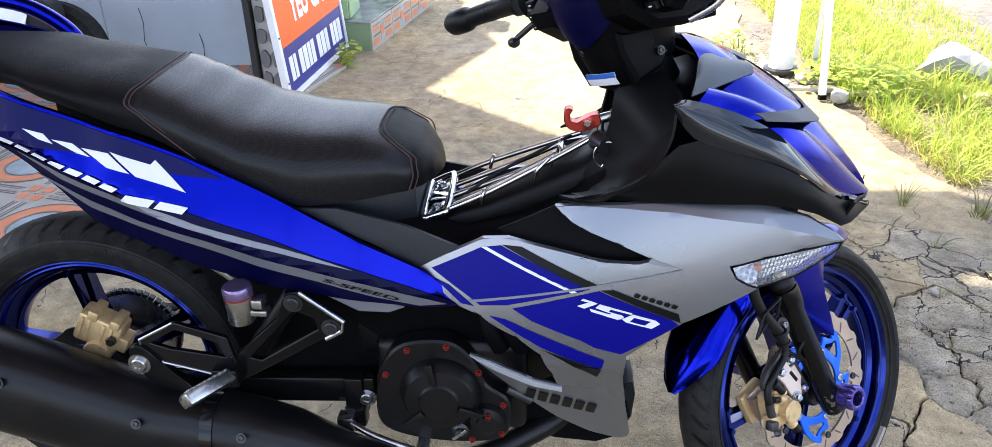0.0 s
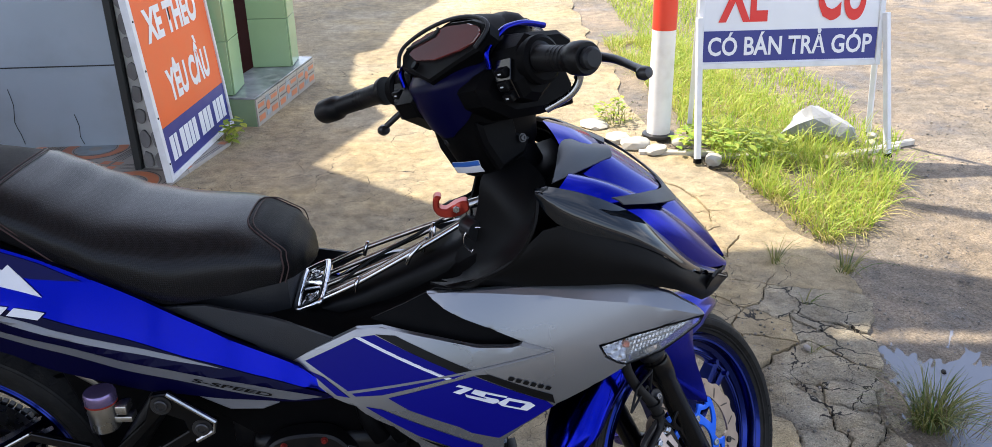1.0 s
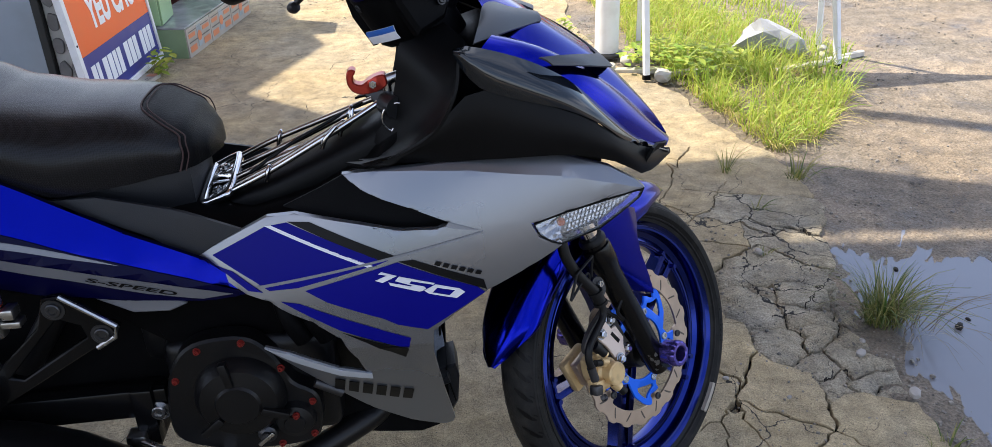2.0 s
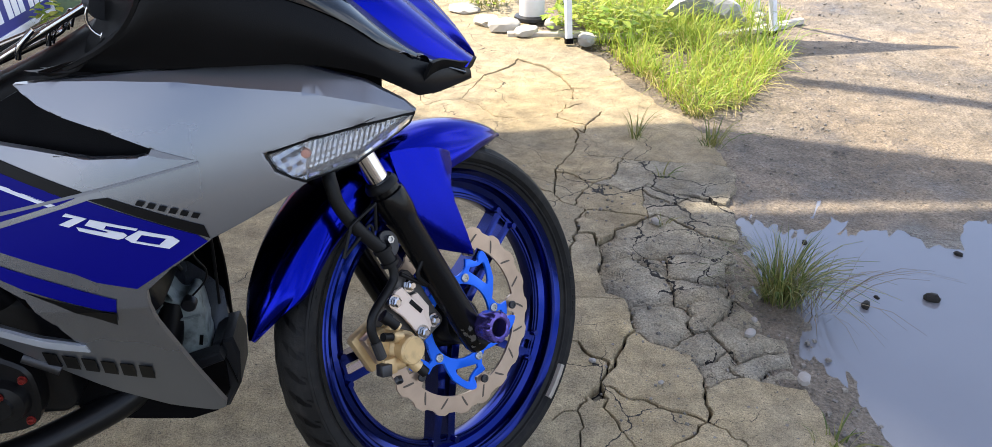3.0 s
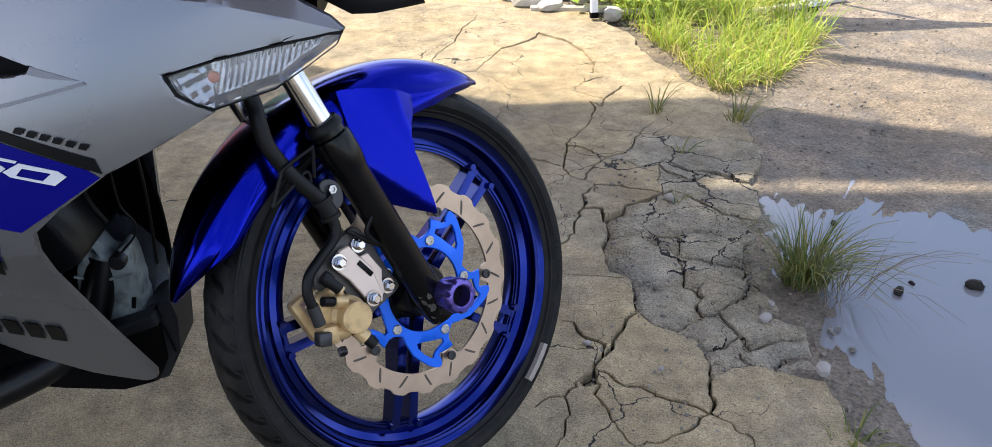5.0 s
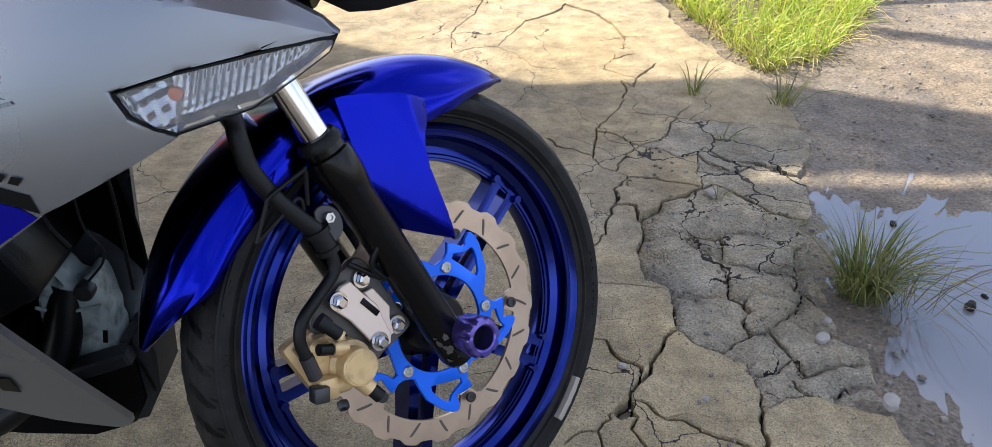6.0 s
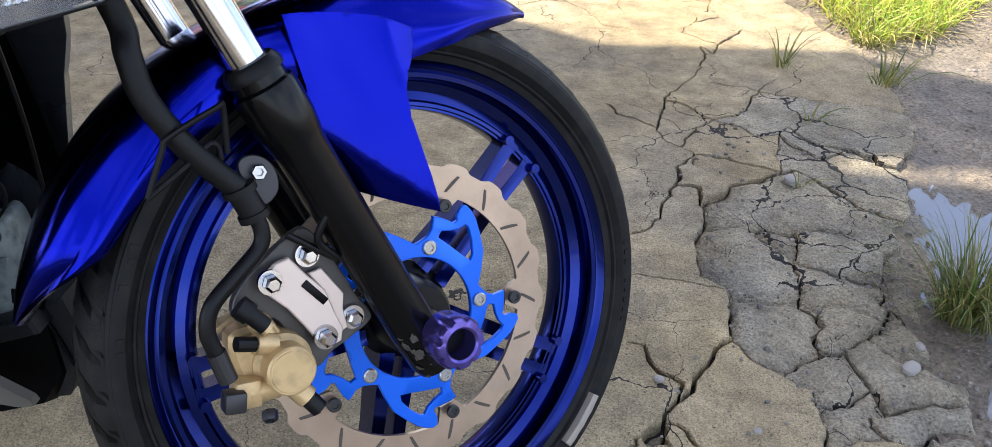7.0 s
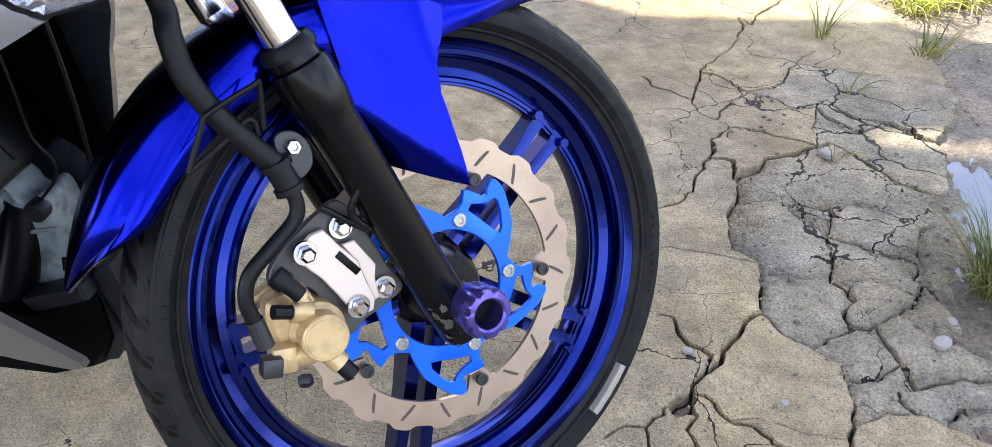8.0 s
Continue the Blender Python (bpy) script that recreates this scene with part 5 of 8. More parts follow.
lbl = part("warning_label", strip(LABEL_TOP, LABEL_LOW, (-0.002, 0, 0), 0.0008, 8, 2), WHITE_DECAL, cockpit, "white and blue paper warning label", 40)
part("label_band", strip([(x - 0.0012, y, z) for x, y, z in LABEL_TOP], [(x - 0.0016, y, z) for x, y, z in LABEL_MID], (-0.001, 0, 0), 0.0006, 8, 2), material("label_blue", (0.03, 0.12, 0.45), 0.4), lbl, "blue band with illegible print")
part("front_lamp", moved(lathe([(0, 0.0), (0.05, 0.0), (0.055, 0.02), (0.04, 0.03), (0, 0.034)], 28), Matrix.Translation((0.075, 0, 0.80)) @ Matrix.Rotation(radians(-90), 4, "Z")), GLASS, cockpit, "clear front lamp", 40)

part("steering_neck", moved(lathe([(0, 0.55), (0.058, 0.56), (0.052, 0.66), (0.050, 0.70), (0, 0.70)], 28), Matrix.Translation((-0.045, 0, 0)) @ Matrix.Rotation(radians(90), 4, "X")), BLACK_PLASTIC, cockpit, "", 50)
# -- luggage rack, hook and key at the tunnel --
RAIL_STEEL = material("tarnished_chrome", (0.34, 0.31, 0.28), 0.22, 1.0, vary=0.25, scale=40)
RAILS = [
    [(0.050, -0.055, 0.622), (0.076, -0.055, 0.632), (0.142, -0.053, 0.662), (0.243, -0.048, 0.716), (0.302, -0.040, 0.748)],
    [(0.066, -0.018, 0.634), (0.130, -0.018, 0.659), (0.195, -0.018, 0.685), (0.246, -0.018, 0.706)],
    [(0.068, 0.020, 0.638), (0.144, 0.020, 0.668), (0.200, 0.020, 0.692), (0.250, 0.020, 0.715)],
    [(0.050, 0.052, 0.634), (0.074, 0.052, 0.646), (0.133, 0.050, 0.672), (0.220, 0.046, 0.704), (0.290, 0.034, 0.732)]]
rack_ob = part("luggage_rack", tube(RAILS[0], 0.0046, 12, 6), CHROME, bike, "polished wire luggage rack between seat and leg shield", 50)
for p in RAILS[1:]:
    part("rack_rail", tube(p, 0.0046, 12, 6), RAIL_STEEL, rack_ob, "tarnished chrome rail", 50)
part("rack_rail", tube([(x + 0.004, y + 0.012, z + 0.004) for x, y, z in RAILS[0][1:4]], 0.0040, 10, 6), RAIL_STEEL, rack_ob, "tarnished chrome rail", 50)
for x, y, z in ((0.128, -0.054, 0.655), (0.135, 0.051, 0.672), (0.240, -0.020, 0.706), (0.252, 0.018, 0.716)):
    part("rail_clip", tube([(x, y - 0.006, z - 0.010), (x + 0.003, y - 0.007, z + 0.004), (x + 0.006, y, z + 0.011), (x + 0.005, y + 0.007, z + 0.004), (x, y + 0.006, z - 0.010)], 0.0032, 10, 5), CHROME, rack_ob, "bright wire clip", 50)
part("rail_loop", tube([(0.246, -0.018, 0.706), (0.256, -0.018, 0.712), (0.258, 0.0, 0.719), (0.258, 0.020, 0.722), (0.250, 0.020, 0.715)], 0.0036, 10, 5), CHROME, rack_ob, "bright wire loop", 50)
part("rack_foot", join(tube([(0.040, -0.062, 0.618), (0.030, -0.052, 0.618), (0.030, 0.045, 0.628), (0.040, 0.058, 0.632), (0.062, 0.058, 0.642), (0.072, 0.046, 0.645), (0.072, -0.050, 0.632), (0.062, -0.062, 0.627), (0.040, -0.062, 0.618)], 0.0066, 12, 5), block(0.036, 0.068, -0.012, 0.012, 0.622, 0.634, 0.003)), CHROME, rack_ob, "chromed rack foot", 50)
for y, z in ((-0.038, 0.624), (0.034, 0.632)):
    part("foot_plate", moved(block(-0.014, 0.014, -0.016, 0.016, -0.002, 0.002, 0.001), Matrix.Translation((0.051, y, z)) @ Matrix.Rotation(radians(-24), 4, "Y")), CHROME, rack_ob)
    bolt(rack_ob, (0.050, y, z + 0.003), (-0.38, 0, 0.92), 0.006, 0.005, STEEL, "bolt", washer=0.009)
part("elastic_strap", tube([(0.272, 0.030, 0.728), (0.22, 0.012, 0.706), (0.16, -0.005, 0.680), (0.10, -0.030, 0.648)], 0.0030, 8, 5), HOSE, rack_ob, "thin dark strap", 50)
part("brace", tube([(0.215, -0.058, 0.690), (0.222, -0.062, 0.706), (0.238, -0.056, 0.722)], 0.0036, 10, 4), CHROME, rack_ob, "bright wire brace", 50)
hook = part("bag_hook", plate(smooth_outline([(0.262, 0.800), (0.268, 0.806), (0.275, 0.803), (0.271, 0.795), (0.272, 0.786), (0.282, 0.783), (0.292, 0.789), (0.305, 0.795), (0.316, 0.795), (0.318, 0.780), (0.303, 0.772), (0.285, 0.768), (0.270, 0.772), (0.262, 0.784)], 3), -0.062, -0.040, (), 0.002), RED_ANOD, bike, "red anodised folding bag hook", 40)
bolt(hook, (0.298, -0.062, 0.783), (0, -1, 0), 0.006, 0.003, STEEL)
part("hook_mount", join(tube([(0.315, -0.05, 0.785), (0.335, -0.048, 0.790)], 0.008, 14, 2), tube([(0.318, -0.05, 0.783), (0.318, -0.05, 0.755)], 0.006, 12, 2)), STEEL, hook)
key = part("key_ring", join(*[tube([(0.330 + r * math.cos(a), -0.083, zc + r * math.sin(a)) for a in [2 * math.pi * i / 24 for i in range(25)]], 0.0018, 8, 1, False) for r, zc in ((0.022, 0.738), (0.010, 0.715))]), CHROME, bike, "steel key ring hanging at the ignition", 50)
part("ignition_lock", moved(lathe([(0, -0.012), (0.016, -0.012), (0.018, 0.0), (0.018, 0.02), (0, 0.02)], 28), Matrix.Translation((0.325, -0.072, 0.752)) @ Matrix.Rotation(radians(25), 4, "Z")), GUNMETAL, bike, "ignition lock", 40)

# -- rear wheel, drive, swing arm --
REAR = pose(-0.615, 0, 0.300)
rear = wheel("rear_wheel", bike, REAR, 0.229, 0.300, 0.046, [100 + 72 * k for k in range(5)], "anodised blue five-spoke alloy rear wheel", 44)
part("brake_disc", wave_disc(0.108, 8, 0.003, 0.075, 0.008, 10, 0.004, -0.082), GUNMETAL, rear, "dark rear brake disc", 30)
part("sprocket", lathe([(0.040, 0.074), (0.086, 0.074), (0.089, 0.077), (0.086, 0.080), (0.040, 0.080)], 48, True), STEEL, rear, "steel sprocket", 30)
chain = bmesh.new()
for i in range(44):
    a = 2 * math.pi * i / 44
    join(chain, moved(block(-0.0055, 0.0055, 0.070, 0.084, -0.004, 0.004, 0.0015, 1), Matrix.Rotation(a, 4, "Y") @ Matrix.Translation((0, 0, 0.092))))
part("chain", chain, DARK_METAL, rear, "oily black drive chain", 30)
swing = part("swing_arm", join(*[moved(block(-0.30, 0.26, -0.016, 0.016, -0.026, 0.026, 0.006), Matrix.Translation((-0.34, y, 0.308)) @ Matrix.Rotation(radians(-1), 4, "Y")) for y in (-0.112, 0.112)], block(-0.13, -0.09, -0.11, 0.11, 0.28, 0.335, 0.008)), FORK_BLACK, bike, "black box-section swing arm", 40)
bolt(swing, (-0.095, -0.130, 0.300), (0, -1, 0), 0.012, 0.010, STEEL, "pivot_bolt", washer=0.017)
bolt(swing, (-0.615, -0.130, 0.300), (0, -1, 0), 0.012, 0.010, STEEL, "axle_nut", washer=0.018)
rc = part("rear_caliper", join(moved(block(-0.045, 0.035, -0.022, 0.022, -0.030, 0.030, 0.007), Matrix.Rotation(radians(28), 4, "Y")), moved(lathe([(0, -0.030), (0.022, -0.030), (0.024, -0.027), (0.024, 0.01), (0, 0.01)], 28), Matrix.Translation((-0.012, 0, -0.035))), moved(block(-0.03, -0.012, -0.024, 0.02, 0.022, 0.042, 0.003), Matrix.Rotation(radians(28), 4, "Y")), moved(block(0.010, 0.028, -0.024, 0.02, 0.022, 0.040, 0.003), Matrix.Rotation(radians(28), 4, "Y")), moved(block(0.03, 0.05, -0.02, 0.015, -0.020, 0.010, 0.003), Matrix.Rotation(radians(28), 4, "Y"))), GOLD, bike, "gold anodised rear brake caliper", 35, pose(-0.560, -0.105, 0.418))
for x0 in (-0.038, -0.026, 0.000, 0.014):
    part("caliper_rib", moved(block(x0, x0 + 0.006, -0.0255, -0.018, -0.022, 0.024, 0.0015), Matrix.Rotation(radians(28), 4, "Y")), GOLD, rc)
bolt(rc, (0.022, -0.024, -0.008), (0, -1, 0), 0.009, 0.010, GUNMETAL)
part("rear_hugger", strip([(-0.56, -0.05, 0.615), (-0.44, -0.055, 0.568), (-0.345, -0.06, 0.485), (-0.30, -0.06, 0.40)], [(-0.56, 0.05, 0.615), (-0.44, 0.055, 0.568), (-0.345, 0.06, 0.485), (-0.30, 0.06, 0.40)], (0.012, 0, 0.012), 0.005), BLACK_PLASTIC, bike, "black rear hugger", 50)
part("hugger_bar", moved(block(-0.050, 0.050, -0.004, 0.004, -0.005, 0.005, 0.002), Matrix.Translation((-0.335, -0.125, 0.560)) @ Matrix.Rotation(radians(38), 4, "Y")), STEEL, bike, "bright metal strip")

part("rear_inner_fender", plate([(-0.44, 0.66), (-0.30, 0.60), (-0.08, 0.55), (-0.05, 0.33), (-0.20, 0.300), (-0.325, 0.310), (-0.345, 0.42), (-0.38, 0.545)], -0.085, 0.085, (), 0.006), BLACK_PLASTIC, bike, "black inner rear fender", 40)
part("shock_absorber", join(moved(lathe([(0, -0.09), (0.020, -0.09), (0.020, 0.09), (0, 0.09)], 24), Matrix.Translation((-0.235, -0.105, 0.455)) @ Matrix.Rotation(radians(35), 4, "Y") @ Matrix.Rotation(radians(90), 4, "X"))), DARK_METAL, bike, "dark shock absorber", 40)

# -- exhaust --
MUF = [(-0.900, 0.055, 0.075, 0.455), (-0.885, 0.066, 0.088, 0.449), (-0.70, 0.070, 0.090, 0.380), (-0.58, 0.070, 0.088, 0.338), (-0.43, 0.068, 0.084, 0.283), (-0.27, 0.064, 0.078, 0.258), (-0.20, 0.058, 0.066, 0.246), (-0.12, 0.042, 0.046, 0.226), (-0.04, 0.030, 0.032, 0.212)]
exhaust = part("exhaust", loft([rounded(w, h, -0.205, cz, x, 0.8, 36) for x, w, h, cz in MUF]), DARK_METAL, bike, "matt black exhaust silencer", 50)
part("header_pipe", tube([(-0.05, -0.200, 0.212), (0.06, -0.17, 0.190), (0.16, -0.10, 0.185), (0.26, -0.04, 0.22), (0.30, 0.0, 0.32)], 0.022, 20, 6), DARK_METAL, exhaust, "dark header pipe", 50)
for x, z in ((-0.656, 0.420), (-0.443, 0.345), (-0.271, 0.322)):
    bolt(exhaust, (x, -0.272, z), (0, -0.9, 0.4), 0.0055, 0.005, GUNMETAL, "bolt", washer=0.0085)
part("silencer_strap", loft([rounded(w + 0.004, h + 0.004, -0.205, cz, x, 0.8, 36) for x, w, h, cz in ((-0.345, 0.066, 0.081, 0.270), (-0.325, 0.066, 0.081, 0.266))]), GLOSS_BLACK, exhaust, "", 50)
part("silencer_bracket", plate(smooth_outline([(-0.47, 0.435), (-0.445, 0.445), (-0.41, 0.405), (-0.37, 0.36), (-0.40, 0.350), (-0.45, 0.385)], 3), -0.20, -0.185, (), 0.001), FORK_BLACK, exhaust)
bolt(exhaust, (-0.455, -0.200, 0.412), (0, -1, 0), 0.013, 0.008, STEEL, "bolt", washer=0.019)

# -- foot rests --
FB = -0.188
bracket_r = part("footrest_bracket", plate([(-0.195, 0.545), (-0.170, 0.548), (-0.100, 0.492), (-0.108, 0.472), (-0.140, 0.460), (-0.285, 0.375), (-0.318, 0.378), (-0.322, 0.398), (-0.212, 0.498)], FB, FB + 0.014, [[(-0.182, 0.512), (-0.152, 0.498), (-0.148, 0.478), (-0.250, 0.415), (-0.268, 0.420)]], 0.002), FORK_BLACK, bike, "black cast footrest bracket", 35)
for x, z in ((-0.182, 0.528), (-0.125, 0.483)):
    bolt(bracket_r, (x, FB, z), (0, -1, 0), 0.011, 0.006, GUNMETAL, "bolt", washer=0.016)
part("bright_edge", tube([(-0.170, FB - 0.002, 0.549), (-0.103, FB - 0.002, 0.495), (-0.108, FB - 0.002, 0.478), (-0.135, FB - 0.002, 0.462)], 0.004, 8, 3, False), STEEL, bracket_r, "bare metal edge")
guard_ob = part("heel_guard", plate([(-0.448, 0.455), (-0.386, 0.490), (-0.300, 0.462), (-0.290, 0.402), (-0.320, 0.388), (-0.450, 0.422)], FB - 0.006, FB + 0.004, [[(-0.432, 0.449), (-0.386, 0.476), (-0.318, 0.453), (-0.308, 0.424), (-0.400, 0.438)]], 0.001), GLOSS_BLACK, bike, "black heel guard", 35)
part("bright_edge", tube([(-0.386, FB - 0.006, 0.490), (-0.449, FB - 0.006, 0.456), (-0.451, FB - 0.006, 0.422), (-0.320, FB - 0.006, 0.387)], 0.0026, 8, 3, False), STEEL, guard_ob, "bare metal edge")
peg_ob = part("foot_peg", block(-0.015, 0.015, -0.095, 0.0, -0.011, 0.011, 0.005), STEEL, bike, "bare aluminium foot peg with grip ribs", 35, pose(-0.300, -0.205, 0.395, -8, -42, -22))
for i in range(8):
    part("grip_rib", moved(block(-0.0165, 0.0165, -0.003, 0.003, 0.010, 0.0135, 0.001, 1), Matrix.Translation((0, -0.012 - 0.0105 * i, 0))), STEEL, peg_ob)
part("peg_joint", block(-0.330, -0.285, -0.215, -0.180, 0.375, 0.412, 0.006), FORK_BLACK, bike, "", 35)
part("frame_bar", plate([(-0.205, 0.566), (-0.165, 0.566), (-0.020, 0.520), (-0.004, 0.508), (-0.030, 0.498), (-0.080, 0.500), (-0.160, 0.545)], -0.166, -0.158, (), 0.002), GREY_DECAL, bike, "satin grey frame trim", 35)

# -- brake fluid cup --
cup = part("fluid_cup", moved(lathe([(0, -0.036), (0.019, -0.036), (0.0215, -0.033), (0.0215, -0.006), (0.0225, -0.004), (0.0225, 0.010), (0, 0.010)], 36), Matrix.Rotation(radians(90), 4, "X")), STEEL, bike, "polished metal brake fluid cup", 40, pose(-0.262, -0.205, 0.540))
part("cup_lid", moved(lathe([(0, 0.013), (0.0235, 0.013), (0.0235, 0.026), (0.0215, 0.030), (0.018, 0.0305), (0, 0.030)], 36), Matrix.Rotation(radians(90), 4, "X")), LID_PURPLE, cup, "purple anodised lid")
part("cup_ring", moved(lathe([(0.021, 0.009), (0.0235, 0.010), (0.0235, 0.0125), (0.021, 0.013)], 36, True), Matrix.Rotation(radians(90), 4, "X")), RED_ANOD, cup, "red seal ring")
part("cup_clamp", join(block(0.018, 0.045, -0.010, 0.012, -0.022, -0.012, 0.002), block(0.022, 0.040, -0.012, 0.014, -0.008, 0.008, 0.003)), STEEL, cup)

# -- engine --
engine = part("engine_block", join(block(-0.06, 0.20, -0.125, 0.125, 0.225, 0.415, 0.02, 3), block(-0.10, 0.05, -0.09, 0.09, 0.36, 0.46, 0.02), moved(block(-0.07, 0.07, -0.075, 0.075, -0.06, 0.09, 0.01), Matrix.Translation((0.21, 0, 0.37)) @ Matrix.Rotation(radians(62), 4, "Y"))), DARK_METAL, bike, "black-painted single-cylinder engine", 40)


def cover(x, z, r, y0, y1, name, mat=DARK_METAL, label=""):
    return part(name, moved(lathe([(0, y1), (r * 0.45, y1), (r * 0.50, y1 + 0.004), (r * 0.82, y1 + 0.008), (r * 0.95, y1 + 0.020), (r, y1 + 0.03), (r, y0), (0, y0)], 56), Matrix.Translation((x, 0, z))), mat, engine, label, 30)


clutch = cover(0.056, 0.335, 0.070, -0.10, -0.190, "clutch_cover", DARK_METAL, "black clutch cover")
for k in range(3):
    a = radians(20 + 120 * k)
    part("cover_rib", moved(block(0.036, 0.078, -0.191, -0.178, -0.006, 0.006, 0.002), Matrix.Translation((0.056, 0, 0.335)) @ Matrix.Rotation(a, 4, "Y")), DARK_METAL, clutch)
part("case_rim", plate(smooth_outline([(-0.058, 0.300), (-0.046, 0.375), (-0.014, 0.424), (0.036, 0.438), (0.084, 0.432), (0.116, 0.396), (0.136, 0.350), (0.172, 0.318), (0.166, 0.246), (0.11, 0.228), (0.02, 0.232), (-0.045, 0.255)], 4), -0.158, -0.12, (), 0.004), DARK_METAL, engine, "black crankcase cover", 35)
for x, z in ((0.004, 0.420), (0.070, 0.428), (-0.036, 0.370), (0.122, 0.378), (0.106, 0.236), (0.137, 0.300), (0.158, 0.250), (0.162, 0.312)):
    bolt(engine, (x, -0.158 if x != 0.137 else -0.176, z), (0, -1, 0), 0.0045, 0.006, RED_BOLT, "red_bolt", "red anodised cover bolt", washer=0.0058)
pump = cover(0.133, 0.283, 0.034, -0.12, -0.178, "pump_cover", DARK_METAL, "black water pump cover")
plug = cover(0.087, 0.262, 0.018, -0.15, -0.176, "filler_plug", GUNMETAL, "slotted oil plug")
part("plug_slot", moved(block(-0.016, 0.016, -0.181, -0.176, -0.003, 0.003, 0.001), Matrix.Translation((0.087, 0, 0.262)) @ Matrix.Rotation(radians(-40), 4, "Y")), STEEL, plug)
for x0 in (0.13, 0.165, 0.20):
    part("cylinder_pipe", tube([(x0, -0.10, 0.50), (x0 + 0.01, -0.13, 0.455), (x0 + 0.03, -0.13, 0.41)], 0.017, 16, 4), BLACK_PLASTIC, engine, "", 50)
part("side_pod", join(block(0.19, 0.225, -0.15, -0.12, 0.32, 0.335, 0.004), tube([(0.17, -0.155, 0.345), (0.21, -0.155, 0.322)], 0.009, 14, 2)), GUNMETAL, engine)
part("kick_linkage", join(tube([(-0.12, -0.14, 0.255), (-0.06, -0.17, 0.245), (0.01, -0.18, 0.225)], 0.006, 12, 3), block(-0.135, -0.105, -0.15, -0.12, 0.235, 0.265, 0.004), moved(lathe([(0, -0.02), (0.012, -0.02), (0.012, 0.02), (0, 0.02)], 20), Matrix.Translation((0.02, -0.17, 0.225)))), STEEL, engine, "bare metal brake pedal linkage", 40)
part("engine_mount", join(block(-0.12, -0.085, -0.135, -0.105, 0.235, 0.34, 0.006), block(-0.14, -0.10, -0.11, 0.11, 0.20, 0.24, 0.01)), FORK_BLACK, engine)
part("side_stand", join(tube([(-0.02, 0.12, 0.23), (0.02, 0.18, 0.10), (0.03, 0.225, 0.012)], 0.010, 14, 3), block(0.0, 0.07, 0.20, 0.25, 0.002, 0.010, 0.002)), FORK_BLACK, bike, "black side stand", 40)
# the body, engine and exhaust sit a little ahead, up and to the right on the rolling frame; the handlebar with them
for ob in bike.children:
    if ob.name.startswith("side_stand") or (ob.matrix_basis.translation - STEER.translation).length < 1e-4:
        continue
    middle = sum(v.co.x for v in ob.data.vertices) / len(ob.data.vertices) + ob.matrix_basis.translation.x
    back = max(0.0, min(1.0, (0.10 - middle) / 0.25))
    on_ground = ob.name.startswith("rear_wheel")
    ob.matrix_basis = Matrix.Translation((0.0055 + 0.015 * back, -0.013 + 0.004 * back, 0.0 if on_ground else 0.011 - 0.004 * back)) @ ob.matrix_basis
cockpit.matrix_basis = Matrix.Translation((0.008, -0.004, 0.004)) @ cockpit.matrix_basis

# -- belly fairing, radiator and coolant tank --
part("belly_cowl", loft([[(x, s * w, z) for s, z in ((-1, zt), (-1, zb + 0.012), (-0.6, zb), (0.6, zb), (1, zb + 0.012), (1, zt))] for x, w, zb, zt in ((0.185, 0.080, 0.180, 0.27), (0.26, 0.078, 0.165, 0.255), (0.33, 0.068, 0.150, 0.235), (0.362, 0.052, 0.148, 0.240), (0.382, 0.040, 0.178, 0.270))]), BLACK_PLASTIC, bike, "black plastic belly cowl", 35)
part("front_inner_cowl", loft([[(x, s * w, z) for s, z in ((-1, zt), (-1, zb), (1, zb), (1, zt))] for x, w, zb, zt in ((0.240, 0.060, 0.25, 0.56), (0.275, 0.062, 0.25, 0.58))]), BLACK_PLASTIC, bike, "black inner front cowl", 35)
part("radiator", block(0.250, 0.275, -0.075, 0.085, 0.300, 0.520, 0.004), BLACK_PLASTIC, bike, "black radiator behind the wheel", 35)
part("radiator_shroud", strip([(0.355, 0.052, 0.56), (0.372, 0.055, 0.45), (0.385, 0.052, 0.36), (0.384, 0.050, 0.26)], [(0.270, 0.085, 0.56), (0.270, 0.085, 0.45), (0.270, 0.085, 0.36), (0.270, 0.085, 0.26)], (0, 0.01, 0), 0.004), BLACK_PLASTIC, bike, "black plastic shroud beside the radiator", 35)
TANK = smooth_outline([(0.296, 0.334), (0.304, 0.354), (0.318, 0.356), (0.327, 0.340), (0.338, 0.336), (0.346, 0.346), (0.356, 0.342), (0.360, 0.316), (0.360, 0.280), (0.358, 0.244), (0.330, 0.236), (0.296, 0.230), (0.284, 0.290)], 3)
tank = part("coolant_tank", plate(TANK, -0.028, 0.020, [smooth_outline([(0.305, 0.338), (0.309, 0.346), (0.316, 0.347), (0.319, 0.340), (0.312, 0.335)], 2)], 0.004), SPONGE_WHITE, bike, "grimy translucent coolant tank", 50)
part("tank_cap", moved(lathe([(0, -0.012), (0.009, -0.012), (0.0105, -0.010), (0.0105, 0.004), (0, 0.004)], 20), Matrix.Translation((0.346, -0.028, 0.334))), GUNMETAL, tank, "dark filler cap")
part("tank_mark", moved(block(-0.0025, 0.0025, -0.0012, 0.001, -0.008, 0.008), Matrix.Translation((0.352, -0.0290, 0.270)) @ Matrix.Rotation(radians(12), 4, "Y")), BLACK_DECAL, tank, "small dark level mark")
part("tank_rib", tube([(0.286, -0.029, 0.312), (0.318, -0.030, 0.306), (0.358, -0.029, 0.312)], 0.0022, 8, 4), SPONGE_WHITE, tank, "moulded rib round the tank")
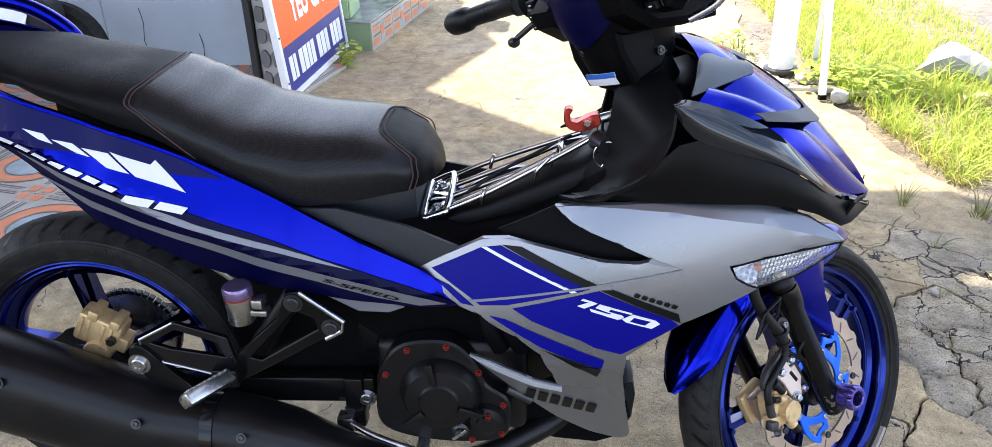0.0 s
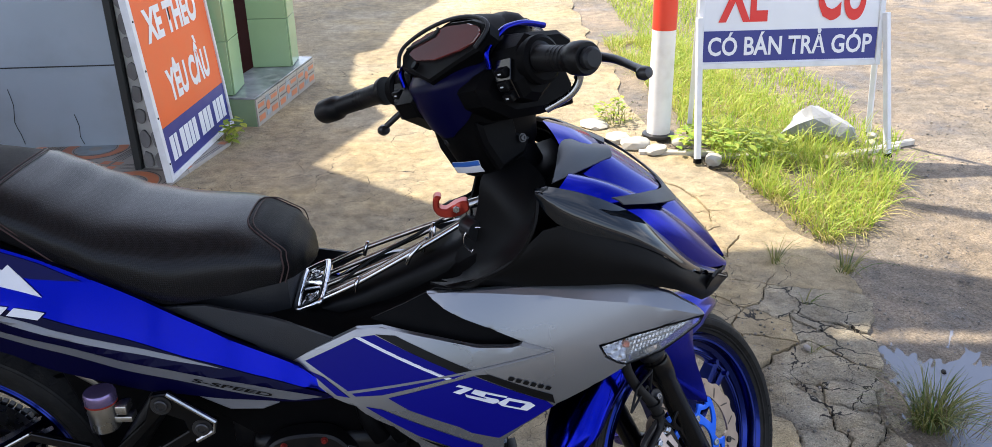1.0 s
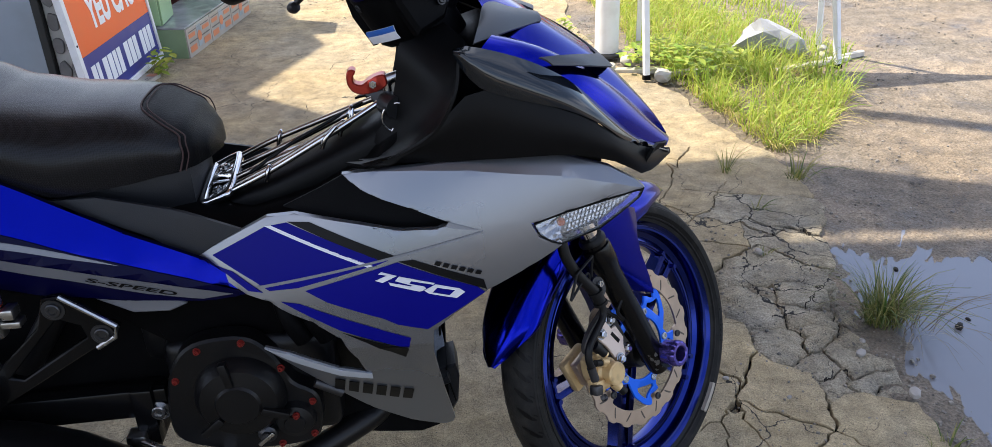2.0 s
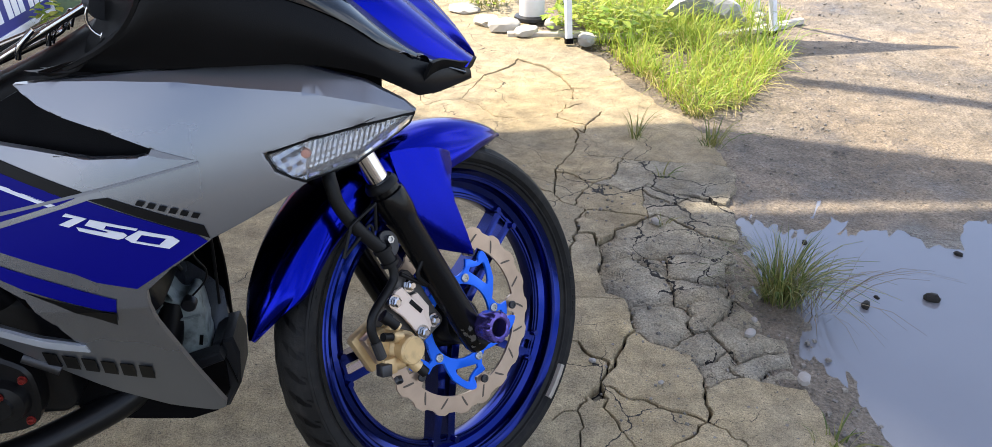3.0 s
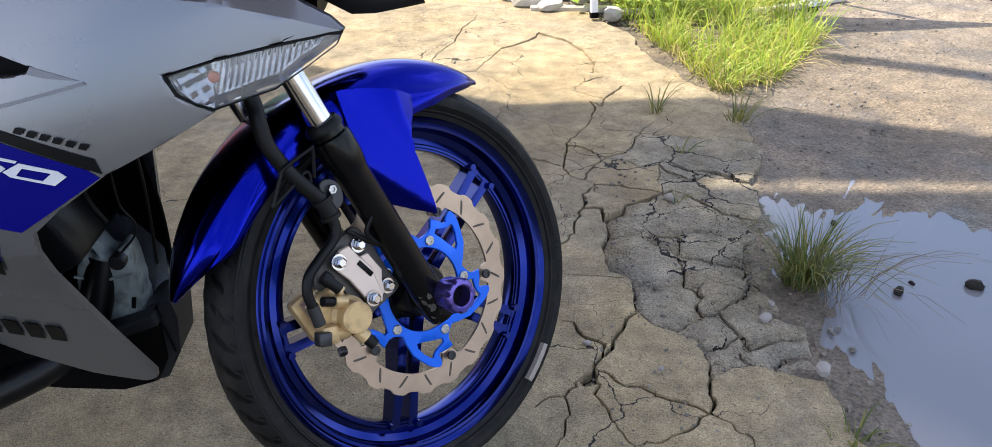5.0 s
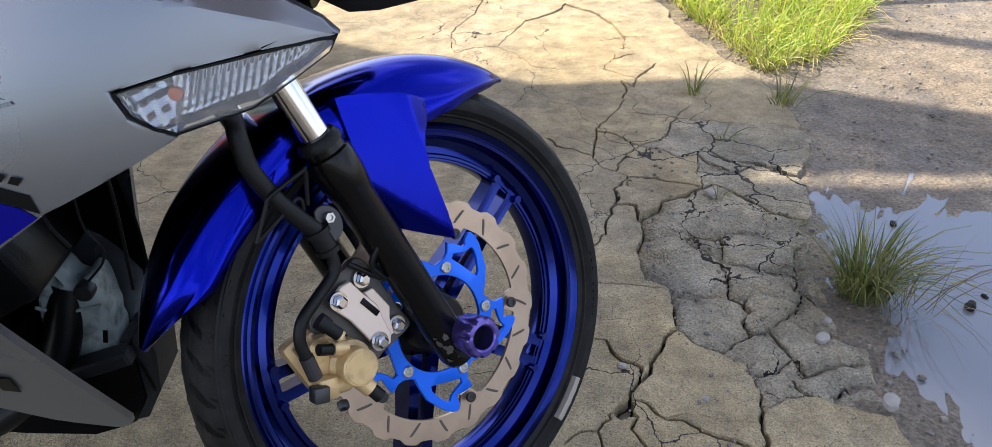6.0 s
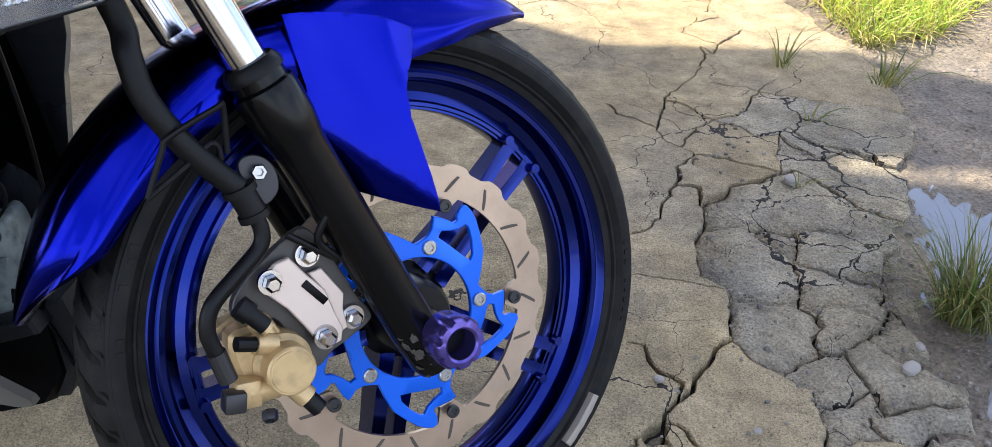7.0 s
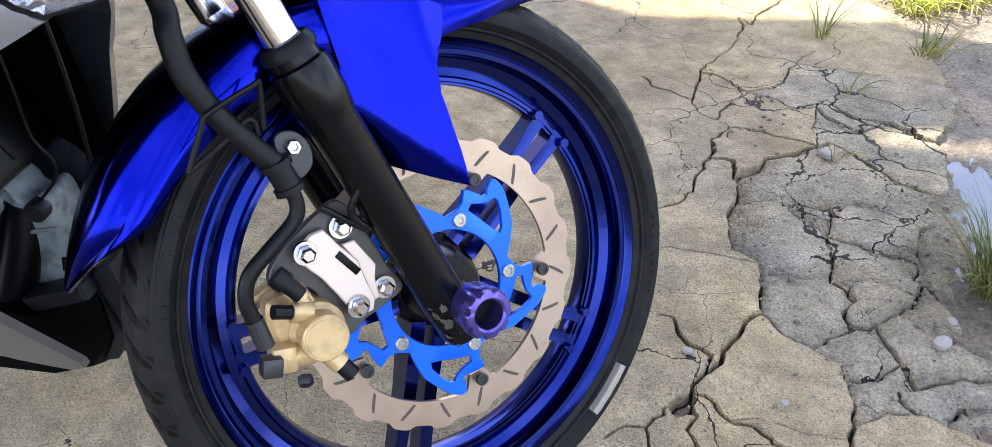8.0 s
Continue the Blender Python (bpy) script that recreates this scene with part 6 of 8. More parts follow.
for pts, r in (([(0.352, -0.03, 0.560), (0.360, -0.03, 0.470), (0.362, -0.03, 0.415), (0.368, -0.03, 0.399), (0.376, -0.03, 0.385), (0.372, -0.03, 0.367), (0.352, -0.03, 0.345)], 0.0014), ([(0.330, -0.04, 0.55), (0.338, -0.042, 0.49), (0.330, -0.04, 0.43), (0.345, -0.035, 0.39)], 0.0030), ([(0.372, 0.02, 0.52), (0.378, 0.02, 0.42), (0.374, 0.02, 0.30)], 0.0024)):
    part("thin_hose", tube(pts, r, 8, 5), HOSE, tank, "thin black hose", 50)
part("tank_bracket", plate([(0.316, 0.246), (0.381, 0.266), (0.386, 0.251), (0.326, 0.230)], -0.060, -0.030, (), 0.003), GREY_PLASTIC, bike, "charcoal plastic tank bracket")
chin = part("chin_deflector", plate([(0.366, 0.262), (0.376, 0.268), (0.397, 0.272), (0.403, 0.245), (0.398, 0.192), (0.376, 0.152), (0.350, 0.145), (0.345, 0.170), (0.362, 0.215), (0.372, 0.236)], -0.034, 0.045, (), 0.004), GREY_PLASTIC, bike, "charcoal plastic chin deflector", 35)
part("chin_seam", tube([(0.374, -0.036, 0.262), (0.384, -0.0365, 0.238), (0.394, -0.036, 0.196)], 0.0018, 6, 4), BLACK_DECAL, chin, "dark rubber seam")


# ---- ground ----
def ground_material(name, tone_a, tone_b, grain, stain_scale, speck, wet=None, relief=0.007, hair=0.0, gape=0.0016):
    """Weathered ground: broad stains, grain, dark specks and pits, in world space."""
    m = bpy.data.materials.new(name)
    m.use_nodes = True
    nt = m.node_tree
    nodes, links = nt.nodes, nt.links
    b = nodes["Principled BSDF"]
    geo = nodes.new("ShaderNodeNewGeometry")

    def field(scale, detail, lo, hi, a, c, rough=0.6):
        n = nodes.new("ShaderNodeTexNoise")
        n.inputs["Scale"].default_value, n.inputs["Detail"].default_value, n.inputs["Roughness"].default_value = scale, detail, rough
        links.new(geo.outputs["Position"], n.inputs["Vector"])
        r = nodes.new("ShaderNodeMapRange")
        for k, v in enumerate((lo, hi, a, c)):
            r.inputs[k + 1].default_value = v
        links.new(n.outputs[0], r.inputs[0])
        return r.outputs[0], n.outputs[0]

    def blend(kind, fac, one, two):
        x = nodes.new("ShaderNodeMix")
        x.data_type, x.blend_type = "RGBA", kind
        for sock, val in ((0, fac), (6, one), (7, two)):
            if isinstance(val, (int, float)):
                x.inputs[sock].default_value = val
            elif isinstance(val, tuple):
                x.inputs[sock].default_value = (*val, 1)
            else:
                links.new(val, x.inputs[sock])
        return x.outputs[2]

    col = blend("MIX", field(stain_scale, 7, 0.36, 0.64, 0, 1)[0], tone_a, tone_b)
    col = blend("MULTIPLY", 1.0, col, field(stain_scale * 0.55, 9, 0.34, 0.60, 0.66, 1.10, 0.7)[0])
    col = blend("MULTIPLY", 1.0, col, field(14, 9, 0.32, 0.68, 0.58, 1.28, 0.72)[0])
    col = blend("MULTIPLY", 1.0, col, field(grain, 3, 0.34, 0.66, 0.64, 1.32)[0])
    col = blend("MIX", field(grain * 0.55, 2, 0.65, 0.71, 0, 0.8)[0], col, speck)
    rand = nodes.new("ShaderNodeObjectInfo")
    rr = nodes.new("ShaderNodeMapRange")
    rr.inputs[3].default_value, rr.inputs[4].default_value = 0.95, 1.05
    links.new(rand.outputs["Random"], rr.inputs[0])
    col = blend("MULTIPLY", 1.0, col, rr.outputs[0])
    b.inputs["Roughness"].default_value = 0.88
    line = None
    if hair:
        # hairline cracks that wander and fade out
        wa = nodes.new("ShaderNodeTexNoise")
        wa.inputs["Scale"].default_value, wa.inputs["Detail"].default_value = 5, 6
        links.new(geo.outputs["Position"], wa.inputs["Vector"])
        sh = nodes.new("ShaderNodeVectorMath")
        sh.operation = "MULTIPLY_ADD"
        sh.inputs[1].default_value = (0.30, 0.30, 0.30)
        links.new(wa.outputs["Color"], sh.inputs[0])
        links.new(geo.outputs["Position"], sh.inputs[2])
        vo = nodes.new("ShaderNodeTexVoronoi")
        vo.feature, vo.voronoi_dimensions = "DISTANCE_TO_EDGE", "2D"
        vo.inputs["Scale"].default_value = hair
        links.new(sh.outputs[0], vo.inputs["Vector"])
        wd = field(1.7, 3, 0.44, 0.60, 0.0, gape * hair)[0]
        ln = nodes.new("ShaderNodeMath")
        ln.operation = "LESS_THAN"
        links.new(vo.outputs["Distance"], ln.inputs[0])
        links.new(wd, ln.inputs[1])
        line = ln.outputs[0]
        col = blend("MIX", line, col, (0.022, 0.019, 0.015))
    if wet:
        sep = nodes.new("ShaderNodeSeparateXYZ")
        wob = nodes.new("ShaderNodeTexNoise")
        wob.inputs["Scale"].default_value, wob.inputs["Detail"].default_value = 5, 5
        links.new(geo.outputs["Position"], wob.inputs["Vector"])
        links.new(geo.outputs["Position"], sep.inputs[0])
        h = nodes.new("ShaderNodeMath")
        h.operation, h.inputs[1].default_value = "MULTIPLY_ADD", 0.03
        links.new(wob.outputs[0], h.inputs[0])
        links.new(sep.outputs["Z"], h.inputs[2])
        w = nodes.new("ShaderNodeMapRange")
        w.inputs[1].default_value, w.inputs[2].default_value = wet
        w.inputs[3].default_value, w.inputs[4].default_value = 1, 0
        links.new(h.outputs[0], w.inputs[0])
        col = blend("MIX", w.outputs[0], col, blend("MULTIPLY", 1.0, col, (0.42, 0.42, 0.46)))
        rg = nodes.new("ShaderNodeMapRange")
        rg.inputs[3].default_value, rg.inputs[4].default_value = 0.88, 0.24
        links.new(w.outputs[0], rg.inputs[0])
        links.new(rg.outputs[0], b.inputs["Roughness"])
    links.new(col, b.inputs["Base Color"])
    hsum = nodes.new("ShaderNodeMath")
    hsum.operation = "MULTIPLY_ADD"
    links.new(field(grain * 0.8, 5, 0.3, 0.7, 0, 1)[0], hsum.inputs[0])
    hsum.inputs[1].default_value = 0.35
    links.new(field(28, 6, 0.3, 0.7, 0, 1)[0], hsum.inputs[2])
    bp = nodes.new("ShaderNodeBump")
    bp.inputs["Strength"].default_value, bp.inputs["Distance"].default_value = 1.0, relief
    links.new(hsum.outputs[0], bp.inputs["Height"])
    links.new(bp.outputs[0], b.inputs["Normal"])
    return m


CONCRETE = ground_material("weathered_concrete", (0.445, 0.345, 0.19), (0.40, 0.335, 0.225), 400, 2.2, (0.05, 0.042, 0.035), relief=0.008, hair=3.6)
BROKEN = ground_material("broken_grey_concrete", (0.435, 0.365, 0.245), (0.37, 0.335, 0.265), 260, 5.0, (0.04, 0.036, 0.03), relief=0.014, hair=8.0, gape=0.0034)
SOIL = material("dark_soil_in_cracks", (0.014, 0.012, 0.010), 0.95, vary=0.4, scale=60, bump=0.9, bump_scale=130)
ROAD = ground_material("gravelly_asphalt", (0.30, 0.234, 0.162), (0.22, 0.187, 0.148), 150, 1.3, (0.04, 0.036, 0.032), (-0.0120, -0.001), relief=0.010)
WATER = material("muddy_puddle_water", (0.17, 0.172, 0.19), 0.03, vary=0.06, scale=2, spec=0.9)

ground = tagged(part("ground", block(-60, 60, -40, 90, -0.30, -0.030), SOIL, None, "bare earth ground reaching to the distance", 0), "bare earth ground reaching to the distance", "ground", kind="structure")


def filled(poly):
    """Triangles inside a ragged outline, which may touch itself."""
    n = len(poly)
    vs, _, fs, *_ = geometry.delaunay_2d_cdt([Vector(p) for p in poly], [(i, (i + 1) % n) for i in range(n)], [], 1, 1e-5)
    return vs, fs


def rough_slab(name, poly, top, depth, mat, parent, tilt):
    """A broken piece with a crumbled, uneven top."""
    n = len(poly)
    cx, cy = sum(p[0] for p in poly) / n, sum(p[1] for p in poly) / n
    tx, ty = random.uniform(-tilt, tilt), random.uniform(-tilt, tilt)
    bm = bmesh.new()
    vs, fs = filled([(x - cx, y - cy) for x, y in poly])
    vs = [bm.verts.new((x, 0, y)) for x, y in vs]
    for f in fs:
        bm.faces.new([vs[i] for i in f])
    bmesh.ops.delete(bm, geom=[v for v in vs if not v.link_faces], context="VERTS")
    for axis in (0, 2):
        lo, hi = min(v.co[axis] for v in bm.verts), max(v.co[axis] for v in bm.verts)
        k = math.floor(lo / 0.014) + 1
        while k * 0.014 < hi:
            co, no = [0, 0, 0], [0, 0, 0]
            co[axis], no[axis] = k * 0.014, 1
            bmesh.ops.bisect_plane(bm, geom=bm.verts[:] + bm.edges[:] + bm.faces[:], plane_co=co, plane_no=no)
            k += 1
    rim = [v for v in bm.verts if v.is_boundary]
    ring = [(v.co.x, v.co.z) for v in rim]
    for v in bm.verts:
        x, y = v.co.x, v.co.z
        d = 0 if v.is_boundary else min(math.hypot(x - a, y - b) for a, b in ring)
        q = (x + cx, y + cy)
        z = top + x * tx + y * ty - 0.010 * math.exp(-d / 0.011)
        z += 0.0060 * noise.noise((q[0] * 14, q[1] * 14, 1.1)) + 0.0045 * noise.noise((q[0] * 38, q[1] * 38, 6.1)) + 0.0028 * noise.noise((q[0] * 95, q[1] * 95, 2.2))
        z -= 0.010 * max(0.0, noise.noise((q[0] * 24, q[1] * 24, 8.8)) - 0.28)
        v.co = (x, y, z)
    edges = [e for e in bm.edges if e.is_boundary]
    r = bmesh.ops.extrude_edge_only(bm, edges=edges)
    for g in r["geom"]:
        if isinstance(g, bmesh.types.BMVert):
            g.co.z = top - depth
    ob = part(name, bm, mat, parent, "", 50)
    ob.location = (cx, cy, 0)
    return ob


def slab(name, poly, inner, top, depth, mat, parent, tilt=0.0, drop=0.003):
    """A piece with a flat top inside a chipped rim."""
    n = len(poly)
    cx, cy = sum(p[0] for p in poly) / n, sum(p[1] for p in poly) / n
    tx, ty = random.uniform(-tilt, tilt), random.uniform(-tilt, tilt)
    zt = lambda x, y: top + (x - cx) * tx + (y - cy) * ty
    vs = [(x - cx, y - cy, zt(x, y)) for x, y in inner] + [(x - cx, y - cy, zt(x, y) - drop) for x, y in poly] + [(x - cx, y - cy, top - depth) for x, y in poly]
    fs = []
    for lev in range(2):
        for i in range(n):
            j = (i + 1) % n
            fs.append((lev * n + i, (lev + 1) * n + i, (lev + 1) * n + j, lev * n + j))
    o = len(vs)
    cap, tris = filled(inner)
    vs += [(x - cx, y - cy, zt(x, y)) for x, y in cap]
    fs += [tuple(o + i for i in f) for f in tris]
    me = bpy.data.meshes.new(name)
    me.from_pydata(vs, [], fs)
    me.materials.append(mat)
    ob = new(name, me)
    ob.location, ob.parent = (cx, cy, 0), parent
    return ob


# kerb line: where the concrete breaks off towards the road, as (y, x)
KERB = [(-6, 1.30), (-1.0, 1.30), (-0.25, 1.33), (-0.06, 1.35), (0.08, 1.35), (0.15, 1.35), (0.19, 1.35), (0.24, 1.37), (0.32, 1.38), (0.42, 1.38), (0.56, 1.39), (0.64, 1.42), (0.73, 1.47), (0.81, 1.49), (0.87, 1.52), (1.02, 1.56), (1.28, 1.60), (1.54, 1.54), (2.0, 1.46), (2.6, 1.22), (6, 1.3), (12, 1.5)]


def kerb_x(y):
    return mix(KERB, y)


pavement = tagged(new("pavement"), "cracked weathered concrete forecourt with broken edge", "pavement", kind="structure")
CRACKS = []


def crack(width, *pts):
    """A crack in the slab, along a line on the ground; lines that share a point join there."""
    CRACKS.append((width, pts))


crack(0.012, (1.21, 1.37), (1.20, 1.30), (1.17, 1.24), (1.12, 1.15), (1.09, 1.11), (1.07, 1.07), (1.06, 1.00), (1.05, 0.94), (1.06, 0.90), (1.09, 0.87), (1.11, 0.85))
crack(0.008, (0.95, 1.05), (0.98, 1.00), (1.01, 0.98), (1.05, 0.94))
crack(0.005, (1.07, 1.07), (1.10, 1.07), (1.13, 1.03), (1.16, 0.99))
crack(0.007, (1.09, 0.87), (1.10, 0.91), (1.13, 0.94), (1.16, 0.99), (1.21, 1.01), (1.24, 1.05), (1.28, 1.13), (1.34, 1.21))
crack(0.006, (1.17, 1.18), (1.21, 1.16), (1.26, 1.15), (1.28, 1.13), (1.34, 1.11), (1.39, 1.09), (1.45, 1.08), (1.52, 1.07), (1.56, 1.02))
crack(0.005, (1.16, 0.99), (1.19, 0.98), (1.23, 0.94), (1.25, 0.92), (1.29, 0.93))
crack(0.006, (1.11, 0.85), (1.16, 0.84), (1.20, 0.81), (1.24, 0.79), (1.26, 0.78))
crack(0.009, (1.11, 0.85), (1.09, 0.80), (1.07, 0.78), (1.07, 0.72), (1.09, 0.72), (1.10, 0.71), (1.10, 0.66), (1.10, 0.63), (1.09, 0.59), (1.07, 0.55), (1.07, 0.51), (1.07, 0.48), (1.08, 0.45), (1.11, 0.42), (1.11, 0.40), (1.10, 0.38), (1.10, 0.34), (1.10, 0.30))
crack(0.003, (1.11, 0.85), (1.11, 0.80), (1.13, 0.76), (1.15, 0.73), (1.16, 0.72))
crack(0.008, (1.07, 0.72), (1.05, 0.70), (1.04, 0.65), (1.03, 0.61), (1.01, 0.58), (0.98, 0.55), (0.95, 0.52))
crack(0.006, (1.10, 0.66), (1.13, 0.68), (1.15, 0.69), (1.16, 0.72), (1.21, 0.75), (1.26, 0.78))
crack(0.006, (1.09, 0.59), (1.12, 0.60), (1.15, 0.61), (1.18, 0.60), (1.19, 0.56), (1.21, 0.54), (1.23, 0.51))
crack(0.016, (1.29, 0.93), (1.31, 0.96), (1.33, 0.92), (1.36, 0.89), (1.40, 0.88), (1.44, 0.85), (1.46, 0.82), (1.49, 0.81))
crack(0.006, (1.29, 0.93), (1.30, 0.89), (1.33, 0.86), (1.35, 0.84), (1.40, 0.88))
crack(0.010, (1.26, 0.78), (1.28, 0.79), (1.31, 0.76), (1.33, 0.73), (1.35, 0.69), (1.37, 0.66), (1.42, 0.64))
crack(0.007, (1.29, 0.93), (1.27, 0.85), (1.26, 0.78))
crack(0.018, (1.18, 0.60), (1.21, 0.59), (1.25, 0.60), (1.28, 0.59), (1.31, 0.58), (1.35, 0.57), (1.39, 0.56))
crack(0.014, (1.25, 0.60), (1.25, 0.55), (1.23, 0.51), (1.22, 0.45), (1.21, 0.39))
crack(0.006, (0.95, 0.29), (0.97, 0.28), (0.98, 0.26), (0.99, 0.23), (1.01, 0.22), (1.01, 0.20), (1.00, 0.18), (0.99, 0.15))
crack(0.008, (1.01, 0.20), (1.03, 0.22), (1.05, 0.24), (1.06, 0.25), (1.07, 0.28), (1.10, 0.30))
crack(0.002, (0.96, 0.44), (1.00, 0.44), (1.05, 0.43), (1.11, 0.42))
crack(0.011, (1.10, 0.30), (1.11, 0.28), (1.12, 0.26), (1.14, 0.24), (1.16, 0.24), (1.18, 0.27), (1.21, 0.29), (1.22, 0.33), (1.23, 0.37), (1.21, 0.39), (1.19, 0.40), (1.15, 0.40), (1.11, 0.40))
crack(0.012, (1.14, 0.24), (1.19, 0.22), (1.19, 0.19), (1.19, 0.16), (1.19, 0.14), (1.18, 0.11), (1.17, 0.07))
crack(0.008, (0.99, 0.15), (0.97, 0.14), (0.96, 0.12), (0.95, 0.10), (0.94, 0.09), (0.93, 0.07), (0.90, 0.07), (0.88, 0.05))
crack(0.007, (0.99, 0.15), (1.01, 0.14), (1.02, 0.12), (1.03, 0.10), (1.06, 0.09), (1.08, 0.07), (1.15, 0.02))
crack(0.003, (1.03, 0.10), (1.07, 0.11), (1.10, 0.09), (1.13, 0.08), (1.17, 0.07))
crack(0.007, (0.99, 0.15), (0.99, 0.11), (0.98, 0.08), (1.02, -0.04))
crack(0.006, (0.96, 0.12), (0.97, 0.10), (0.99, 0.11))
crack(0.014, (1.21, 0.29), (1.25, 0.30), (1.28, 0.32), (1.30, 0.29), (1.32, 0.28), (1.34, 0.26), (1.37, 0.24))
crack(0.009, (1.28, 0.32), (1.31, 0.36), (1.35, 0.40), (1.36, 0.34), (1.38, 0.32))
crack(0.009, (1.23, 0.37), (1.26, 0.39), (1.31, 0.36))
crack(0.009, (1.25, 0.30), (1.26, 0.24), (1.26, 0.22), (1.27, 0.18), (1.31, 0.19), (1.35, 0.19))
crack(0.008, (1.19, 0.19), (1.23, 0.20), (1.26, 0.22))
crack(0.009, (1.18, 0.11), (1.23, 0.12), (1.26, 0.12), (1.28, 0.11), (1.31, 0.10), (1.35, 0.08))
crack(0.006, (1.27, 0.18), (1.25, 0.17), (1.25, 0.14), (1.26, 0.12))
crack(0.009, (1.35, 0.40), (1.33, 0.41), (1.34, 0.46), (1.39, 0.56))
crack(0.010, (1.23, 0.51), (1.28, 0.48), (1.34, 0.46))
crack(0.006, (1.28, 0.11), (1.31, 0.15), (1.35, 0.15))
crack(0.007, (0.93, 0.07), (0.93, 0.03), (0.91, -0.03), (0.88, -0.09))
crack(0.013, (1.02, -0.04), (1.05, -0.03), (1.09, -0.02), (1.12, 0.00), (1.15, 0.02), (1.17, 0.07))
crack(0.009, (1.02, -0.04), (1.01, -0.09), (0.98, -0.15))
crack(0.008, (1.15, 0.02), (1.17, -0.00), (1.19, -0.03), (1.19, -0.10))
crack(0.009, (1.21, 1.37), (1.23, 1.33), (1.25, 1.38), (1.22, 1.41), (1.19, 1.46), (1.14, 1.47), (1.06, 1.54))
crack(0.012, (1.25, 1.38), (1.30, 1.45), (1.34, 1.50))
crack(0.004, (1.19, 1.46), (1.23, 1.54), (1.30, 1.59))
crack(0.004, (1.22, 1.27), (1.30, 1.28), (1.35, 1.31))
crack(0.003, (1.13, 1.73), (1.22, 1.73), (1.31, 1.71))
crack(0.005, (1.21, 1.90), (1.26, 1.85), (1.33, 1.89))
crack(0.004, (0.90, 2.58), (0.82, 2.21), (0.78, 1.90), (0.72, 1.64))
crack(0.003, (1.14, 2.14), (0.98, 1.92), (0.86, 1.72))
rng = random.Random(7)
crack(0.003, (1.06, 1.54), (0.96, 1.64), (0.86, 1.72))
crack(0.003, (0.72, 1.64), (0.79, 1.69), (0.86, 1.72))
crack(0.003, (1.23, 1.54), (1.24, 1.64), (1.22, 1.73), (1.21, 1.81), (1.21, 1.90))
crack(0.003, (1.14, 2.14), (1.18, 2.02), (1.21, 1.90))
crack(0.002, (0.72, 1.64), (0.55, 1.50), (0.30, 1.52), (0.10, 1.36), (-0.15, 1.30))
crack(0.002, (0.78, 1.90), (0.56, 2.02), (0.38, 1.98), (0.12, 2.12), (-0.10, 2.36))


def crack_net():
    """The slab's outline and cracks as one net: corners, and for each corner its neighbours with the gap."""
    outline = [(-4.5, -5.0), (1.30, -5.0)] + [(x, y) for y, x in KERB if -5 < y < 12] + [(1.5, 12.0), (-4.5, 12.0)]
    net = {}
    for width, line in CRACKS + [(0.0, tuple(outline) + (outline[0],))]:
        pts = []
        for (ax, ay), (bx, by) in zip(line, line[1:]):
            near = 0.5 < (ax + bx) / 2 and -0.8 < (ay + by) / 2 < 2
            k = max(1, min(60, round(math.hypot(bx - ax, by - ay) / (0.010 if near else 0.035))))
            pts += [(round(ax + (bx - ax) * s / k, 5), round(ay + (by - ay) * s / k, 5)) for s in range(k)]
        pts.append((round(line[-1][0], 5), round(line[-1][1], 5)))
        for p, q in zip(pts, pts[1:]):
            if p != q:
                net.setdefault(p, {})[q] = width
                net.setdefault(q, {})[p] = width
    return net


def pieces(net):
    """Walk round every piece of the net, keeping it on the left."""
    order = {p: sorted(ns, key=lambda q: math.atan2(q[1] - p[1], q[0] - p[0])) for p, ns in net.items()}
    seen = set()
    for p in net:
        for q in net[p]:
            if (p, q) in seen:
                continue
            loop, a, b = [], p, q
            while (a, b) not in seen:
                seen.add((a, b))
                loop.append(a)
                around = order[b]
                a, b = b, around[around.index(a) - 1]
            if sum(u[0] * v[1] - v[0] * u[1] for u, v in zip(loop, loop[1:] + loop[:1])) > 0:
                yield loop


def wander(x, y):
    w = noise.noise_vector((x * 9, y * 9, 5.7)) * 0.010 + noise.noise_vector((x * 30, y * 30, 1.3)) * 0.009 + noise.noise_vector((x * 85, y * 85, 4.1)) * 0.005
    if y > 1.2:
        w += noise.noise_vector((x * 3.5, y * 3.5, 2.2)) * 0.11 * min(1.0, (y - 1.2) / 0.3)
    if x > kerb_x(y) - 0.06 and y < 1.6:
        w += noise.noise_vector((x * 11, y * 11, 8.4)) * 0.034 * min(1.0, (x - kerb_x(y) + 0.06) / 0.05)
    return x + w.x, y + w.y


def drawn_in(loop, net, extra):
    """The loop with wandering edges, drawn in by half the gap; cracks that end run out to nothing."""
    out, n = [], len(loop)
    for i, c in enumerate(loop):
        p, q = loop[i - 1], loop[(i + 1) % n]
        w = (net[c][p] + net[c][q]) / 2
        x, y = wander(*c)
        if p == q:
            out.append((x, y))
            continue
        g = min(w, 0.006 + 0.5 * max(0.0, w - 0.006)) * 0.40 * (0.16 + 1.15 * max(0.0, noise.noise((x * 7, y * 7, 7.7)) + 0.25) + 0.55 * abs(noise.noise((x * 40, y * 40, 3.3)))) if w else 0.0
        g += extra * (0.4 + 1.2 * abs(noise.noise((x * 33, y * 33, 9.1))))
        nx, ny = p[1] - q[1], q[0] - p[0]
        d = math.hypot(nx, ny)
        if d < 1e-6:
            out.append((x, y))
        else:
            out.append((x + nx / d * g, y + ny / d * g))
    return out


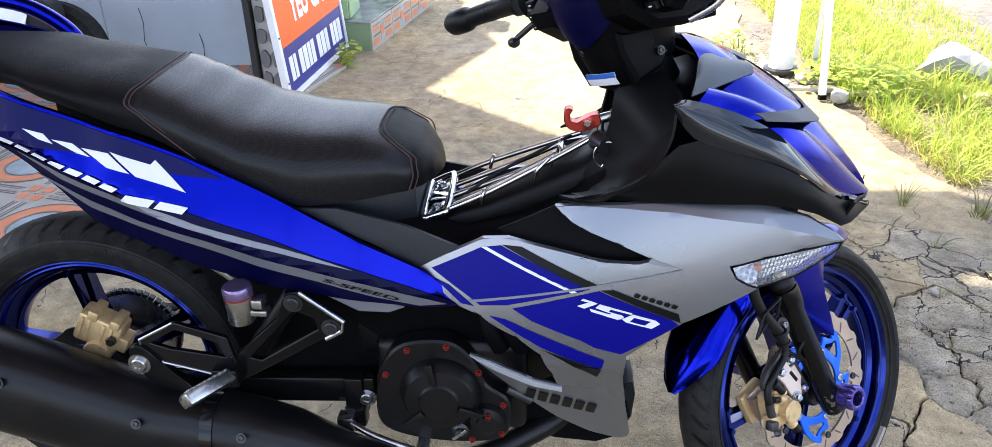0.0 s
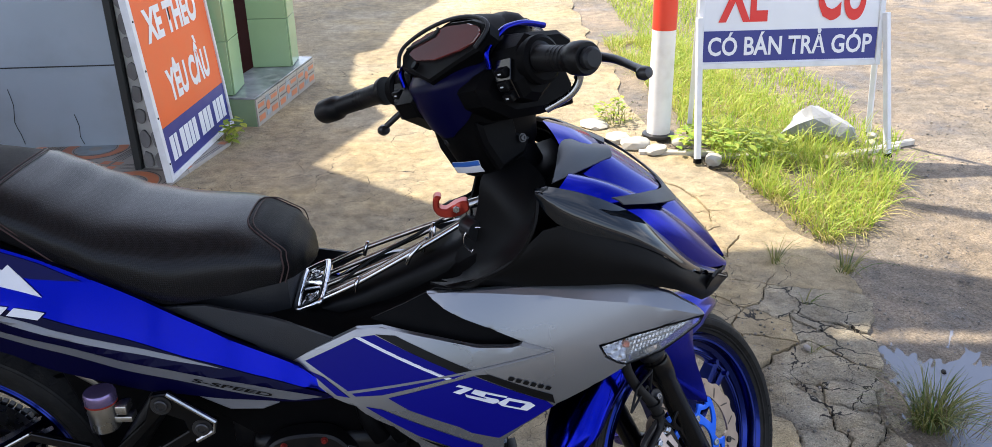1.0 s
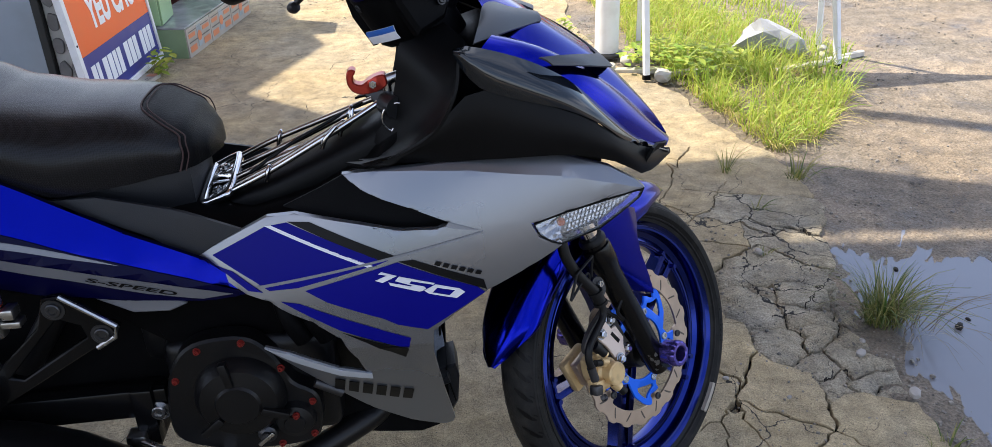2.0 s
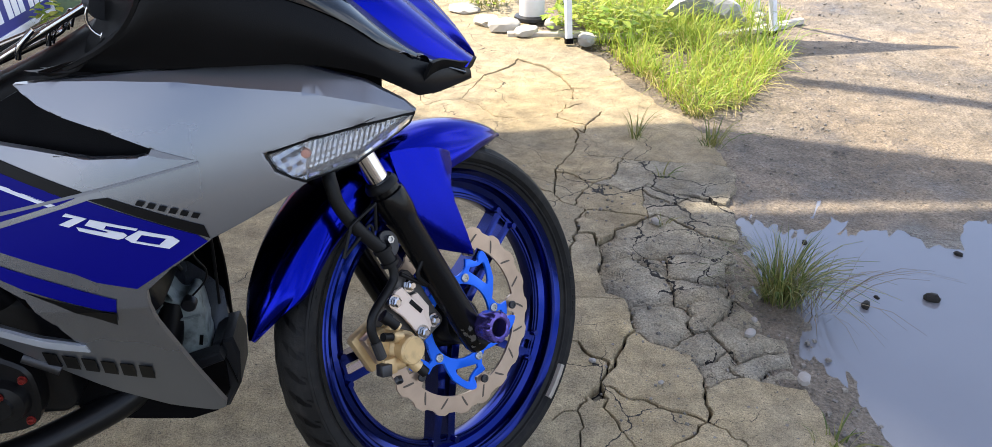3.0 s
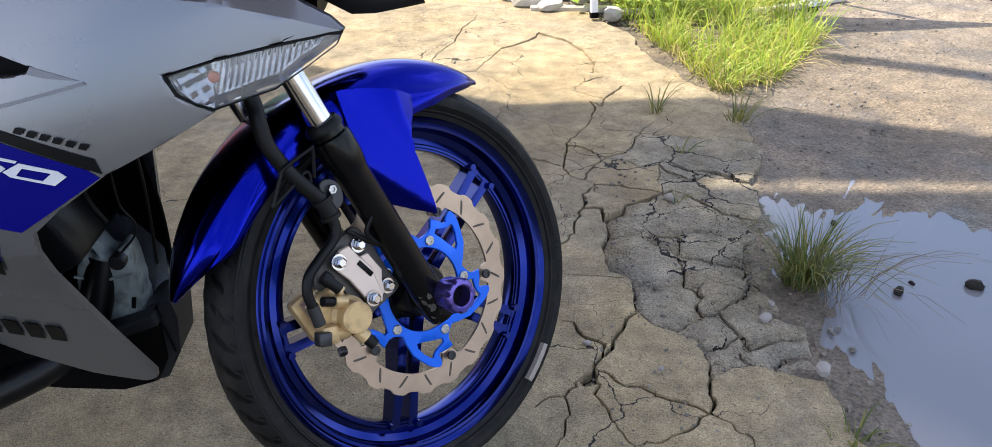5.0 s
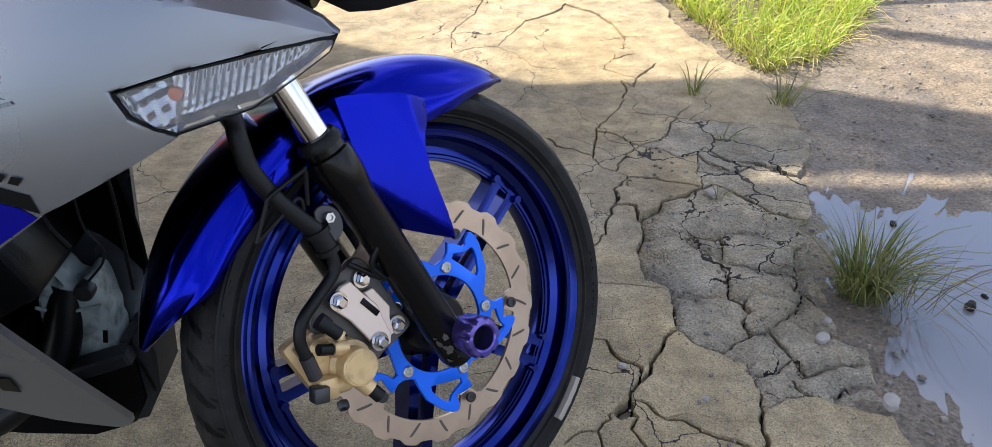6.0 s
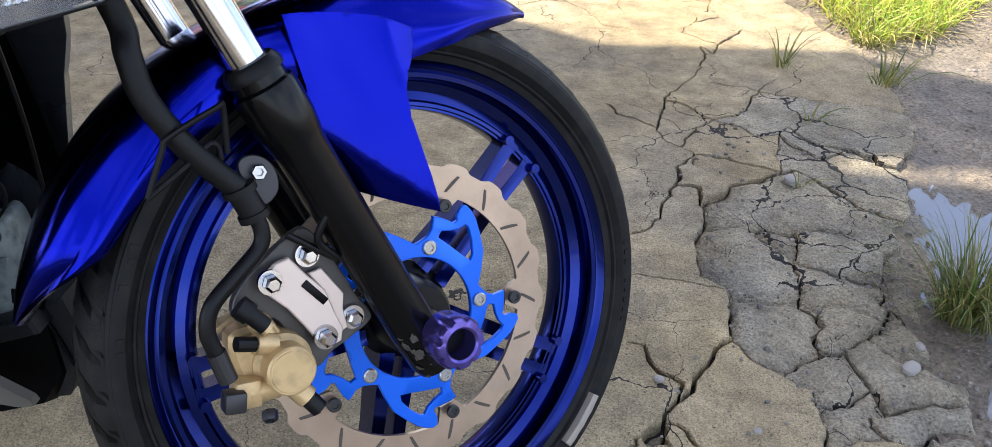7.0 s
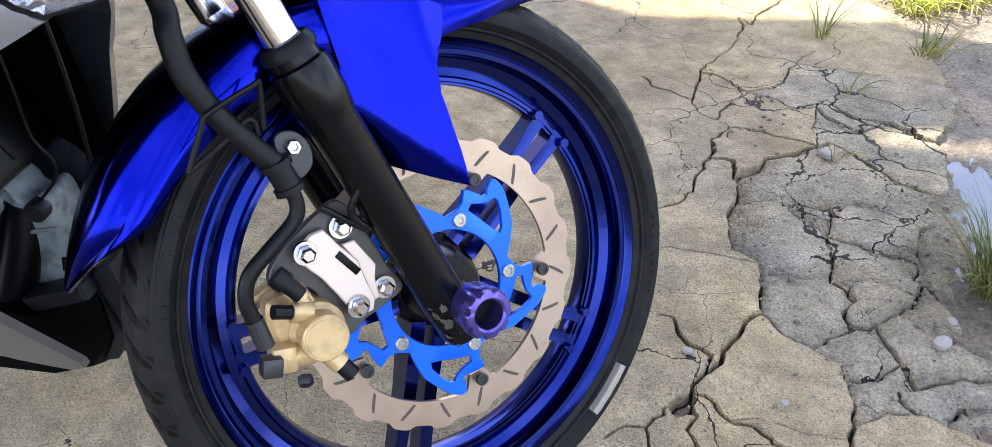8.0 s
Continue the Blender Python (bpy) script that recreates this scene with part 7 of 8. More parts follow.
NET = crack_net()
for loop in pieces(NET):
    sx, sy = sum(p[0] for p in loop) / len(loop), sum(p[1] for p in loop) / len(loop)
    area = sum(u[0] * v[1] - v[0] * u[1] for u, v in zip(loop, loop[1:] + loop[:1])) / 2
    if area < 2e-4:
        continue
    small = area < 1.0
    grey = small and sx > (1.17 if sy < 0.27 else 1.10 if sy < 0.72 else 1.24)
    outline = drawn_in(loop, NET, 0.0)
    if math.hypot(sx - 0.977, sy - 0.122) < 0.02:
        rough_slab("concrete_piece", outline, -0.024, 0.03, BROKEN, pavement, 0.02)
    elif grey and sy < 0.72:
        rough_slab("concrete_piece", outline, -0.007 + rng.uniform(-0.007, 0.006), 0.06, BROKEN, pavement, 0.03)
    else:
        slab("concrete_piece", outline, drawn_in(loop, NET, 0.0022), -0.006 + (rng.uniform(-0.005, 0.005) if small else 0.0), 0.06, BROKEN if grey else CONCRETE, pavement, 0.02 if small else 0.0, 0.003)

# road: a gently uneven sheet, with the puddle in its dip
road_bm = bmesh.new()
NX, NY = 230, 560
grid = []
for i in range(NX + 1):
    row = []
    for j in range(NY + 1):
        u, v = i / NX, j / NY
        y = -9 + 17 * v + 60 * max(0, v - 0.75) ** 2
        x = kerb_x(y) - 0.03 + 4.0 * u ** 1.3 + 30 * u ** 5
        z = -0.017 + 0.006 * noise.noise((x * 2, y * 2, 0)) + 0.003 * noise.noise((x * 9, y * 9, 3)) + 0.0026 * noise.noise((x * 31, y * 31, 6)) + 0.0018 * noise.noise((x * 64, y * 64, 8)) - 0.0075 * math.exp(-(((x - 1.58) / 0.26) ** 2 + ((y - 0.44) / 0.30) ** 2))
        z += (0.006 + 0.004 * noise.noise((x * 7, y * 7, 4))) * math.exp(-((x - kerb_x(y) - 0.02) / 0.09) ** 2) / (1 + math.exp((y - 0.40) / 0.04))
        dip = math.exp(-(((x - 2.29) / 0.85) ** 2 + ((y + 0.1) / 0.72) ** 2) ** 2)
        row.append(road_bm.verts.new((x, y, z - 0.016 * dip)))
    grid.append(row)
for a, b in zip(grid, grid[1:]):
    for j in range(NY):
        road_bm.faces.new((a[j], b[j], b[j + 1], a[j + 1]))
road = tagged(part("road", road_bm, ROAD, None, "", 60), "dusty gravelly asphalt road beside the concrete", "road", kind="structure")
water = tagged(part("puddle_water", block(1.36, 3.4, -1.4, 0.98, -0.05, -0.0215), WATER, None, "", 0), "still muddy puddle reflecting the sky", "water", kind="structure")


# ---- the shop's roof, unseen, shaped to cast the shade on the forecourt ----
ROOFING = material("red_brown_roof_sheet", (0.46, 0.31, 0.27), 0.6, vary=0.15)
ROOF_H = 4.2
shift = SUN_TRAVEL * (ROOF_H / math.tan(SUN_ELEV))
# the shade's edge on the ground; the sheets stand back towards the sun
SHADE_EDGE = [(0.35, 8.5), (0.114, 6.6), (-0.145, 5.84), (-0.25, 4.80), (-0.41, 4.66), (-0.37, 3.89), (-0.10, 3.14), (-0.38, 2.43), (0.158, 1.93), (0.95, 1.386), (1.53, 1.39), (1.67, 1.32), (2.3, 0.98), (3.4, 0.45), (4.6, -0.1)]
GAP_FAR, GAP_NEAR = [(1.35, 0.865), (1.60, 0.850), (2.10, 0.775), (2.35, 0.735)], [(1.35, 0.800), (1.60, 0.785), (2.10, 0.735), (2.35, 0.728)]


def roof_sheet(name, outline):
    bm = bmesh.new()
    f = bm.faces.new([bm.verts.new((x - shift.x, y - shift.y, ROOF_H)) for x, y in outline])
    r = bmesh.ops.extrude_face_region(bm, geom=[f])
    for g in r["geom"]:
        if isinstance(g, bmesh.types.BMVert):
            g.co.z += 0.03
    bmesh.ops.triangulate(bm, faces=bm.faces[:])
    return tagged(part(name, bm, ROOFING, None, "", 0), "unseen red-brown sheet roof, cut to cast the forecourt's shade", "roof", kind="structure")


roof_sheet("shade_roof", SHADE_EDGE[:12] + [(2.35, 0.96)] + list(reversed(GAP_FAR)) + [(1.35, 0.80), (-1.2, 0.80), (-1.2, 8.5)])
# carried on to y = -4 to shade that ground and darken reflections
roof_sheet("shade_roof_lower", [(-1.2, 0.80)] + GAP_NEAR + [(2.35, 0.96), (3.4, 0.45), (4.6, -0.1), (4.6, -4.0), (-7.0, -4.0), (-7.0, 8.5), (-1.2, 8.5)])

# unseen bar at roof height, added only for its shadow band on the road
tagged(part("shadow_bar", moved(block(-0.02, 1.4, -0.045, 0.045, 0, 0.06), Matrix.Translation((2.03 - shift.x, 1.765 - shift.y, ROOF_H)) @ Matrix.Rotation(math.atan2(-0.36, 0.58), 4, "Z")), ROOFING, None, "", 0), "unseen bar added to cast a shadow band on the road", "beam", kind="structure")

# ---- shop front ----
WALL = material("grey_blue_painted_wall", (0.37, 0.43, 0.49), 0.6, vary=0.08, scale=1.5, bump=0.15, bump_scale=40, dirt=(0.18, 0.18, 0.17), dirt_amount=0.25)
BLACK_TRIM = material("black_painted_trim", (0.012, 0.014, 0.013), 0.4, vary=0.1)
STONE_CLAD = material("grey_stone_cladding", (0.16, 0.155, 0.15), 0.7, vary=0.3, scale=8, bump=0.4, bump_scale=60)
STONE_JOINT = material("pale_joint_mortar", (0.40, 0.39, 0.36), 0.85, vary=0.1)
GREEN_TILE = material("pale_green_glazed_tile", (0.34, 0.50, 0.27), 0.22, vary=0.05, scale=3, coat=0.3)
GREEN_JOINT = material("green_tile_joint", (0.20, 0.29, 0.16), 0.8)
MAROON = material("dark_maroon_door", (0.085, 0.012, 0.012), 0.45, vary=0.1)
MARBLE = material("grey_veined_floor_tile", (0.22, 0.24, 0.24), 0.18, vary=0.5, scale=5, dirt=(0.42, 0.43, 0.42), dirt_amount=0.6)
WALL_H = 0.95


def upright(name, x0, x1, y0, y1, z0, z1, mat, label, cat="wall"):
    return tagged(part(name, block(x0, x1, y0, y1, z0, z1, 0.004, 1), mat, None, "", 30), label, cat, kind="structure")


upright("wall_north", -1.985, -1.125, 2.75, 2.93, -0.02, WALL_H, WALL, "grey-blue painted shop wall with fine cracks")
upright("wall_west", -6.5, -1.99, 2.755, 2.93, -0.02, 3.2, WALL, "grey-blue painted shop wall")
seam = tagged(part("trim_seam", block(-1.98, -1.13, 2.744, 2.7495, 0.398, 0.4025), BLACK_TRIM, None, "", 0), "fine horizontal joint in the wall", "trim", kind="structure")
for x0, pts in ((-1.80, [(0, 0.30), (0.01, 0.22), (-0.004, 0.14), (0.012, 0.08), (0.02, 0.03)]), (-1.52, [(0, 0.17), (0.012, 0.11), (0.006, 0.06), (0.02, 0.02)])):
    tagged(part("wall_crack", tube([(x0 + a, 2.7485, z) for a, z in pts], 0.0016, 5, 2), BLACK_TRIM, None, "", 0), "hairline crack in the painted wall", "trim", kind="structure")
tagged(part("trim_post", block(-1.145, -1.112, 2.385, 2.46, -0.02, WALL_H, 0.004, 1), BLACK_TRIM, None, "", 30), "black painted door post", "trim", kind="structure")
column = upright("wall_column", -1.110, -1.00, 2.41, 2.86, -0.02, WALL_H, STONE_JOINT, "corner column clad with grey crazy-paving stone")
rs = random.Random(3)
for iz in range(9):
    for ix in range(2):
        cx, cz = -1.108 + 0.052 * (ix + 0.5), 0.05 + 0.10 * iz
        poly = []
        for k in range(9):
            a = 2 * math.pi * k / 9
            poly.append((cx + 0.024 * rs.uniform(0.75, 1.08) * math.cos(a), cz + 0.043 * rs.uniform(0.75, 1.08) * math.sin(a)))
        part("stone", plate(smooth_outline(poly, 2), 2.398, 2.412, (), 0.002), STONE_CLAD, column, "", 40)
for iz in range(9):
    for iy in range(4):
        cy, cz = 2.415 + 0.11 * (iy + 0.5), 0.05 + 0.10 * iz
        poly = [(cy + 0.047 * rs.uniform(0.75, 1.08) * math.cos(2 * math.pi * k / 9), cz + 0.043 * rs.uniform(0.75, 1.08) * math.sin(2 * math.pi * k / 9)) for k in range(9)]
        part("stone", moved(plate(smooth_outline(poly, 2), -0.012, 0.002, (), 0.002), Matrix.Translation((-1.00, 0, 0)) @ Matrix.Rotation(radians(90), 4, "Z")), STONE_CLAD, column, "", 40)
for x0, x1, y0, y1, faces in ((-1.06, -0.85, 3.09, 3.31, "near"), (-0.875, -0.655, 3.69, 3.90, "far")):
    pil = upright("wall_pillar", x0, x1, y0, y1, -0.02, 0.97, GREEN_JOINT, "pillar faced with pale green glazed tiles", "pillar")
    for iz in range(3):
        z0 = 0.15 + 0.275 * iz
        part("tile", block(x0 + 0.002, x1 - 0.001, y0 - 0.008, y0, z0, z0 + 0.272, 0.0015, 1), GREEN_TILE, pil)
        part("tile", block(x1, x1 + 0.008, y0 + 0.002, y1 - 0.002, z0, z0 + 0.272, 0.0015, 1), GREEN_TILE, pil)
upright("door_1", -1.27, -0.878, 3.86, 3.908, 0.02, WALL_H, MAROON, "dark maroon door", "door")
upright("wall_east", -1.25, -0.88, 3.91, 4.05, -0.02, WALL_H, WALL, "grey-blue painted shop wall")
# doorstep, its face clad with patterned tiles
STEP_M = Matrix.Translation((-0.765, 2.86, 0)) @ Matrix.Rotation(radians(-10), 4, "Z")
step = tagged(part("doorstep", block(-0.26, 0.0, 0.17, 1.09, -0.03, 0.135, 0.003, 1), GREEN_JOINT, None, "", 30, STEP_M), "low doorstep with marbled top and patterned tile face", "step", kind="structure")
part("step_top", block(-0.26, 0.004, 0.17, 1.09, 0.136, 0.146, 0.002, 1), MARBLE, step, "grey veined marble tile")
TILE_GREY = material("beige_grey_tile", (0.38, 0.35, 0.31), 0.35, vary=0.12, scale=10)
TILE_ORANGE = material("orange_tile_pattern", (0.62, 0.22, 0.10), 0.35, vary=0.1, scale=10)
TILE_DARK = material("dark_line_tile_pattern", (0.10, 0.09, 0.085), 0.35, vary=0.1, scale=10)
TILE_BLUE = material("grey_blue_tile_pattern", (0.30, 0.36, 0.40), 0.35, vary=0.2, scale=20)
for k in range(3):
    y0 = 0.17 + 0.307 * k
    t = part("face_tile", block(0.0, 0.008, y0 + 0.002, y0 + 0.303, -0.02, 0.134, 0.0015, 1), TILE_GREY, step)
    for ya, yb, za, zb, mt in ((0.02, 0.10, 0.085, 0.105, TILE_ORANGE), (0.20, 0.285, 0.085, 0.105, TILE_ORANGE), (0.02, 0.10, 0.015, 0.045, TILE_ORANGE), (0.20, 0.285, 0.015, 0.045, TILE_ORANGE), (0.02, 0.285, 0.060, 0.066, TILE_DARK), (0.02, 0.285, 0.112, 0.116, TILE_DARK), (0.125, 0.178, 0.02, 0.125, TILE_BLUE)):
        part("tile_pattern", block(0.0081, 0.0092, y0 + ya, y0 + yb, za, zb), mt, t)
    part("tile_pattern", moved(lathe([(0, -0.0008), (0.026, -0.0008), (0.026, 0.0008), (0, 0.0008)], 16), Matrix.Translation((0.0092, y0 + 0.151, 0.07)) @ Matrix.Rotation(radians(90), 4, "Z")), TILE_ORANGE, t)

# porch floor: patterned tiles, 0.4 m, slightly proud of the concrete
porch = tagged(new("floor"), "porch floor of orange and grey patterned tiles", "floor", kind="structure")
PORCH_M = Matrix.Translation((-0.90, 2.36, 0)) @ Matrix.Rotation(radians(-14), 4, "Z")
flat_tile = bpy.data.meshes.new("floor_tile")
tb = block(-0.198, 0.198, -0.198, 0.198, -0.03, 0.010, 0.002, 1)
tb.to_mesh(flat_tile)
tb.free()
flat_tile.materials.append(TILE_GREY)


def pattern_mesh(bms, mat):
    me = bpy.data.meshes.new("tile_pattern")
    bm = join(*bms)
    bm.to_mesh(me)
    bm.free()
    me.materials.append(mat)
    return me


def ring_flat(r0, r1, n=28, wave=0.0):
    bm = bmesh.new()
    a = [bm.verts.new((r0 * math.cos(2 * math.pi * k / n), r0 * math.sin(2 * math.pi * k / n), 0.0115)) for k in range(n)]
    b = [bm.verts.new(((r1 + wave * (k % 2)) * math.cos(2 * math.pi * k / n), (r1 + wave * (k % 2)) * math.sin(2 * math.pi * k / n), 0.0115)) for k in range(n)]
    for k in range(n):
        bm.faces.new((a[k], b[k], b[(k + 1) % n], a[(k + 1) % n]))
    return bm


def lift(bm, dz):
    return moved(bm, Matrix.Translation((0, 0, dz)))


pat_orange = pattern_mesh([ring_flat(0.105, 0.150), *[moved(block(-0.19, -0.15, -0.19, -0.15, 0.0112, 0.0116), Matrix.Rotation(math.pi / 2 * k, 4, "Z")) for k in range(4)]], TILE_ORANGE)
pat_blue = pattern_mesh([ring_flat(0.03, 0.085, 24, 0.012)], TILE_BLUE)
pat_dark = pattern_mesh([ring_flat(0.095, 0.099), ring_flat(0.155, 0.160), *[moved(block(-0.13, 0.13, 0.172, 0.177, 0.0112, 0.0116), Matrix.Rotation(math.pi / 2 * k, 4, "Z")) for k in range(4)], *[moved(block(-0.13, 0.13, 0.186, 0.189, 0.0112, 0.0116), Matrix.Rotation(math.pi / 2 * k, 4, "Z")) for k in range(4)]], TILE_DARK)
for i in range(10):
    for j in range(9):
        m = PORCH_M @ Matrix.Translation((-0.2 - 0.4 * i, -0.2 - 0.4 * j + 0.4, 0))
        if m.translation.y > 2.80 or (m.translation.x > -1.0 and m.translation.y > 2.45):
            continue
        t = new("floor_tile", flat_tile)
        t.parent, t.matrix_basis = porch, m
        for me in (pat_orange, pat_blue, pat_dark):
            p = new("tile_pattern", me)
            p.parent = t

# ---- sign leaning on the column ----
PAINT_WHITE = material("white_enamel_frame", (0.74, 0.75, 0.77), 0.4, vary=0.05, scale=6, dirt=(0.35, 0.32, 0.28), dirt_amount=0.2)
SIGN_ORANGE = material("orange_sign_print", (0.80, 0.13, 0.025), 0.4, vary=0.04)
SIGN_BLUE = material("blue_sign_print", (0.030, 0.035, 0.22), 0.4, vary=0.04)
SIGN_WHITE = material("white_sign_print", (0.78, 0.79, 0.82), 0.4, vary=0.03)
SIGN_RED = material("red_sign_print", (0.72, 0.03, 0.02), 0.4, vary=0.03)
LEANM = Matrix.Translation((-0.93, 2.20, 0.012)) @ Matrix.Rotation(radians(85.2), 4, "Z") @ Matrix.Rotation(radians(90 - 4.5), 4, "X")
# in the sign's frame: x along it, y up, z towards the viewer
sign_a = thing("advertising_sign", "orange and blue lettered metal sign leaning against the stone column", "sign", LEANM)
W_A, H_A = 0.835, 0.93
part("backing", block(0.01, W_A - 0.01, 0.01, H_A - 0.01, -0.012, -0.002), PAINT_WHITE, sign_a)
part("upper_field", block(0.03, W_A - 0.02, 0.225, H_A - 0.03, -0.002, 0.0), SIGN_ORANGE, sign_a, "orange printed field")
part("lower_field", block(0.03, W_A - 0.02, 0.025, 0.2245, -0.002, 0.0), SIGN_BLUE, sign_a, "dark blue printed field")
for x0, x1, y0, y1 in ((0, 0.03, 0, H_A), (W_A - 0.02, W_A, 0, H_A), (0.03, W_A - 0.02, 0, 0.025), (0.03, W_A - 0.02, H_A - 0.03, H_A)):
    part("frame_bar", block(x0, x1, y0, y1, -0.022, 0.008, 0.002, 1), PAINT_WHITE, sign_a, "white metal frame bar")
for k in range(5):
    bolt(sign_a, (0.015, 0.08 + 0.2 * k, 0.008), (0, 0, 1), 0.005, 0.003, GUNMETAL, "rivet")


def sign_text(text, parent, x0, x1, y, h, z, mat, label, bold=0.02):
    cu = bpy.data.curves.new("lettering", "FONT")
    cu.body, cu.size, cu.offset, cu.resolution_u = text, 1.0, bold, 3
    tmp = new("tmp_text", cu)
    me = bpy.data.meshes.new_from_object(tmp.evaluated_get(bpy.context.evaluated_depsgraph_get()))
    bpy.data.objects.remove(tmp)
    bpy.data.curves.remove(cu)
    xs = [v.co.x for v in me.vertices]
    k0, k1 = min(xs), max(xs)
    for v in me.vertices:
        v.co = (x0 + (v.co.x - k0) / (k1 - k0) * (x1 - x0), y + v.co.y / 0.70 * h, z)
    me.name = "lettering"
    me.materials.clear()
    me.materials.append(mat)
    ob = new("lettering", me)
    ob.parent = parent
    ob["label"] = label
    return ob


sign_text("XE THEO", sign_a, 0.12, 0.70, 0.575, 0.125, 0.0012, SIGN_WHITE, "white lettering XE THEO", 0.045)
sign_text("YÊU CẦU", sign_a, 0.20, 0.70, 0.305, 0.125, 0.0012, SIGN_WHITE, "white lettering YÊU CẦU", 0.045)
for k, (a, b) in enumerate(((0.085, 0.125), (0.135, 0.165), (0.20, 0.245), (0.255, 0.30), (0.31, 0.345), (0.355, 0.395), (0.44, 0.485), (0.495, 0.54), (0.55, 0.59), (0.635, 0.675), (0.685, 0.725), (0.735, 0.78))):
    part("print_bar", block(a, b, 0.068, 0.175, 0.0, 0.0012), SIGN_WHITE, sign_a, "white bar in place of a number")

# ---- sign on legs by the road ----
SB = Matrix.Translation((1.335, 2.335, 0.40)) @ Matrix.Rotation(radians(-0.5), 4, "Z") @ Matrix.Rotation(radians(83), 4, "X")
sign_b = thing("standing_sign", "white, blue and red sign on white metal legs beside the road", "sign", SB)
W_B, H_B = 0.80, 0.80
part("board", block(0.012, W_B - 0.012, 0.012, H_B - 0.012, -0.010, -0.002), SIGN_WHITE, sign_b, "white printed board")
part("lower_field", block(0.025, W_B - 0.025, 0.03, 0.160, -0.002, 0.0), SIGN_BLUE, sign_b, "dark blue printed band")
for x0, x1, y0, y1 in ((0, 0.024, 0, H_B), (W_B - 0.024, W_B, 0, H_B), (0.024, W_B - 0.024, 0, 0.024), (0.024, W_B - 0.024, H_B - 0.024, H_B)):
    part("frame_bar", block(x0, x1, y0, y1, -0.020, 0.006, 0.002, 1), PAINT_WHITE, sign_b, "white metal frame bar")
sign_text("CÓ BÁN TRẢ GÓP", sign_b, 0.045, W_B - 0.045, 0.058, 0.075, 0.0012, SIGN_WHITE, "white lettering CÓ BÁN TRẢ GÓP", 0.022)
sign_text("XE", sign_b, 0.085, 0.295, 0.205, 0.22, 0.0012, SIGN_RED, "red lettering XE", 0.03)
sign_text("CŨ", sign_b, 0.505, 0.715, 0.205, 0.22, 0.0012, SIGN_RED, "red lettering CŨ", 0.03)


def leg(parent, a, b, r):
    d = Vector(b) - Vector(a)
    m = Matrix.Translation(a) @ d.to_track_quat("Z", "Y").to_matrix().to_4x4()
    part("leg", block(-r, r, -r, r, 0, d.length, 0.002, 1), PAINT_WHITE, parent, "white square-tube leg", 30, parent.matrix_basis.inverted() @ m)
    part("foot_cap", block(-r * 1.15, r * 1.15, -r * 1.15, r * 1.15, d.length - 0.02, d.length + 0.002, 0.002, 1), BLACK_PLASTIC, parent, "black plastic foot", 30, parent.matrix_basis.inverted() @ m)


leg(sign_b, (1.335, 2.345, 0.62), (1.346, 2.246, 0.004), 0.0125)
leg(sign_b, (2.138, 2.345, 0.62), (2.192, 2.235, 0.004), 0.0125)
leg(sign_b, (1.345, 2.40, 0.75), (1.415, 2.67, 0.004), 0.0115)
leg(sign_b, (2.125, 2.40, 0.75), (2.245, 2.55, 0.004), 0.0115)

# ---- banded pole ----
POLE_RED = material("red_pole_paint", (0.66, 0.05, 0.02), 0.45, vary=0.06)
pole = thing("marker_pole", "white plastic pole with a red upper band", "pole", pose(1.262, 2.66, 0))
part("lower_length", moved(lathe([(0, 0.0), (0.056, 0.0), (0.055, 0.5125), (0, 0.5125)], 40), Matrix.Rotation(radians(90), 4, "X")), PAINT_WHITE, pole, "white painted length")
part("red_band", moved(lathe([(0, 0.5125), (0.0555, 0.5125), (0.0555, 0.9), (0, 0.9)], 40), Matrix.Rotation(radians(90), 4, "X")), POLE_RED, pole, "red painted band")
part("base_ring", moved(lathe([(0.056, 0.0), (0.078, 0.0), (0.076, 0.012), (0.056, 0.018)], 40), Matrix.Rotation(radians(90), 4, "X")), GUNMETAL, pole)

# ---- rubble, planks and stones ----
ROCK = material("grey_concrete_lump", (0.28, 0.29, 0.31), 0.85, vary=0.25, scale=14, bump=0.6, bump_scale=70)
LOOSE = material("grey_pebble", (0.30, 0.28, 0.26), 0.85, vary=0.2, scale=30, bump=0.5, bump_scale=120)
CEMENT = material("pale_cement", (0.40, 0.385, 0.35), 0.85, vary=0.2, scale=9, bump=0.5, bump_scale=80)


def lump(name, size, m, mat, label, seed, sub=3, category="stone", group="", rough=0.16, crisp=35):
    bm = bmesh.new()
    bmesh.ops.create_icosphere(bm, subdivisions=sub, radius=1.0)
    for v in bm.verts:
        d = v.co.normalized()
        cube = max(abs(d.x), abs(d.y), abs(d.z))
        k = (0.55 + 0.45 / cube * 0.62) * (1 + rough * noise.noise((d.x * 1.6 + seed, d.y * 1.6, d.z * 1.6)) + rough * 0.5 * noise.noise((d.x * 5, d.y * 5 + seed, d.z * 5)))
        v.co = Vector((d.x * size[0], d.y * size[1], d.z * size[2])) * k
    low = min(v.co.z for v in bm.verts)
    for v in bm.verts:
        v.co.z -= low
    return tagged(part(name, bm, mat, None, "", crisp, m), label, category, group)


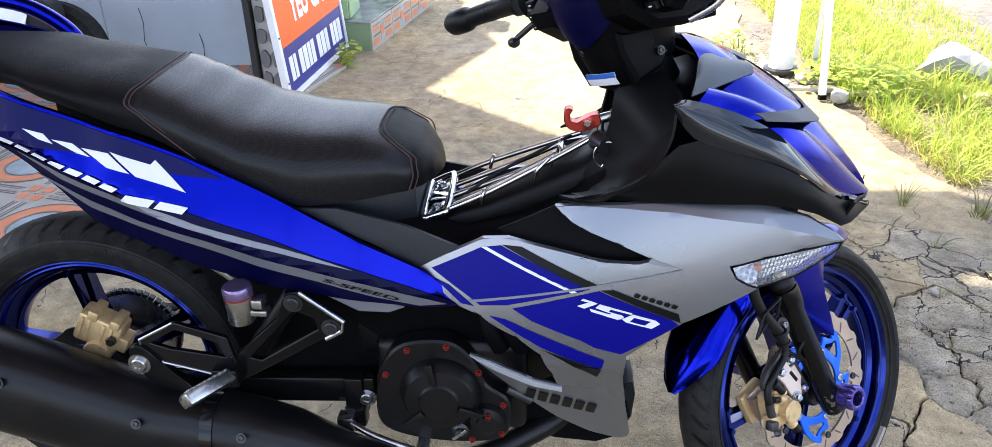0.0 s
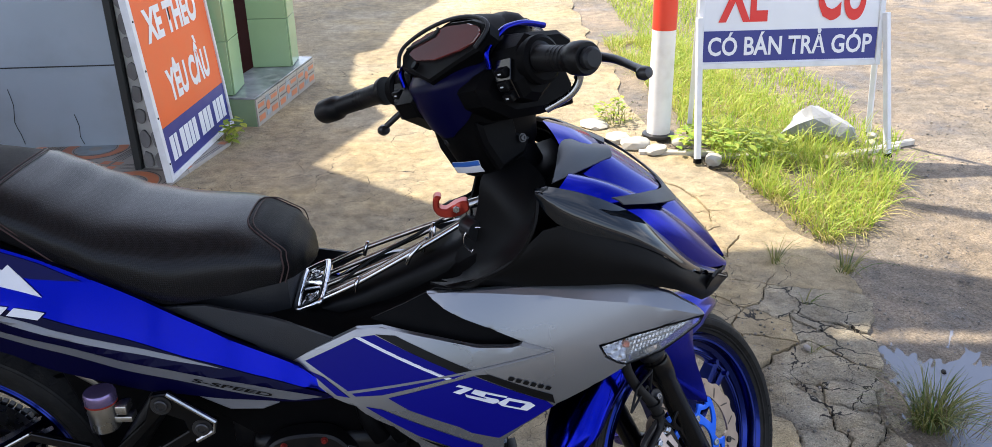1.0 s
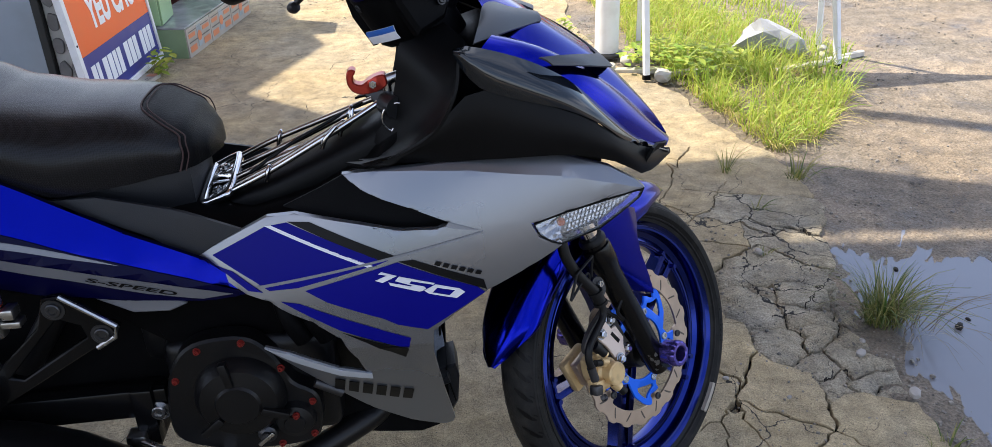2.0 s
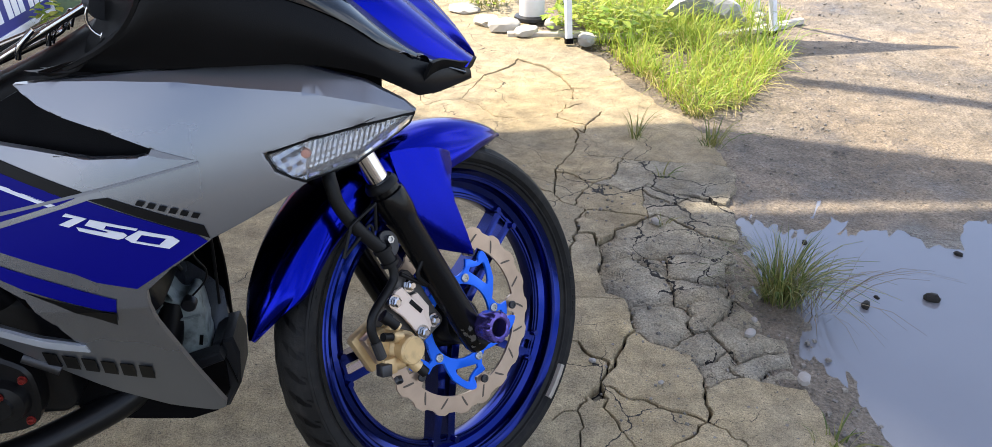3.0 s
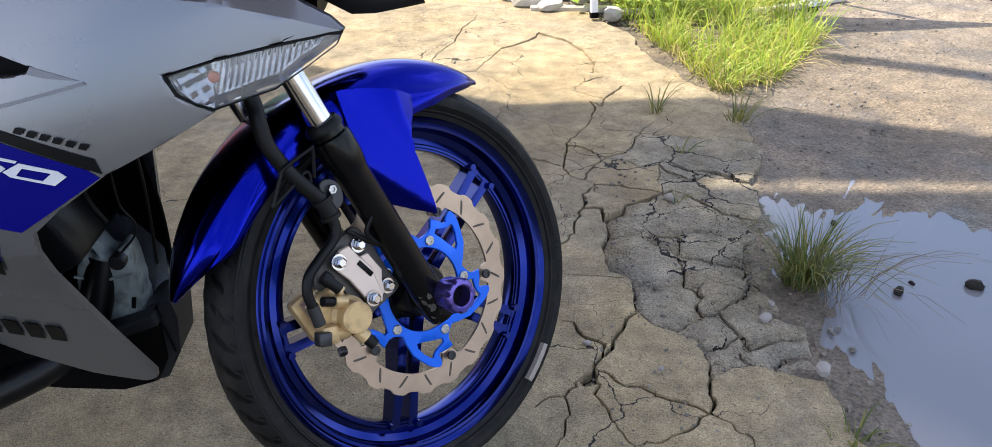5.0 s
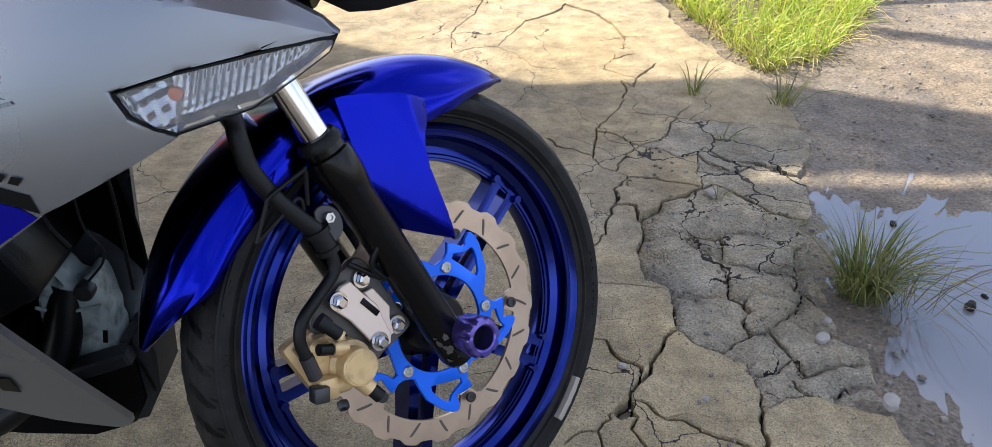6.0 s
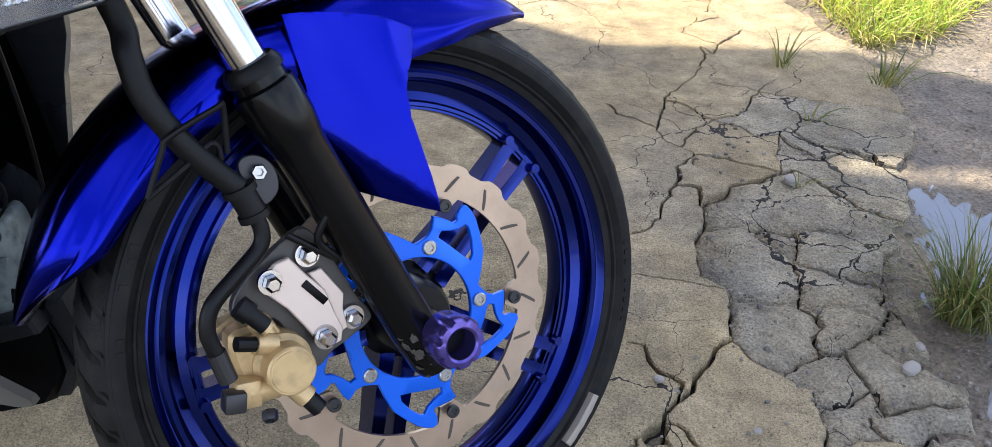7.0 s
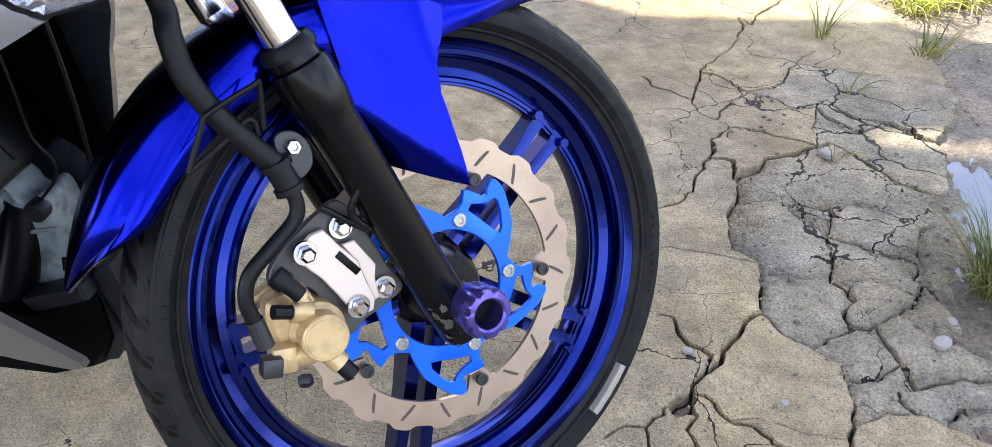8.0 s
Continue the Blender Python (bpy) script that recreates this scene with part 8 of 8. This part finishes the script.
lump("concrete_lump", (0.17, 0.10, 0.10), pose(1.98, 2.52, -0.02, 0, 12, -28), ROCK, "large grey angular concrete lump in the grass", 1.7, 2, "stone", "", 0.5, 8)
for k, (x, y, sx, sy, sz, mt, lb) in enumerate(((1.12, 2.50, 0.09, 0.06, 0.035, CEMENT, "pale cement lump at the pole's foot"), (1.20, 2.42, 0.07, 0.05, 0.026, CEMENT, "pale cement lump beside the pole"), (1.42, 2.26, 0.055, 0.045, 0.030, CEMENT, "pale cement lump beside the sign's leg"), (1.06, 2.62, 0.08, 0.07, 0.025, CEMENT, "pale cement lump"), (1.33, 2.50, 0.05, 0.04, 0.03, CEMENT, "pale cement lump"), (2.12, 2.46, 0.05, 0.035, 0.03, CEMENT, "pale stone by the sign's leg"), (2.20, 2.42, 0.03, 0.03, 0.022, CEMENT, "small pale stone"), (2.25, 2.52, 0.035, 0.03, 0.025, CEMENT, "small pale stone"), (0.98, 2.86, 0.10, 0.08, 0.02, CEMENT, "flat pale cement patch"))):
    lump("rubble", (sx, sy, sz), pose(x, y, -0.012, 0, 0, 37 * k), mt, lb, 3.0 + k, 2, "rubble", "rubble by the pole")
PLANK = material("weathered_grey_plank", (0.46, 0.43, 0.38), 0.8, vary=0.25, scale=18, bump=0.4, bump_scale=60)
for x, y, l, w, h, rz in ((1.30, 2.40, 0.36, 0.035, 0.022, -8), (1.62, 2.33, 0.40, 0.04, 0.02, -3), (2.12, 2.33, 0.42, 0.035, 0.02, 18), (2.30, 2.40, 0.24, 0.025, 0.025, 22)):
    tagged(part("plank", block(-l / 2, l / 2, -w / 2, w / 2, 0, h, 0.003, 1), PLANK, None, "", 30, pose(x, y, -0.012, 0, 0, rz)), "weathered grey wooden batten lying on the ground", "plank", "battens on the ground")
for x, y, s, sd in ((1.609, 0.342, 0.022, 1), (1.650, 0.372, 0.012, 2), (1.762, 0.348, 0.028, 3), (1.70, -0.10, 0.020, 4), (1.60, 0.62, 0.016, 5), (1.93, 0.52, 0.018, 6)):
    lump("mud_clod", (s * 0.7, s * 0.5, s * 0.45), pose(x, y, -0.026, 0, 0, 50 * sd), SOIL, "dark wet clod standing in the puddle", 20.0 + sd, 2, "clod", "clods in the puddle", 0.35)
for x, y, s, sd in ((1.316, 0.25, 0.017, 1), (1.33, 0.235, 0.008, 2), (1.265, 0.735, 0.016, 3), (0.99, 0.21, 0.009, 4), (1.10, 0.13, 0.007, 5), (1.36, 0.10, 0.020, 6), (1.345, 0.30, 0.010, 7)):
    lump("loose_stone", (s, s * 0.7, s * 0.55), pose(x, y, -0.006, 0, 0, 40 * sd), LOOSE, "small grey loose stone on the broken concrete", 30.0 + sd, 2, "stone", "loose stones")

# ---- gravel ----
def pebbles(name, count, spots, sizes, mat, label, seed):
    r = random.Random(seed)
    vs, fs = [], []
    base = [(-1, -1, -1), (1, -1, -1), (1, 1, -1), (-1, 1, -1), (-1, -1, 1), (1, -1, 1), (1, 1, 1), (-1, 1, 1)]
    quads = [(0, 3, 2, 1), (4, 5, 6, 7), (0, 1, 5, 4), (1, 2, 6, 5), (2, 3, 7, 6), (3, 0, 4, 7)]
    for _ in range(count):
        x, y, z = spots(r)
        s = sizes[0] + (sizes[1] - sizes[0]) * r.random() ** 3
        a = r.uniform(0, 6.28)
        o = len(vs)
        for bx, by, bz in base:
            k = 0.72 if bz > 0 else 1.0
            px, py = bx * s * k * r.uniform(0.7, 1.1), by * s * k * r.uniform(0.6, 0.9)
            vs.append((x + px * math.cos(a) - py * math.sin(a), y + px * math.sin(a) + py * math.cos(a), z + bz * s * r.uniform(0.4, 0.65)))
        fs += [tuple(o + i for i in q) for q in quads]
    me = bpy.data.meshes.new(name)
    me.from_pydata(vs, [], fs)
    me.materials.append(mat)
    return tagged(new(name, me), label, "gravel", kind="stuff")


def on_road(r):
    y = r.uniform(-0.9, 3.4)
    x = kerb_x(y) + 0.02 + 1.9 * r.random() ** 1.4
    while y < 0.84 and x > 1.46:
        y = r.uniform(-0.9, 3.4)
        x = kerb_x(y) + 0.02 + 1.9 * r.random() ** 1.4
    return x, y, -0.016


def in_band(r):
    y = r.uniform(-0.5, 1.5)
    return min(1.40, kerb_x(y) + 0.05) - 0.42 * r.random() ** 1.3, y, -0.008


PEBBLE_MIX = ground_material("mixed_grit", (0.34, 0.30, 0.25), (0.17, 0.16, 0.15), 60, 30, (0.06, 0.06, 0.06))
pebbles("road_grit", 3600, on_road, (0.0012, 0.007), PEBBLE_MIX, "scattered grit and small gravel on the road", 5)
pebbles("crack_grit", 1300, in_band, (0.0008, 0.0048), PEBBLE_MIX, "crumbs of broken concrete in the cracks", 6)

# ---- grass ----
def grass_material(name, a, b):
    m = bpy.data.materials.new(name)
    m.use_nodes = True
    nt = m.node_tree
    pb = nt.nodes["Principled BSDF"]
    geo = nt.nodes.new("ShaderNodeNewGeometry")
    mx = nt.nodes.new("ShaderNodeMix")
    mx.data_type = "RGBA"
    mx.inputs[6].default_value, mx.inputs[7].default_value = (*a, 1), (*b, 1)
    nt.links.new(geo.outputs["Random Per Island"], mx.inputs[0])
    nt.links.new(mx.outputs[2], pb.inputs["Base Color"])
    pb.inputs["Roughness"].default_value = 0.5
    tr = nt.nodes.new("ShaderNodeBsdfTranslucent")
    nt.links.new(mx.outputs[2], tr.inputs[0])
    sh = nt.nodes.new("ShaderNodeMixShader")
    sh.inputs[0].default_value = 0.45
    nt.links.new(pb.outputs[0], sh.inputs[1])
    nt.links.new(tr.outputs[0], sh.inputs[2])
    nt.links.new(sh.outputs[0], nt.nodes["Material Output"].inputs[0])
    return m


GRASS = grass_material("fresh_grass", (0.22, 0.36, 0.035), (0.50, 0.52, 0.09))
TUFT = grass_material("grass_tuft_blades", (0.060, 0.115, 0.022), (0.30, 0.27, 0.09))
DRY = grass_material("dry_root", (0.16, 0.12, 0.08), (0.24, 0.19, 0.12))


def blades(name, places, length, width, droop, mat, label, seed, kind="", category="grass"):
    r = random.Random(seed)
    vs, fs = [], []
    for x, y, z, lean in places(r):
        ln = length * r.uniform(0.45, 1.15)
        a = lean if lean is not None and r.random() < 0.8 else r.uniform(0, 6.283)
        a += r.uniform(-0.5, 0.5)
        dx, dy = math.cos(a), math.sin(a)
        tilt = droop * r.uniform(0.2, 1.0)
        w = width * r.uniform(0.6, 1.3)
        sx, sy = -dy * w, dx * w
        o = len(vs)
        for k in range(5):
            t = k / 4
            out = ln * tilt * t * (0.5 + 0.7 * t)
            up = ln * (t - 0.55 * tilt * t * t * t)
            ww = (1 - t) ** 0.7 * (1 if k else 0.6)
            vs.append((x + dx * out - sx * ww, y + dy * out - sy * ww, z + up))
            vs.append((x + dx * out + sx * ww, y + dy * out + sy * ww, z + up + w * 0.3))
        for k in range(4):
            fs.append((o + 2 * k, o + 2 * k + 1, o + 2 * k + 3, o + 2 * k + 2))
    me = bpy.data.meshes.new(name)
    me.from_pydata(vs, [], fs)
    me.materials.append(mat)
    return tagged(new(name, me), label, category, "", kind)


def clump(cx, cy, rad, n, z=-0.02):
    def places(r):
        for _ in range(n):
            a, d = r.uniform(0, 6.283), rad * r.random() ** 0.6
            yield cx + d * math.cos(a), cy + d * math.sin(a), z, a
    return places


def patch(r):
    n = 0
    while n < 4600:
        x, y = r.uniform(1.30, 2.15), 1.45 + 3.4 * r.random() ** 1.2
        left = 1.58 - 0.16 * (y - 1.5) if y < 2.0 else 1.50 - 0.06 * (y - 2.0)
        right = 1.75 + 0.75 * (y - 1.45) if y < 2.0 else 2.12 - 0.10 * (y - 2.0)
        if left < x < right and noise.noise((x * 5, y * 5, 9)) > -0.25:
            n += 1
            yield x, y, -0.02, None


def verge(r):
    for _ in range(6500):
        y = 2.3 + 4.5 * r.random()
        yield 1.38 + 0.9 * r.random() + 0.06 * (y - 2) + 0.16 * noise.noise((y * 2.2, 0.5, 3.0)), y, -0.02, None


STRAW = grass_material("yellowed_grass", (0.42, 0.36, 0.13), (0.60, 0.50, 0.22))
blades("dry_grass", patch, 0.075, 0.0028, 1.6, STRAW, "yellowed dry grass under the green blades", 19, "stuff")
blades("grass_patch", patch, 0.125, 0.0032, 1.05, GRASS, "sunlit yellow-green grass along the broken kerb", 11, "stuff")


def tall(r):
    n = 0
    while n < 480:
        x, y = r.uniform(1.42, 2.2), 1.50 + 0.95 * r.random() ** 0.8
        left, right = 1.56 - 0.12 * (y - 1.5), 1.74 + 0.75 * (y - 1.45)
        if left < x < min(right, 2.18) and noise.noise((x * 6, y * 6, 4)) > -0.05:
            n += 1
            yield x, y, -0.02, None


blades("tall_grass", tall, 0.215, 0.0026, 0.9, GRASS, "tall sunlit grass stems beside the broken kerb", 23, "stuff")
blades("grass_verge", verge, 0.10, 0.0034, 0.8, GRASS, "sunlit short grass beyond the sign", 12, "stuff")
blades("grass_tuft", clump(1.445, 0.395, 0.045, 330), 0.155, 0.0018, 1.0, TUFT, "green grass tuft growing at the kerb by the puddle", 13, "stuff", "grass tuft")
blades("dry_root", clump(1.49, 0.335, 0.05, 60), 0.16, 0.0012, 1.5, DRY, "dry brown roots trailing from the tuft", 14, "stuff", "roots")
for k, (x, y, rad, n, ln) in enumerate(((1.36, 1.28, 0.02, 26, 0.13), (1.57, 1.20, 0.030, 44, 0.12), (1.62, 1.46, 0.05, 60, 0.11), (1.36, 1.00, 0.012, 14, 0.06), (1.28, 0.73, 0.010, 10, 0.05), (1.34, -0.06, 0.03, 26, 0.07), (1.10, 2.92, 0.09, 70, 0.13), (-0.83, 2.80, 0.05, 40, 0.09))):
    blades("grass_tuft", clump(x, y, rad, n), ln, 0.0022, 1.0, TUFT, "small grass tuft growing out of a crack", 40 + k, "stuff", "grass tuft")


def leaves(name, cx, cy, rad, n, size, label, seed):
    r = random.Random(seed)
    vs, fs = [], []
    for _ in range(n):
        a, d = r.uniform(0, 6.283), rad * r.random() ** 0.6
        x, y, z = cx + d * math.cos(a), cy + d * math.sin(a), r.uniform(0.02, 0.11)
        s, b, t = size * r.uniform(0.6, 1.2), r.uniform(0, 6.283), r.uniform(-0.5, 0.5)
        o = len(vs)
        for u, w in ((0, 0), (0.3, 0.32), (0.65, 0.30), (1, 0), (0.65, -0.30), (0.3, -0.32)):
            lx, ly = u * s, w * s
            vs.append((x + lx * math.cos(b) - ly * math.sin(b), y + lx * math.sin(b) + ly * math.cos(b), z + u * s * t + abs(w) * s * 0.25))
        fs += [(o, o + 1, o + 2, o + 3), (o, o + 3, o + 4, o + 5)]
    me = bpy.data.meshes.new(name)
    me.from_pydata(vs, [], fs)
    me.materials.append(GRASS)
    return tagged(new(name, me), label, "weed", kind="stuff")


leaves("leafy_weed", 1.42, 2.42, 0.14, 130, 0.038, "leafy green weed at the sign's feet", 71)
leaves("leafy_weed", 1.62, 2.30, 0.16, 150, 0.040, "leafy green weed in the grass", 72)
leaves("leafy_weed", 1.08, 2.90, 0.10, 60, 0.036, "small leafy weed beside the pole", 73)
leaves("leafy_weed", -0.80, 2.78, 0.06, 34, 0.05, "small leafy weed below the doorstep", 74)

# ---- scooter parked on the porch ----
SCOOT_WHITE = material("pearl_white_fairing", (0.62, 0.66, 0.70), 0.3, vary=0.05, coat=0.4)
scooter = thing("parked_scooter", "white scooter with dark trim parked on the tiled porch", "scooter", pose(-2.12, 2.2, 0.012, 0, 0, 8))
part("leg_shield", strip([(-0.20, 0, 0.22), (-0.12, -0.02, 0.32), (-0.02, -0.02, 0.46), (0.03, 0, 0.75)], [(0.02, -0.14, 0.22), (0.08, -0.12, 0.30), (0.14, -0.06, 0.46), (0.13, 0, 0.75)], (0.02, -0.03, 0), 0.012), SCOOT_WHITE, scooter, "pearl white leg shield", 50)
part("body", loft([rounded(w, (t - b) / 2, 0.10, (t + b) / 2, x, 0.7, 20) for x, w, b, t in ((-0.9, 0.06, 0.45, 0.60), (-0.7, 0.13, 0.35, 0.66), (-0.4, 0.15, 0.25, 0.62), (-0.2, 0.13, 0.20, 0.34), (0.05, 0.10, 0.18, 0.30))]), SCOOT_WHITE, scooter, "pearl white body", 50)
part("mudguard", moved(lathe([(0, -0.05), (0.07, -0.045), (0.085, 0.0), (0.07, 0.045), (0, 0.05)], 28), Matrix.Translation((0.175, -0.02, 0.40))), GREY_PLASTIC, scooter, "dark grey rounded cover", 50)
for x in (-0.72, 0.16):
    part("wheel", moved(lathe([(0.12, -0.035), (0.19, -0.04), (0.215, -0.02), (0.215, 0.02), (0.19, 0.04), (0.12, 0.035)], 40, True), Matrix.Translation((x, 0.08, 0.215))), RUBBER, scooter, "black tyre", 40)
